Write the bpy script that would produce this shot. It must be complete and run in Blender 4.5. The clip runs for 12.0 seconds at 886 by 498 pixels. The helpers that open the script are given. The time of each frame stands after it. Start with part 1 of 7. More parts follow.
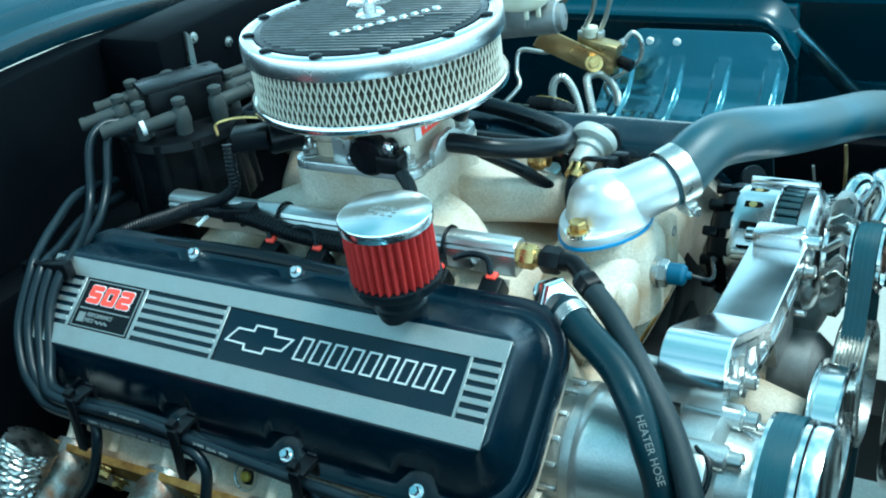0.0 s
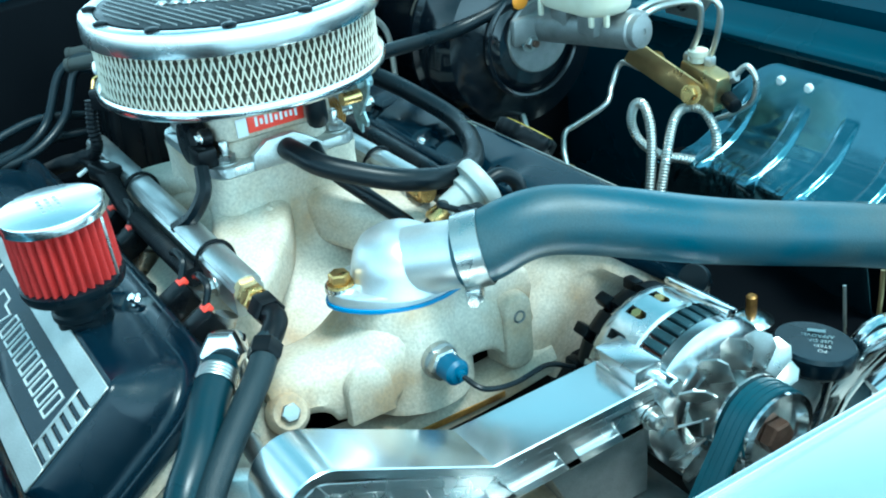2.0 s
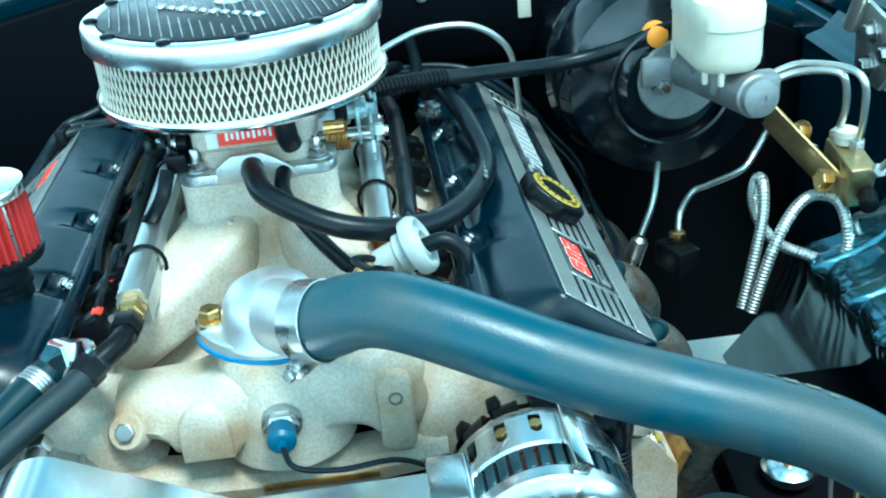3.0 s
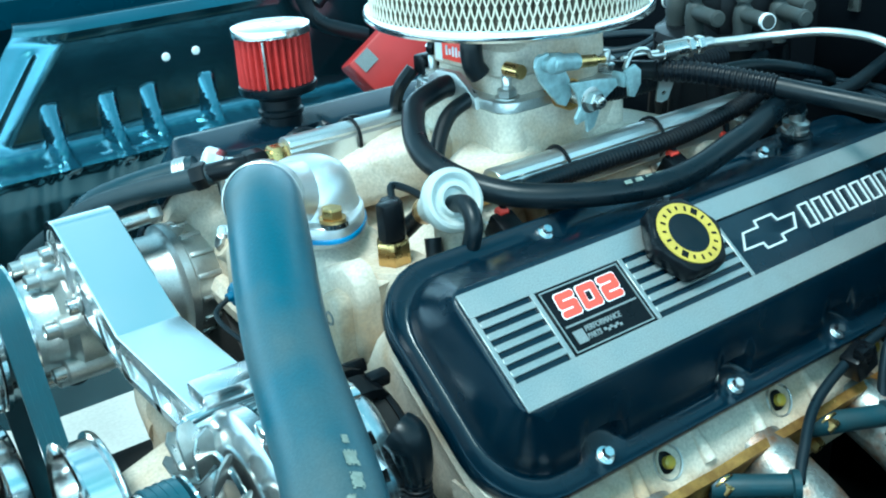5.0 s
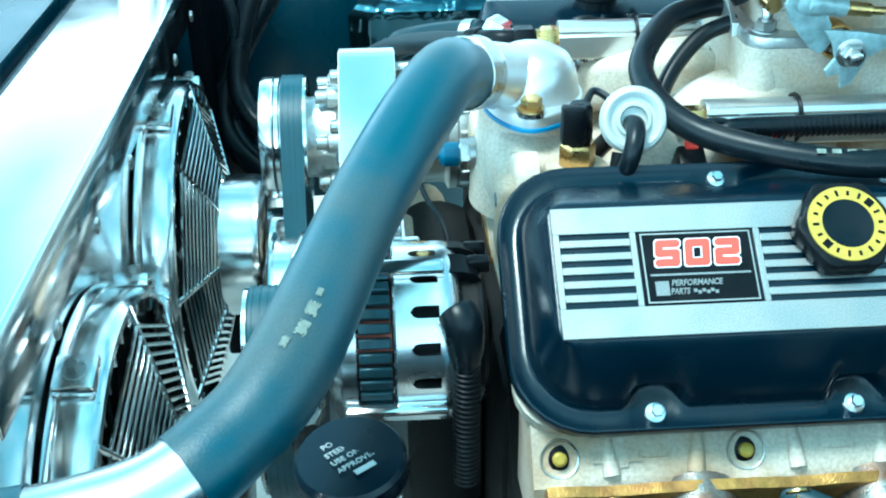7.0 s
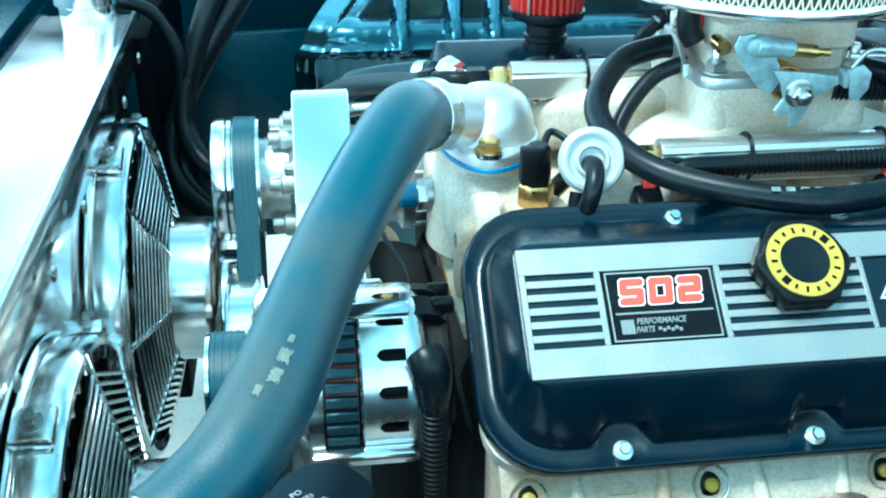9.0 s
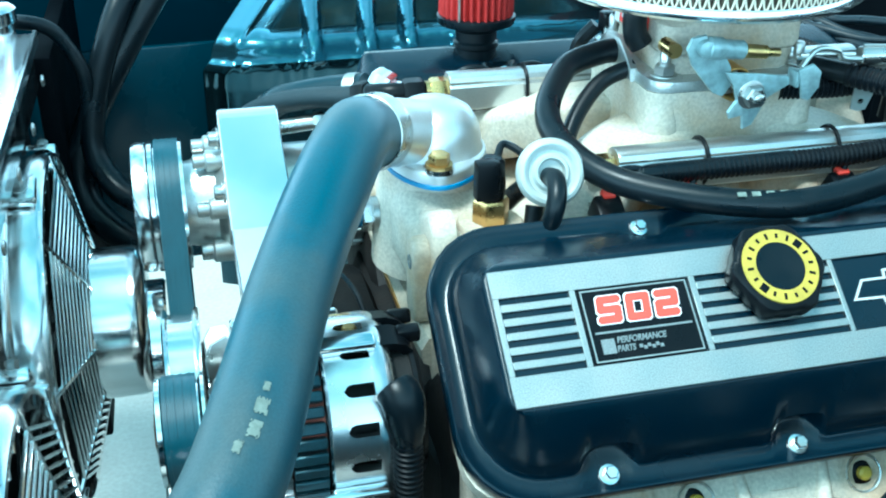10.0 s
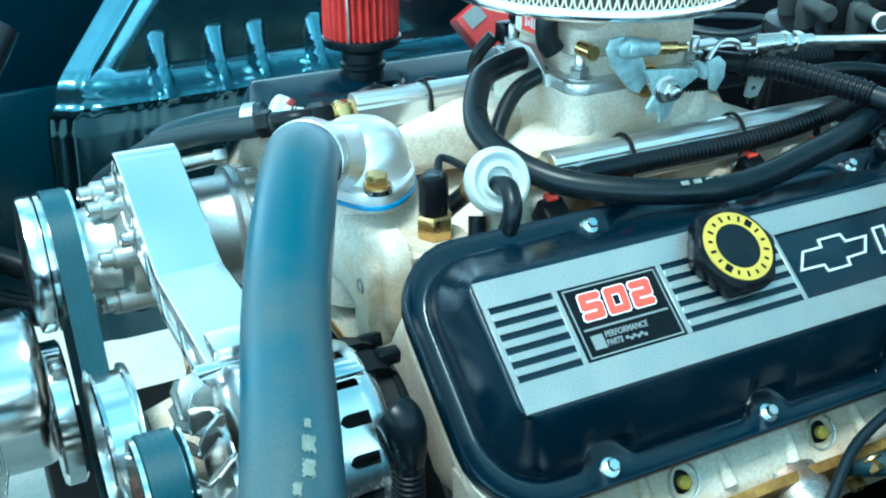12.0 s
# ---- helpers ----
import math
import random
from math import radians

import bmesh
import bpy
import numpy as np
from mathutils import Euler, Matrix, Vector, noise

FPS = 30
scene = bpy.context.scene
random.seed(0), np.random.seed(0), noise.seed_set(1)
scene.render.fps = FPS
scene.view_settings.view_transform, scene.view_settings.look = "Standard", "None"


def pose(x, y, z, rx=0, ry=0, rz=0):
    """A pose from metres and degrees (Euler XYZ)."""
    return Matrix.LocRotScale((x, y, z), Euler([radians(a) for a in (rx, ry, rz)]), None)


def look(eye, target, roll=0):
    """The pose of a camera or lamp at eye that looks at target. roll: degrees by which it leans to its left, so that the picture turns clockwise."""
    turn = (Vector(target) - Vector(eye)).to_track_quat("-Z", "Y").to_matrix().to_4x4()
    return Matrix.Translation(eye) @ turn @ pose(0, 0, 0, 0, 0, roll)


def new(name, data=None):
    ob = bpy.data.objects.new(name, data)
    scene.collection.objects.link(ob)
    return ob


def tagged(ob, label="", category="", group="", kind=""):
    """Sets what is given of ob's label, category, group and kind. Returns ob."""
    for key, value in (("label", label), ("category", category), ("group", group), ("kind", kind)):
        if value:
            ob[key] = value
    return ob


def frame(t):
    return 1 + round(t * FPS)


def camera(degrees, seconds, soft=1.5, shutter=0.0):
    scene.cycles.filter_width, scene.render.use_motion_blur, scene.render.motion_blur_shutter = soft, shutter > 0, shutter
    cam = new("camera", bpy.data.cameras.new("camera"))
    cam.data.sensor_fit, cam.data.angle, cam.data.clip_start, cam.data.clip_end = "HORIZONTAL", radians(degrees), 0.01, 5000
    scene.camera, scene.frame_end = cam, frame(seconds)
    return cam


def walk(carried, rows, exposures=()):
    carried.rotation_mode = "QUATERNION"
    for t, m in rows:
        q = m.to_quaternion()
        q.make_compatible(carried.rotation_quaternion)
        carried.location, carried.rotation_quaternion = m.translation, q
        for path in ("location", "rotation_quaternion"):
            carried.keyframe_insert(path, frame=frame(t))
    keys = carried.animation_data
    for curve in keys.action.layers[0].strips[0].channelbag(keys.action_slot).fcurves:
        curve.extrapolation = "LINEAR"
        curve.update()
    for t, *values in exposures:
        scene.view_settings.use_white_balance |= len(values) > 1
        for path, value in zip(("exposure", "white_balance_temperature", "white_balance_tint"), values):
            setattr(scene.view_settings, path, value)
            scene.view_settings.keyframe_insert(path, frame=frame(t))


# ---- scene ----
# The camera: seconds, eye, yaw, pitch and lean in degrees.
cam = camera(45.49, 12.0, soft=2.0)
PATH = [
    (0.0, 0.6098, -0.8238, 1.3560, 32.42, -27.99, -7.79),
    (0.5, 0.7096, -0.7508, 1.3310, 38.49, -27.40, -9.31),
    (1.0, 0.7678, -0.6630, 1.2898, 42.60, -26.28, -9.00),
    (1.5, 0.8295, -0.5182, 1.2840, 49.03, -26.97, -7.15),
    (2.0, 0.9111, -0.3177, 1.2871, 60.20, -27.26, -5.95),
    (2.5, 0.9538, -0.1114, 1.2982, 72.62, -27.71, -5.55),
    (3.0, 0.9539, 0.0985, 1.2990, 86.39, -27.39, -5.31),
    (3.5, 0.9172, 0.3021, 1.2859, 101.27, -26.34, -5.06),
    (4.0, 0.8470, 0.4837, 1.2620, 116.56, -25.02, -4.76),
    (4.5, 0.7466, 0.6273, 1.2303, 131.58, -23.90, -4.37),
    (5.0, 0.6370, 0.7136, 1.2016, 144.69, -23.87, -3.36),
    (5.5, 0.5695, 0.7361, 1.2066, 153.51, -26.45, -0.95),
    (6.0, 0.4837, 0.7646, 1.2255, 164.02, -29.48, -0.92),
    (6.5, 0.4086, 0.7971, 1.2205, 173.15, -30.01, -1.35),
    (7.0, 0.3926, 0.8207, 1.2210, 176.33, -30.07, -0.44),
    (7.5, 0.4172, 0.8339, 1.2302, 175.08, -30.15, 1.19),
    (8.0, 0.4468, 0.8373, 1.2389, 172.41, -29.99, 2.44),
    (8.5, 0.4458, 0.8317, 1.2383, 171.32, -29.31, 2.18),
    (9.0, 0.4120, 0.8173, 1.2262, 172.33, -28.21, 0.56),
    (9.5, 0.4289, 0.7944, 1.2211, 169.31, -27.85, 0.75),
    (10.0, 0.4516, 0.7698, 1.2209, 165.68, -28.03, 0.65),
    (10.5, 0.4756, 0.7508, 1.2156, 162.12, -27.79, 0.52),
    (11.0, 0.5041, 0.7368, 1.2126, 158.68, -27.56, 0.39),
    (11.5, 0.5342, 0.7271, 1.2112, 155.47, -27.22, 0.29),
    (12.0, 0.5600, 0.7265, 1.2111, 152.93, -26.52, 0.08),
]


def gaze(x, y, z, yaw, pitch, lean):
    return pose(x, y, z, 90 + pitch, 0, yaw) @ pose(0, 0, 0, 0, 0, lean)


walk(cam, [(row[0], gaze(*row[1:])) for row in PATH], exposures=[(0.0, 1.00, 4780, -8), (1.5, 1.13, 4770, -8), (2.7, 1.14, 4750, -8), (4.3, 1.05, 4750, -7), (5.0, 1.21, 4770, -7), (6.0, 1.46, 4750, -7), (8.5, 1.49, 4780, -7), (10.0, 1.41, 4740, -7), (12.0, 1.35, 4740, -7)])

# ---- light ----
world = bpy.data.worlds.new("sky")
scene.world = world
world.use_nodes = True
wt = world.node_tree
sky = wt.nodes.new("ShaderNodeTexSky")
sky.sky_type, sky.sun_disc = "NISHITA", False
SUN_UP, SUN_TURN = 67.0, 66.0
sky.sun_elevation, sky.sun_rotation = radians(SUN_UP), radians(SUN_TURN)
sky.dust_density, sky.ozone_density = 1.0, 0.5
# broken white cloud over the blue
place = wt.nodes.new("ShaderNodeTexCoord")
cloud_noise = wt.nodes.new("ShaderNodeTexNoise")
cloud_noise.inputs["Scale"].default_value, cloud_noise.inputs["Detail"].default_value = 2.6, 7
cloud_noise.inputs["Roughness"].default_value = 0.55
cover_of_cloud = wt.nodes.new("ShaderNodeMapRange")
cover_of_cloud.inputs[1].default_value, cover_of_cloud.inputs[2].default_value = 0.44, 0.62
grey_of_sky = wt.nodes.new("ShaderNodeRGBToBW")
cloud_light = wt.nodes.new("ShaderNodeMath")
cloud_light.operation = "MULTIPLY"
cloud_light.inputs[1].default_value = 2.7
sky_mix = wt.nodes.new("ShaderNodeMix")
sky_mix.data_type = "RGBA"
wt.links.new(place.outputs["Generated"], cloud_noise.inputs["Vector"])
wt.links.new(cloud_noise.outputs[0], cover_of_cloud.inputs[0])
wt.links.new(sky.outputs[0], grey_of_sky.inputs[0])
wt.links.new(grey_of_sky.outputs[0], cloud_light.inputs[0])
# pale haze towards the horizon
height = wt.nodes.new("ShaderNodeSeparateXYZ")
haze = wt.nodes.new("ShaderNodeMapRange")
for socket, value in enumerate((0.22, 0.72, 0.95, 0.0)):
    haze.inputs[socket + 1].default_value = value
thicker = wt.nodes.new("ShaderNodeMath")
thicker.operation = "MAXIMUM"
wt.links.new(place.outputs["Generated"], height.inputs[0])
wt.links.new(height.outputs[2], haze.inputs[0])
wt.links.new(haze.outputs[0], thicker.inputs[0])
wt.links.new(cover_of_cloud.outputs[0], thicker.inputs[1])
# clearer blue overhead
clear_top = wt.nodes.new("ShaderNodeMapRange")
for socket, value in enumerate((0.66, 0.92, 1.0, 0.5)):
    clear_top.inputs[socket + 1].default_value = value
veil = wt.nodes.new("ShaderNodeMath")
veil.operation = "MULTIPLY"
wt.links.new(height.outputs[2], clear_top.inputs[0])
wt.links.new(clear_top.outputs[0], veil.inputs[0])
wt.links.new(thicker.outputs[0], veil.inputs[1])
wt.links.new(veil.outputs[0], sky_mix.inputs[0])
sea_air = wt.nodes.new("ShaderNodeMix")
sea_air.data_type, sea_air.blend_type = "RGBA", "MULTIPLY"
sea_air.inputs[0].default_value, sea_air.inputs[7].default_value = 1.0, (0.62, 1.0, 0.64, 1)
wt.links.new(sky.outputs[0], sea_air.inputs[6])
wt.links.new(sea_air.outputs[2], sky_mix.inputs[6])
cloud_tint = wt.nodes.new("ShaderNodeMix")
cloud_tint.data_type, cloud_tint.blend_type = "RGBA", "MULTIPLY"
cloud_tint.inputs[0].default_value, cloud_tint.inputs[7].default_value = 1.0, (0.80, 1.0, 1.0, 1)
wt.links.new(cloud_light.outputs[0], cloud_tint.inputs[6])
wt.links.new(cloud_tint.outputs[2], sky_mix.inputs[7])
wt.links.new(sky_mix.outputs[2], wt.nodes["Background"].inputs[0])
wt.nodes["Background"].inputs[1].default_value = 0.15
sun_data = bpy.data.lights.new("sun", "SUN")
sun_data.energy, sun_data.angle, sun_data.color = 2.2, radians(18), (1.0, 0.89, 0.74)
sun = new("sun", sun_data)
a = radians(SUN_TURN)
to_sun = Vector((math.sin(a) * math.cos(radians(SUN_UP)), math.cos(a) * math.cos(radians(SUN_UP)), math.sin(radians(SUN_UP))))
sun.matrix_world = look((0, 0, 5), Vector((0, 0, 5)) - to_sun)


# ---- materials ----
def surf(name, col, rough=0.5, metal=0.0, grain=0.0, grain_size=900.0, stain=0.0, stain_size=14.0, stain_col=None, bump=0.0, bump_size=700.0, coat=0.0, rough_var=0.12, vary=0.0, spec=0.5):
    """A painted, cast or metal surface with fine grain, broad stains and relief at real size."""
    m = bpy.data.materials.new(name)
    m.use_nodes = True
    t = m.node_tree
    n, l = t.nodes, t.links
    b = n["Principled BSDF"]
    b.inputs["Metallic"].default_value = metal
    b.inputs["Specular IOR Level"].default_value = spec
    if coat:
        b.inputs["Coat Weight"].default_value, b.inputs["Coat Roughness"].default_value = coat, 0.09
    tc = n.new("ShaderNodeTexCoord")

    def cloud(size, detail):
        k = n.new("ShaderNodeTexNoise")
        k.inputs["Scale"].default_value, k.inputs["Detail"].default_value = size, detail
        l.new(tc.outputs["Object"], k.inputs["Vector"])
        return k

    def mix(fac, x, y, blend="MIX"):
        k = n.new("ShaderNodeMix")
        k.data_type, k.blend_type = "RGBA", blend
        for socket, v in ((k.inputs[0], fac), (k.inputs[6], x), (k.inputs[7], y)):
            if hasattr(v, "links"):
                l.new(v, socket)
            else:
                socket.default_value = v
        return k.outputs[2]

    def curve(source, lo, hi, to0, to1):
        k = n.new("ShaderNodeMapRange")
        for j, v in enumerate((lo, hi, to0, to1)):
            k.inputs[j + 1].default_value = v
        l.new(source, k.inputs[0])
        return k.outputs[0]

    c = (*col, 1)
    broad = cloud(stain_size, 6)
    out = c
    if stain:
        out = mix(curve(broad.outputs[0], 0.42, 0.68, 0, stain), c, (*(stain_col or [v * 0.5 for v in col]), 1))
    if grain:
        fine = cloud(grain_size, 3)
        out = mix(curve(fine.outputs[0], 0.3, 0.7, 0, grain), out, (*[v * 0.35 for v in col], 1))
    if vary:
        info = n.new("ShaderNodeObjectInfo")
        out = mix(curve(info.outputs["Random"], 0, 1, 0, vary), out, (*[v * 0.6 for v in col], 1))
    if hasattr(out, "links"):
        l.new(out, b.inputs["Base Color"])
    else:
        b.inputs["Base Color"].default_value = out
    l.new(curve(broad.outputs[0], 0.3, 0.7, max(0.02, rough - rough_var), min(1, rough + rough_var)), b.inputs["Roughness"])
    if bump:
        k = n.new("ShaderNodeBump")
        k.inputs["Strength"].default_value, k.inputs["Distance"].default_value = 0.6, bump
        l.new(cloud(bump_size, 4).outputs[0], k.inputs["Height"])
        l.new(k.outputs[0], b.inputs["Normal"])
    return m


COVER_BLACK = surf("black_cover_paint", (0.0022, 0.0095, 0.0180), 0.22, grain=0.3, bump=0.0001, bump_size=1500, stain=0.4, stain_col=(0.0030, 0.0095, 0.0165), stain_size=20, spec=0.40)
TRIM_SILVER = surf("satin_silver", (0.50, 0.51, 0.49), 0.42, 0.8, grain=0.6, grain_size=1100, stain=0.25, stain_size=25)
CAST = surf("cast_aluminium", (0.63, 0.565, 0.465), 0.6, 0.0, grain=0.42, grain_size=380, stain=0.85, stain_size=16, stain_col=(0.40, 0.26, 0.13), bump=0.0010, bump_size=330, spec=0.4)
CAST_CLEAN = surf("clean_cast_aluminium", (0.64, 0.66, 0.65), 0.36, 0.9, grain=0.25, grain_size=600, stain=0.5, stain_size=22, stain_col=(0.36, 0.34, 0.29), bump=0.0005, bump_size=400)
POLISHED = surf("polished_aluminium", (0.82, 0.83, 0.83), 0.14, 1.0, stain=0.25, stain_size=30, stain_col=(0.55, 0.56, 0.57), rough_var=0.06)
BILLET = surf("billet_aluminium", (0.84, 0.85, 0.85), 0.22, 1.0, stain=0.3, stain_size=12, stain_col=(0.66, 0.67, 0.68), rough_var=0.07, grain=0.06, grain_size=1400)
CHROME = surf("chrome", (0.88, 0.88, 0.88), 0.17, 1.0, rough_var=0.07, stain=0.15, stain_size=30)
SILVER_INK = surf("silver_print", (0.62, 0.63, 0.62), 0.5, 0.2, grain=0.2)
DIM_INK = surf("dim_grey_print", (0.22, 0.24, 0.24), 0.5, 0.2, grain=0.5, grain_size=900)
FAN_METAL = surf("bright_fan_metal", (0.86, 0.87, 0.86), 0.17, 1.0, stain=0.35, stain_size=35, stain_col=(0.62, 0.62, 0.59), rough_var=0.06)
MIRROR = surf("bright_chrome", (0.84, 0.86, 0.86), 0.20, 1.0, rough_var=0.05)
BELT = surf("drive_belt_rubber", (0.010, 0.060, 0.085), 0.42, grain=0.3, stain=0.3, stain_size=30, spec=0.55)
BRUSHED = surf("brushed_bright_metal", (0.74, 0.74, 0.73), 0.2, 1.0, stain=0.2, stain_size=20, rough_var=0.05)
SATIN = surf("satin_aluminium", (0.78, 0.79, 0.79), 0.25, 1.0, stain=0.15, stain_size=20, rough_var=0.05)
NECK_SATIN = surf("brushed_neck_aluminium", (0.74, 0.75, 0.75), 0.42, 0.9, grain=0.12, grain_size=900, stain=0.25, stain_size=30, rough_var=0.06)
RAIL_SATIN = surf("satin_rail_aluminium", (0.62, 0.63, 0.62), 0.34, 0.95, grain=0.25, grain_size=900, stain=0.4, stain_size=40, stain_col=(0.42, 0.43, 0.42), rough_var=0.06)
STEEL = surf("zinc_steel", (0.55, 0.55, 0.53), 0.32, 1.0, grain=0.2, stain=0.3, stain_size=60)
LINE_STEEL = surf("brake_line_steel", (0.62, 0.62, 0.59), 0.38, 0.95, stain=0.3, stain_size=40)
RUBBER = surf("black_rubber", (0.0030, 0.0065, 0.0098), 0.33, grain=0.3, grain_size=700, stain=0.4, stain_size=30, stain_col=(0.011, 0.012, 0.013), bump=0.0001, spec=0.24)
HEATER_RUBBER = surf("blue_black_heater_hose", (0.005, 0.023, 0.033), 0.36, grain=0.3, grain_size=700, stain=0.4, stain_size=30, stain_col=(0.010, 0.020, 0.024), bump=0.0001, spec=0.3)
HOSE = surf("grey_radiator_hose", (0.006, 0.058, 0.088), 0.40, grain=0.35, grain_size=600, stain=0.55, stain_size=13, stain_col=(0.070, 0.072, 0.058), bump=0.0003, spec=0.5)
PLASTIC = surf("black_plastic", (0.0035, 0.0045, 0.006), 0.34, grain=0.2, stain=0.3, stain_size=40, stain_col=(0.008, 0.008, 0.009), spec=0.15)
LOOM = surf("black_loom", (0.0035, 0.0050, 0.0075), 0.40, stain=0.4, stain_size=40, stain_col=(0.008, 0.008, 0.008), spec=0.17)
BRAID = surf("black_braid", (0.008, 0.019, 0.025), 0.5, grain=0.6, grain_size=1100, bump=0.0008, bump_size=900, spec=0.4)
WIRE_GREY = surf("grey_plug_wire", (0.0065, 0.0125, 0.018), 0.38, grain=0.2, stain=0.3, stain_size=50, spec=0.32)
PLUG_BOOT = surf("blue_grey_plug_boot", (0.014, 0.043, 0.056), 0.45, grain=0.3, stain=0.4, stain_size=60, stain_col=(0.030, 0.040, 0.040), spec=0.3)
WORN_PRINT = surf("worn_hose_print", (0.17, 0.20, 0.17), 0.7, grain=0.6, grain_size=260)
VALVE_WHITE = surf("white_valve_plastic", (0.43, 0.47, 0.46), 0.42, grain=0.15, stain=0.5, stain_size=60, stain_col=(0.38, 0.37, 0.30), spec=0.45)
CLIP_WHITE = surf("white_clip", (0.78, 0.79, 0.78), 0.4)
PRINT = surf("pale_print", (0.22, 0.24, 0.24), 0.7, grain=0.4, grain_size=300)
BOOT_GREY = surf("grey_boot", (0.036, 0.043, 0.043), 0.6, grain=0.2, stain=0.5, stain_size=50, stain_col=(0.040, 0.040, 0.035), spec=0.3)
RED_PAPER = surf("red_filter", (0.40, 0.010, 0.007), 0.75, grain=0.45, grain_size=900, stain=0.35, stain_size=50, stain_col=(0.22, 0.006, 0.005), bump=0.0004)
RED_INK = surf("red_badge", (0.82, 0.06, 0.035), 0.4)
RED_DULL = surf("red_painted_box", (0.34, 0.018, 0.016), 0.45, stain=0.4)
WHITE_INK = surf("white_badge", (0.75, 0.76, 0.76), 0.45)
YELLOW_INK = surf("yellow_ring", (0.47, 0.34, 0.04), 0.5, grain=0.25, stain=0.4, stain_size=60)
CREAM = surf("cream_filter_mesh", (0.60, 0.55, 0.45), 0.6, grain=0.15, stain=0.35, stain_size=40, stain_col=(0.5, 0.43, 0.31))
PAPER = surf("filter_paper", (0.10, 0.085, 0.06), 0.9, grain=0.4, stain=0.4, stain_size=40)
LID_BLACK = surf("black_lid_paint", (0.005, 0.006, 0.008), 0.35, grain=0.25, bump=0.0002, bump_size=1200, spec=0.15)
BLUE_GASKET = surf("blue_silicone", (0.03, 0.17, 0.36), 0.4)
BLUE_PLASTIC = surf("blue_plug", (0.010, 0.085, 0.16), 0.4, stain=0.3, stain_size=90)
BRASS = surf("brass", (0.62, 0.42, 0.16), 0.3, 1.0, stain=0.4, stain_size=80, stain_col=(0.35, 0.22, 0.1))
GOLD_ZINC = surf("yellow_zinc", (0.46, 0.345, 0.17), 0.36, 0.95, stain=0.5, stain_size=45, stain_col=(0.27, 0.20, 0.10))
RUST = surf("rusty_flange", (0.56, 0.31, 0.08), 0.38, 0.75, grain=0.4, grain_size=300, stain=0.8, stain_size=55, stain_col=(0.16, 0.07, 0.025), bump=0.0006)
RUST_DARK = surf("dark_rust", (0.11, 0.060, 0.040), 0.5, 0.5, grain=0.4, grain_size=300, stain=0.6, stain_size=80, stain_col=(0.05, 0.03, 0.022), bump=0.0004)
HEADER = surf("heat_stained_tube", (0.32, 0.33, 0.31), 0.36, 0.7, grain=0.6, grain_size=330, stain=1.0, stain_size=62, stain_col=(0.20, 0.085, 0.030), bump=0.0006)
BODY = surf("dark_blue_car_paint", (0.0038, 0.032, 0.051), 0.26, 0.0, coat=0.12, rough_var=0.06, stain=0.3, stain_size=8, spec=0.3, stain_col=(0.0025, 0.018, 0.028), bump=0.0005, bump_size=40)
FENDER_BLUE = surf("metallic_blue_fender_paint", (0.076, 0.178, 0.232), 0.17, 0.92, rough_var=0.06, stain=0.5, stain_size=14, stain_col=(0.050, 0.120, 0.160), grain=0.10, grain_size=300, bump=0.0010, bump_size=24, coat=0.5)
GLOSS_BLACK = surf("glossy_black_enamel", (0.003, 0.005, 0.008), 0.14, stain=0.4, stain_size=18, stain_col=(0.008, 0.010, 0.012), rough_var=0.07, bump=0.0004, bump_size=50)
BAY = surf("black_bay_paint", (0.0012, 0.0018, 0.0030), 0.6, stain=0.5, stain_size=9, stain_col=(0.0026, 0.0036, 0.005), grain=0.2, bump=0.0004, bump_size=120, spec=0.04)
BLOCK = surf("black_block_paint", (0.006, 0.007, 0.008), 0.6, stain=0.5, stain_size=20, stain_col=(0.02, 0.017, 0.014), bump=0.0006, bump_size=300, spec=0.25)
WHITE_PLASTIC = surf("white_reservoir", (0.62, 0.58, 0.46), 0.45, stain=0.3, stain_size=40, stain_col=(0.5, 0.43, 0.28))
ORANGE = surf("orange_cap", (0.8, 0.3, 0.02), 0.45)
GREY_CAST = surf("grey_cast_iron", (0.3, 0.31, 0.31), 0.5, 0.7, grain=0.3, stain=0.4, stain_size=50, bump=0.0006)
CONCRETE = surf("pale_concrete", (0.42, 0.40, 0.36), 0.85, grain=0.25, grain_size=120, stain=0.4, stain_size=3, bump=0.002, bump_size=60)
LAMINATION = surf("laminated_core_steel", (0.045, 0.095, 0.115), 0.4, 0.5, grain=0.4, grain_size=700, stain=0.6, stain_size=60, stain_col=(0.012, 0.022, 0.028))
COPPER = surf("copper_winding", (0.20, 0.055, 0.035), 0.45, 0.7, grain=0.4, stain=0.5, stain_size=90, stain_col=(0.05, 0.02, 0.015))
TEAL_METAL = surf("blue_anodised_lever", (0.42, 0.55, 0.57), 0.42, 0.35, grain=0.6, grain_size=160, stain=0.5, stain_size=70, stain_col=(0.26, 0.33, 0.33))


# ---- building helpers ----
def part(name, bm, material, parent=None, label="", smooth=True, angle=38.0):
    """One bmesh as one mesh object, under a thing or a part."""
    me = bpy.data.meshes.new(name)
    bmesh.ops.recalc_face_normals(bm, faces=bm.faces)
    if smooth:
        for face in bm.faces:
            face.smooth = True
        for edge in bm.edges:
            if len(edge.link_faces) == 2 and edge.calc_face_angle(0) > radians(angle):
                edge.smooth = False
    bm.to_mesh(me)
    bm.free()
    me.materials.append(material)
    ob = new(name, me)
    if parent is not None:
        ob.parent = parent
    if label:
        ob["label"] = label
    return ob


def thing(name, label, category, group="", kind="", m=None):
    ob = new(name)
    ob.empty_display_size = 0.02
    if m is not None:
        ob.matrix_world = m
    return tagged(ob, label, category, group, kind)


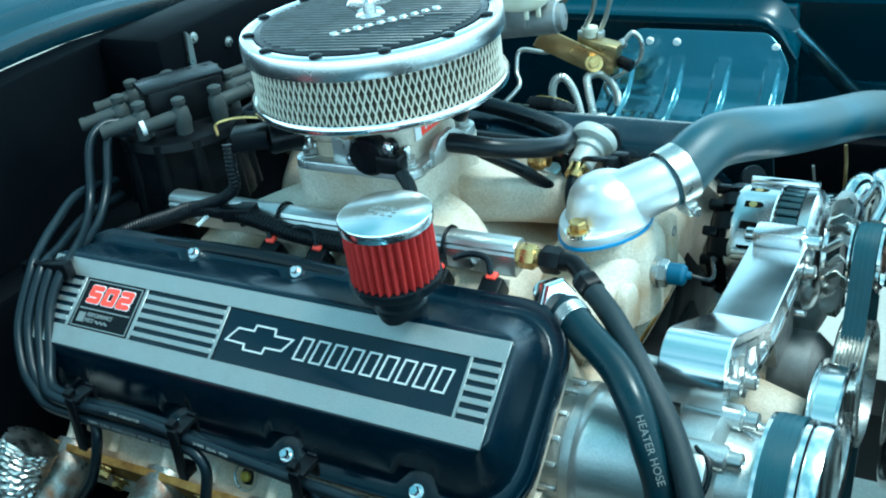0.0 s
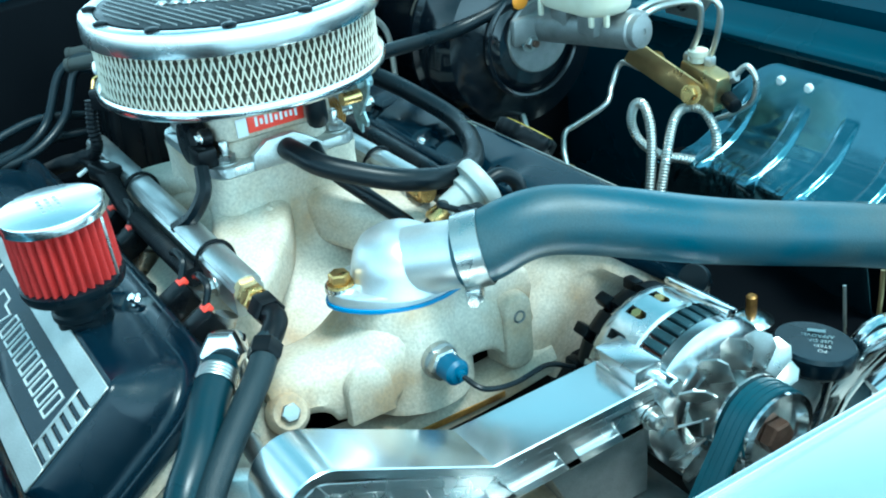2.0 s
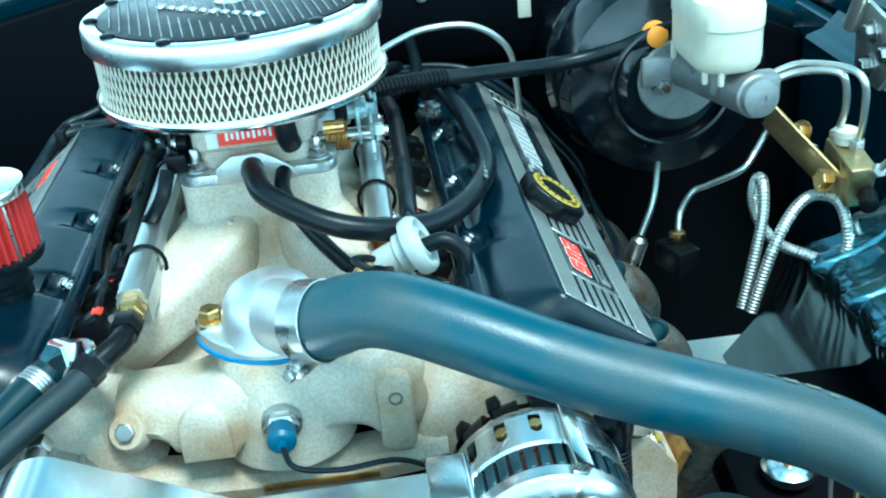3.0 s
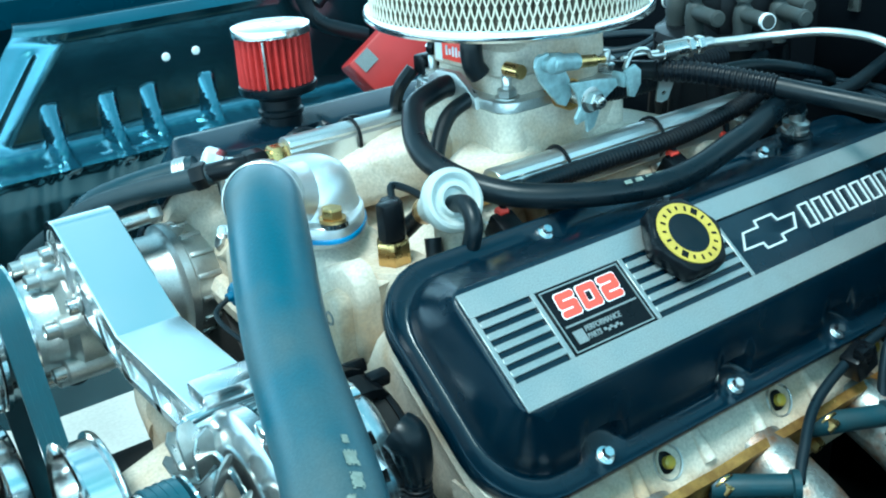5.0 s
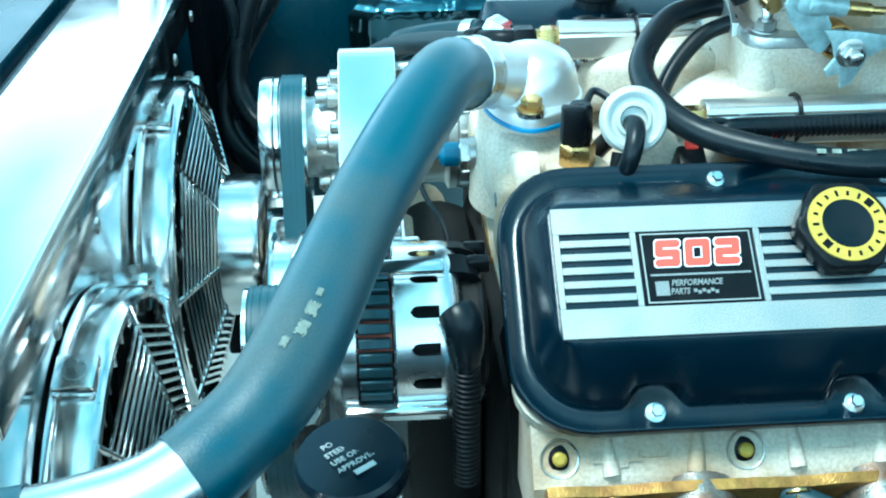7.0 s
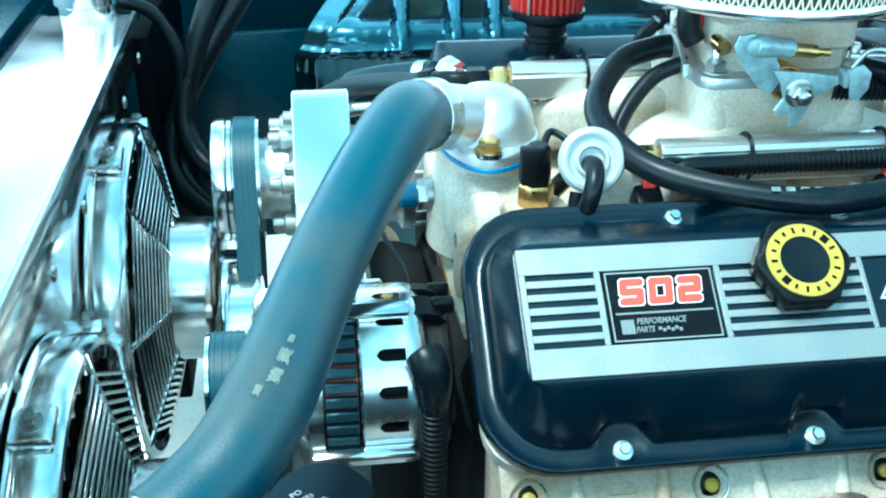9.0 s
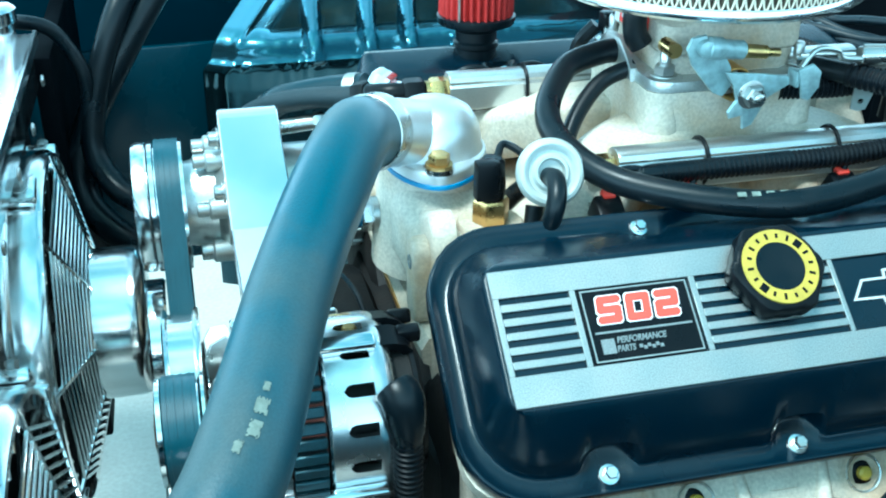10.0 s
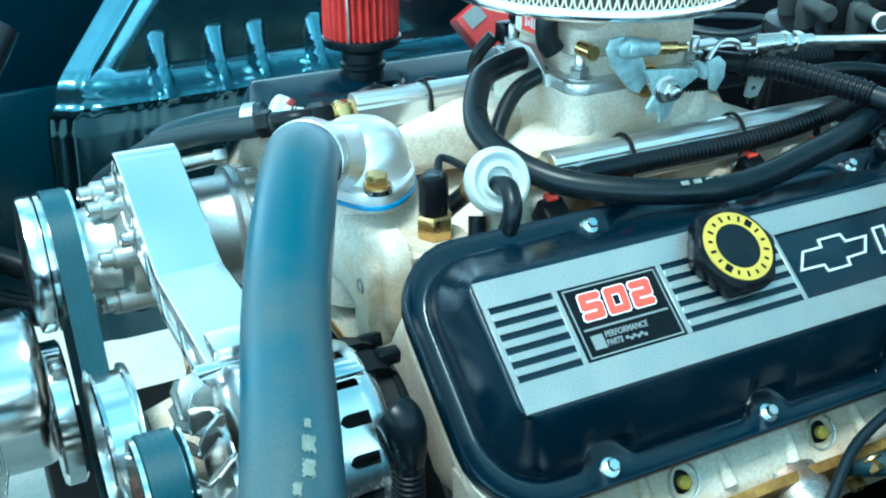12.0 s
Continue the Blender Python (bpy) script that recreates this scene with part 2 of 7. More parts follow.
def single(name, bm, material, label, category, group="", kind="", **keys):
    return tagged(part(name, bm, material, **keys), label, category, group, kind)


def B():
    return bmesh.new()


def basis(axis):
    """A turn that lays z along the axis."""
    return Vector(axis).to_track_quat("Z", "Y").to_matrix().to_4x4()


def ring_loft(bm, rings, close_start=True, close_end=True):
    """Skin between rings of equal count."""
    rows = [[bm.verts.new(p) for p in ring] for ring in rings]
    n = len(rows[0])
    for r0, r1 in zip(rows, rows[1:]):
        for i in range(n):
            bm.faces.new((r0[i], r0[(i + 1) % n], r1[(i + 1) % n], r1[i]))
    if close_start:
        bm.faces.new(rows[0][::-1])
    if close_end:
        bm.faces.new(rows[-1])
    return rows


def lathe(bm, profile, at=(0, 0, 0), axis=(0, 0, 1), seg=28, caps=True):
    """A turned body: profile of (radius, height) along the axis."""
    m = Matrix.Translation(at) @ basis(axis)
    ring_loft(bm, [[m @ Vector((r * math.cos(2 * math.pi * i / seg), r * math.sin(2 * math.pi * i / seg), h)) for i in range(seg)] for r, h in profile], caps, caps)
    return bm


def rod(bm, p, q, r, r2=None, seg=16, bevel=0.0):
    p, q = Vector(p), Vector(q)
    h = (q - p).length
    r2 = r if r2 is None else r2
    prof = [(r, 0), (r2, h)] if not bevel else [(r - bevel, 0), (r, bevel), (r2, h - bevel), (r2 - bevel, h)]
    return lathe(bm, prof, p, q - p, seg)


def hexnut(bm, at, axis, r, h):
    m = Matrix.Translation(at) @ basis(axis)
    rings = []
    for k, z in ((0.9, 0), (1, 0.1 * h), (1, 0.85 * h), (0.86, h)):
        rings.append([m @ Vector((r * k * math.cos(math.pi / 3 * i), r * k * math.sin(math.pi / 3 * i), z)) for i in range(6)])
    ring_loft(bm, rings)
    return bm


def bolt(bm, at, axis, r=0.006, h=0.006):
    axis = Vector(axis).normalized()
    lathe(bm, [(r * 1.5, 0), (r * 1.5, 0.0015), (r * 1.1, 0.0018)], at, axis, 18)
    hexnut(bm, Vector(at) + axis * 0.0016, axis, r, h)
    return bm


def box(bm, centre, size, turn=None, bevel=0.002, seg=2):
    m = Matrix.Translation(centre) @ (turn.to_4x4() if turn is not None else Matrix())
    made = bmesh.ops.create_cube(bm, size=1, matrix=m @ Matrix.Diagonal((*size, 1)))
    if bevel:
        edges = {e for v in made["verts"] for e in v.link_edges}
        bmesh.ops.bevel(bm, geom=list(edges), offset=bevel, segments=seg, profile=0.5, affect="EDGES")
    return bm


def smooth_line(points, n=8):
    """A curve through the points."""
    pts = [Vector(p) for p in points]
    pts = [2 * pts[0] - pts[1], *pts, 2 * pts[-1] - pts[-2]]
    out = []
    for a0, a1, a2, a3 in zip(pts, pts[1:], pts[2:], pts[3:]):
        for i in range(n):
            s = i / n
            out.append(0.5 * (2 * a1 + (a2 - a0) * s + (2 * a0 - 5 * a1 + 4 * a2 - a3) * s * s + (3 * a1 - a0 - 3 * a2 + a3) * s**3))
    out.append(pts[-2])
    return out


def sweep(bm, line, radius, seg=12, flat=1.0):
    """A round bar along a line of points; radius may be a function of the share of the way."""
    tang = [(line[min(i + 1, len(line) - 1)] - line[max(i - 1, 0)]).normalized() for i in range(len(line))]
    up = tang[0].orthogonal().normalized()
    rings = []
    for i, (p, d) in enumerate(zip(line, tang)):
        up = (up - d * up.dot(d)).normalized()
        side = d.cross(up)
        r = radius(i / (len(line) - 1)) if callable(radius) else radius
        rings.append([p + (up * math.cos(2 * math.pi * k / seg) * flat + side * math.sin(2 * math.pi * k / seg)) * r for k in range(seg)])
    ring_loft(bm, rings)
    return bm


def tube(bm, points, r, seg=12, n=8):
    return sweep(bm, smooth_line(points, n), r, seg)


def corrugated(bm, points, r, pitch=0.004, seg=10):
    """Split loom: a tube with rounded rings."""
    line = smooth_line(points, 10)
    length = [0.0]
    for p, q in zip(line, line[1:]):
        length.append(length[-1] + (q - p).length)
    count = max(8, int(length[-1] / pitch * 4))
    fine = []
    k = 0
    for i in range(count + 1):
        s = length[-1] * i / count
        while k < len(line) - 2 and length[k + 1] < s:
            k += 1
        f = (s - length[k]) / max(1e-9, length[k + 1] - length[k])
        fine.append(line[k].lerp(line[k + 1], f))
    return sweep(bm, fine, lambda w: r * (1.0, 1.0, 0.86, 0.86)[int(round(w * count)) % 4], seg)


def plate(bm, outline, m, depth, bevel=0.0):
    """A flat outline (x, y) raised by depth along z, laid by m."""
    low = [bm.verts.new(m @ Vector((x, y, 0))) for x, y in outline]
    face = bm.faces.new(low)
    made = bmesh.ops.extrude_face_region(bm, geom=[face])
    top = [v for v in made["geom"] if isinstance(v, bmesh.types.BMVert)]
    bmesh.ops.translate(bm, verts=top, vec=m.to_3x3() @ Vector((0, 0, depth)))
    if bevel:
        edges = [e for e in {e for v in top for e in v.link_edges} if all(v in top for v in e.verts)]
        bmesh.ops.bevel(bm, geom=edges, offset=bevel, segments=2, profile=0.5, affect="EDGES")
    return bm


def rounded(hu, hv, r, n=6, long=1):
    """A rounded rectangle as points, counter-clockwise from the right side's lower end."""
    pts = []
    for cx, cy, a0 in ((hu - r, hv - r, 0), (-hu + r, hv - r, 90), (-hu + r, -hv + r, 180), (hu - r, -hv + r, 270)):
        for i in range(n + 1):
            w = radians(a0 + 90 * i / n)
            pts.append((cx + r * math.cos(w), cy + r * math.sin(w)))
    if long > 1:
        out = []
        for (x0, y0), (x1, y1) in zip(pts, pts[1:] + pts[:1]):
            k = long if math.hypot(x1 - x0, y1 - y0) > 0.05 else 1
            out += [(x0 + (x1 - x0) * i / k, y0 + (y1 - y0) * i / k) for i in range(k)]
        pts = out
    return pts


def frame_of(o, u, v):
    """A pose with origin o, x along u and y nearest v."""
    u = Vector(u).normalized()
    w = u.cross(Vector(v)).normalized()
    v = w.cross(u)
    m = Matrix((u, v, w)).transposed().to_4x4()
    m.translation = o
    return m


def lettering(name, text, size, m, material, parent, depth=0.0006, fat=0.0, width=1.0, slant=0.0):
    cu = bpy.data.curves.new(name, "FONT")
    cu.body, cu.size, cu.extrude, cu.offset, cu.align_x, cu.align_y, cu.shear = text, size, depth, fat, "CENTER", "CENTER", slant
    cu.resolution_u = 3
    ob = bpy.data.objects.new(name, cu)
    scene.collection.objects.link(ob)
    me = bpy.data.meshes.new_from_object(ob.evaluated_get(bpy.context.evaluated_depsgraph_get()))
    bpy.data.objects.remove(ob)
    me.transform(m @ Matrix.Diagonal((width, 1, 1, 1)))
    me.materials.clear()
    me.materials.append(material)
    done = new(name, me)
    done.parent = parent
    return done


# ---- the setting: ground, bay walls ----
bm = B()
bmesh.ops.create_grid(bm, x_segments=8, y_segments=8, size=400)
tagged(part("ground", bm, CONCRETE), "pale dry concrete ground under the car", "ground", kind="structure")


# firewall with a stepped cowl
bm = B()
crown_line = [(0.75 - 0.1 * i, 1.022 - 0.34 * (0.75 - 0.1 * i) ** 2) for i in range(16)]
plate(bm, [(-0.75, 0.375), (0.75, 0.375)] + crown_line, frame_of((-0.45, 0, 0), (0, 1, 0), (0, 0, 1)), 0.04, 0.004)
box(bm, (-0.385, 0.05, 0.62), (0.06, 0.7, 0.4), bevel=0.02)
tagged(part("firewall", bm, BAY), "black painted firewall at the back of the engine bay", "firewall", kind="structure")
bm = B()
rings = []
for i in range(33):
    y = -0.8 + 0.05 * i
    crown = 0.34 * y * y
    rings.append([(-0.462 + px, y, 1.036 + pz - crown) for px, pz in ((0.0, 0.0), (0.008, 0.006), (0.006, 0.014), (-0.006, 0.017), (-0.020, 0.006), (-0.030, 0.004), (-0.042, 0.016), (-0.046, 0.030), (-0.056, 0.034), (-0.20, 0.060), (-0.20, -0.02), (-0.01, -0.02))])
ring_loft(bm, rings)
tagged(part("cowl", bm, BODY), "glossy dark blue cowl edge behind the engine bay", "cowl", kind="structure")


def inner_fender(side, name, label):
    """Pressed inner fender with upright ribs, a rolled lower edge and the fender's top."""
    y = 0.63 * side
    root = thing(name, label, "inner fender", kind="structure")
    bm = B()
    xs = [-0.42 + 0.003 * i for i in range(285)]
    ribs = (0.068, 0.141, 0.208, 0.278) if side > 0 else (0.067, 0.150, 0.206, 0.281)
    up, low = (0.042, 0.0) if side < 0 else (-0.018, -0.018)
    shape = ((0.9535, 0.023), (0.948, 0.006), (0.940, -0.003), (0.930, 0.0), (0.812, 0.0), (0.801, -0.003), (0.794, -0.010), (0.789, -0.024), (0.786, -0.044), (0.781, -0.050), (0.772, -0.047), (0.735, -0.020), (0.60, 0.03), (0.40, 0.04))
    if side > 0:
        shape = ((0.911 + up, 0.085), (0.904, 0.060), (0.902, 0.048), (0.896, 0.036), (0.886, 0.024), (0.853, 0.0), (0.815, -0.028), (0.802, -0.039), (0.791, -0.054), (0.782, -0.074), (0.777, -0.092), (0.769, -0.100), (0.744, -0.098), (0.72, -0.088), (0.60, -0.06), (0.40, -0.05))
    levels = [0.911 + up, 0.9085 + up, 0.906 + up, 0.902 + up, 0.898 + up, 0.893 + up, 0.888 + up]
    levels += [levels[-1] + (0.767 + low - levels[-1]) * i / 44 for i in range(1, 45)] + [0.744, 0.735 + low, 0.60, 0.40]
    rows = []
    for level in levels:
        row = []
        for x in xs:
            z = level
            edge = 0.30 if side > 0 else 0.43 - max(0.0, z - 0.77) * 0.75
            rear = -0.42 if side < 0 else 0.035 - 0.9 * max(0.0, 0.80 - z)
            px = rear + (x + 0.42) / 0.852 * (edge - rear)
            if side > 0 and z > 0.75:
                crest = 0.870 - 0.040 * max(0.0, (px - 0.255) / 0.045) ** 2 - 0.035 * max(0.0, (0.085 - px) / 0.05) ** 2
                z = 0.75 + (z - 0.75) / (levels[0] - 0.75) * (crest - 0.75)
            out = next(o1 + (o0 - o1) * (z - z1) / (z0 - z1) for (z0, o0), (z1, o1) in zip(shape, shape[1:]) if z0 >= z >= z1 - 1e-6)
            bulge = 0.0
            for r in ribs:
                # a buttress that grows from the wall down to the ledge
                fall = 0.856 + low - z
                if fall > 0 and abs(px - r) < 0.0125:
                    flat = min(1.0, (0.0125 - abs(px - r)) / 0.0065)
                    bulge += min((0.46 if side < 0 else 0.22) * fall, 0.026) * flat * flat * (3 - 2 * flat) * min(1.0, max(0.0, (z - 0.775 - low) / 0.015))
            lip = 0.024 * max(0.0, 1 - (edge - px) / 0.065) ** 1.6 if side < 0 and px > edge - 0.065 else 0
            if side < 0:
                lip -= 0.004 * math.exp(-((edge - px - 0.030) / 0.006) ** 2) * (z < 0.92)
            if 0.74 < z < 0.800 + low:
                bulge += 0.0012 * math.sin(230 * px + 3 * math.sin(61 * px)) * math.sin(190 * z + 2 * math.sin(83 * px))
            row.append(bm.verts.new((px, y + side * (out - bulge + lip), z)))
        rows.append(row)
    for r0, r1 in zip(rows, rows[1:]):
        for i in range(len(xs) - 1):
            bm.faces.new((r0[i], r0[i + 1], r1[i + 1], r1[i]))
    ob = part("panel", bm, FENDER_BLUE, root)
    so = ob.modifiers.new("thickness", "SOLIDIFY")
    so.thickness, so.offset = 0.002, 0
    for x, z in ((0.095, 0.855), (0.136, 0.855), (0.278, 0.853)) if side > 0 else ((0.075, 0.887), (0.118, 0.886)):
        bm = B()
        lathe(bm, [(0.006, -0.002), (0.006, 0.0015), (0.0045, 0.003), (0.0, 0.0032)], (x, y, z), (0, -side, 0), 14, False)
        part("clip", bm, CLIP_WHITE, root, "small white clip")
    return root


inner_fender(1, "inner_fender_driver", "glossy dark blue inner fender with pressed upright ribs")
inner_fender(-1, "inner_fender_passenger", "glossy dark blue inner fender with pressed upright ribs")


bm = B()
rings = []
for x, y, z in ((-0.30, 0.664, 0.884), (0.235, 0.664, 0.884), (0.258, 0.662, 0.880), (0.276, 0.660, 0.866), (0.300, 0.662, 0.828)):
    rings.append([(x, y + py, z + pz) for py, pz in ((0.0, -0.012), (-0.004, -0.008), (-0.006, 0.0), (-0.003, 0.004), (0.004, 0.006), (0.016, 0.010), (0.034, 0.030), (0.034, 0.024), (0.012, -0.002), (0.006, -0.012))])
ring_loft(bm, rings)
tagged(part("fender_flange", bm, BODY), "dark blue folded flange above the inner fender", "flange", kind="structure")


def fender(side, name):
    bm = B()
    rings = []
    for x in [-0.9 + 0.1 * i for i in range(22)]:
        prof = [(0.715, 0.940), (0.712, 0.975), (0.722, 0.990), (0.76, 0.998), (0.82, 0.985), (0.87, 0.93), (0.89, 0.80), (0.89, 0.5), (0.88, 0.5), (0.88, 0.80), (0.86, 0.92), (0.81, 0.97), (0.73, 0.978), (0.724, 0.955)]
        rings.append([(x, side * (py + (0.03 if side > 0 else 0.0)), pz - 0.05 * max(0, x - 0.3) ** 2 - (0.055 if side > 0 else 0.0)) for py, pz in prof])
    ring_loft(bm, rings)
    return tagged(part(name, bm, BODY), "glossy dark blue front fender of the car", "fender", kind="structure")


fender(1, "fender_driver")
fender(-1, "fender_passenger")
for s_ in (1, -1):
    bm = B()
    box(bm, (-0.08, 0.715 * s_, 0.70), (0.74, 0.02, 0.38), bevel=0.004)
    tagged(part("wheel_house", bm, BODY if s_ > 0 else BAY), "dark blue panel behind the inner fender", "panel", kind="structure")
    bm = B()
    box(bm, (0.50, 0.735 * s_, 0.60), (0.42, 0.012, 0.34), Matrix.Rotation(radians(-4 * s_), 3, "Z"), bevel=0.004)
    tagged(part("splash_panel", bm, BODY), "dark blue splash panel ahead of the inner fender", "panel", kind="structure")
    bm = B()
    box(bm, (0.345, 0.69 * s_, 0.80), (0.022, 0.012, 0.16), Matrix.Rotation(radians(-44), 3, "Y"), bevel=0.003)
    tagged(part("fender_brace", bm, FENDER_BLUE), "glossy blue slanted fender brace", "brace", kind="structure")
# frame rails and dark floor of the bay
bm = B()
for s in (1, -1):
    box(bm, (0.035, 0.46 * s, 0.36), (0.97, 0.09, 0.12), bevel=0.01)
box(bm, (0.15, 0, 0.30), (0.16, 0.9, 0.10), bevel=0.02)
box(bm, (-0.2, 0, 0.36), (0.5, 0.9, 0.05), bevel=0.02)
tagged(part("frame_rail", bm, BLOCK), "black painted chassis rails low in the bay", "chassis", kind="structure")

# ---- engine block, heads ----
root = thing("engine_block", "black painted V8 engine block deep in the bay", "engine block")
bm = B()
box(bm, (0.03, 0, 0.55), (0.56, 0.36, 0.34), bevel=0.02)
part("crankcase", bm, BLOCK, root)
for s_ in (1, -1):
    bm = B()
    box(bm, (0.03, 0.15 * s_, 0.66), (0.54, 0.20, 0.18), Matrix.Rotation(radians(45 * s_), 3, "X"), bevel=0.015)
    part("cylinder_bank", bm, BLOCK, root)
bm = B()
box(bm, (0.345, 0, 0.60), (0.08, 0.22, 0.30), bevel=0.03)
part("timing_cover", bm, BLOCK, root)

TILT_V = 37.5
CV, SV = math.cos(radians(TILT_V)), math.sin(radians(TILT_V))
COVER_P = frame_of((0.0285, -0.2559, 0.8767), (1, 0, 0), (0, CV, SV))
COVER_D = frame_of((0.0345, 0.2613, 0.8764), (-1, 0, 0), (0, -CV, SV))


def hollow(bm, pts, w, h, z=0.0):
    """A closed band of width w along an outline, mitred at the corners."""
    n = len(pts)
    rings = []
    for i, (x, y) in enumerate(pts):
        back = Vector((x - pts[i - 1][0], y - pts[i - 1][1])).normalized()
        ahead = Vector((pts[(i + 1) % n][0] - x, pts[(i + 1) % n][1] - y)).normalized()
        m = Vector((-back.y - ahead.y, back.x + ahead.x)) * (0.5 * w / max(0.3, 1 + back.dot(ahead)))
        rings.append([(x - m.x, y - m.y, z), (x - m.x, y - m.y, z + h), (x + m.x, y + m.y, z + h), (x + m.x, y + m.y, z)])
    ring_loft(bm, rings + rings[:1], False, False)
    bmesh.ops.remove_doubles(bm, verts=bm.verts, dist=1e-6)
    return bm


def cylinder_head(cover, label):
    """Bare cast head under a valve cover, with plug wells and exhaust flange below."""
    root = thing("cylinder_head", label, "cylinder head", "pair of cylinder heads", m=cover)
    bm = B()
    rings = []
    for hu, lo, hi, n in ((0.2775, -0.0875, 0.070, -0.0545), (0.2775, -0.088, 0.070, -0.066), (0.268, -0.082, 0.072, -0.075), (0.262, -0.070, 0.085, -0.12), (0.262, -0.05, 0.08, -0.17)):
        out = []
        for x, y in rounded(hu, (hi - lo) / 2, 0.03, 5):
            out.append((x, y + (hi + lo) / 2, n))
        rings.append(out)
    ring_loft(bm, rings)
    part("casting", bm, CAST, root, "pale cast aluminium casting")
    side = 1 if cover.translation.y > 0 else -1
    back = cover.inverted()
    bm = B()
    rings = []
    for i in range(54 if side > 0 else 47):
        x = 0.302 - 0.01 * i
        well = max(0.0, math.cos(2 * math.pi * (x - 0.160) / 0.1235)) ** 3
        rings.append([back @ Vector((x, py * side, pz)) for py, pz in ((0.235, 0.7735), (0.2875, 0.773), (0.2945 - 0.004 * well, 0.767 - 0.004 * well), (0.3065 - 0.008 * well, 0.749), (0.311, 0.742), (0.311, 0.70), (0.24, 0.69))])
    ring_loft(bm, rings)
    part("plug_ledge", bm, CAST, root, "pale stained ledge with plug wells", angle=50)
    for x in (0.222, 0.098, -0.026, -0.149):
        bm = B()
        box(bm, back @ Vector((x, 0.294 * side, 0.758)), (0.026, 0.016, 0.012), bevel=0.005)
        part("boss", bm, CAST, root)
        for dx in (-0.030, 0.032):
            bm = B()
            rod(bm, back @ Vector((x + dx, 0.288 * side, 0.771)), back @ Vector((x + dx * 0.9, 0.308 * side, 0.748)), 0.0045, 0.006, seg=10)
            part("rib", bm, CAST, root)
    if side > 0:
        bm = B()
        hollow(bm, [(-0.0165, -0.0035), (-0.0070, -0.0035), (-0.0065, -0.0070), (0.0065, -0.0070), (0.0070, -0.0035), (0.0165, -0.0035), (0.0145, 0.0035), (0.0070, 0.0035), (0.0065, 0.0070), (-0.0065, 0.0070), (-0.0070, 0.0035), (-0.0145, 0.0035)], 0.0009, 0.0008)
        bmesh.ops.transform(bm, matrix=back @ frame_of((0.247, 0.3012, 0.7588), (-1, 0, 0), (0, -0.555, 0.832)), verts=bm.verts)
        part("cast_emblem", bm, CAST, root, "raised cast outline")
    return root


cylinder_head(COVER_P, "pale cast aluminium cylinder head below the valve cover")
cylinder_head(COVER_D, "pale cast aluminium cylinder head with stained plug wells")


# ---- valve covers ----
def silver_trim(bm):
    """Raised satin panel: two bands, end posts, ribs, and thin frames round the dark fields."""
    t = 0.0016

    def bar(u0, u1, v0, v1, h=t):
        box(bm, ((u0 + u1) / 2, (v0 + v1) / 2, h / 2 + 0.0002), (u1 - u0, v1 - v0, h), bevel=0.0004, seg=1)

    top, low = 0.0245, -0.0255
    bar(-0.2515, 0.2515, top, 0.0425)
    bar(-0.2515, 0.2515, -0.0450, low)
    for u0, u1 in ((-0.2515, -0.2475), (-0.2025, -0.1985), (-0.1225, -0.1185), (-0.0240, -0.0205), (0.2205, 0.2235), (0.2485, 0.2515)):
        bar(u0, u1, low, top)
    dark, light = 0.0042, 0.00496
    for u0, u1 in ((-0.2475, -0.2025), (-0.1185, -0.0240), (0.2235, 0.2485)):
        for k in range(5):
            v = low + dark + (dark + light) * k
            bar(u0, u1, v, v + light)
    return bm


def block_digit(bm, text, u, v, wide, high):
    """A squared-off digit of broad strokes with cut corners, leaning a little."""
    w, h, s = 0.0160, 0.0180, 0.0050
    lean = Matrix.Translation((u, v, high)) @ Matrix(((1, 0.10, 0, 0), (0, 1, 0, 0), (0, 0, 1, 0), (0, 0, 0, 1)))
    x0, x1, y0, y1, ym = -w / 2, w / 2, -h / 2, h / 2, 0.0
    bars = {
        "5": ((x0, x1, y1 - s, y1), (x0, x0 + s, ym - s / 2, y1), (x0, x1, ym - s / 2, ym + s / 2), (x1 - s, x1, y0, ym + s / 2), (x0, x1, y0, y0 + s)),
        "0": ((x0, x1, y1 - s, y1), (x0, x1, y0, y0 + s), (x0, x0 + s, y0, y1), (x1 - s, x1, y0, y1)),
        "2": ((x0, x1, y1 - s, y1), (x1 - s, x1, ym - s / 2, y1), (x0, x1, ym - s / 2, ym + s / 2), (x0, x0 + s, y0, ym + s / 2), (x0, x1, y0, y0 + s)),
    }[text]
    e = wide / 2
    for k, (a, b, c, d) in enumerate(bars):
        cut = 0.0016
        plate(bm, [(a - e + cut, c - e), (b + e - cut, c - e), (b + e, c - e + cut), (b + e, d + e - cut), (b + e - cut, d + e), (a - e + cut, d + e), (a - e, d + e - cut), (a - e, c - e + cut)], lean @ Matrix.Translation((0, 0, -0.0008 + 0.00002 * k)), 0.0008)
    return bm


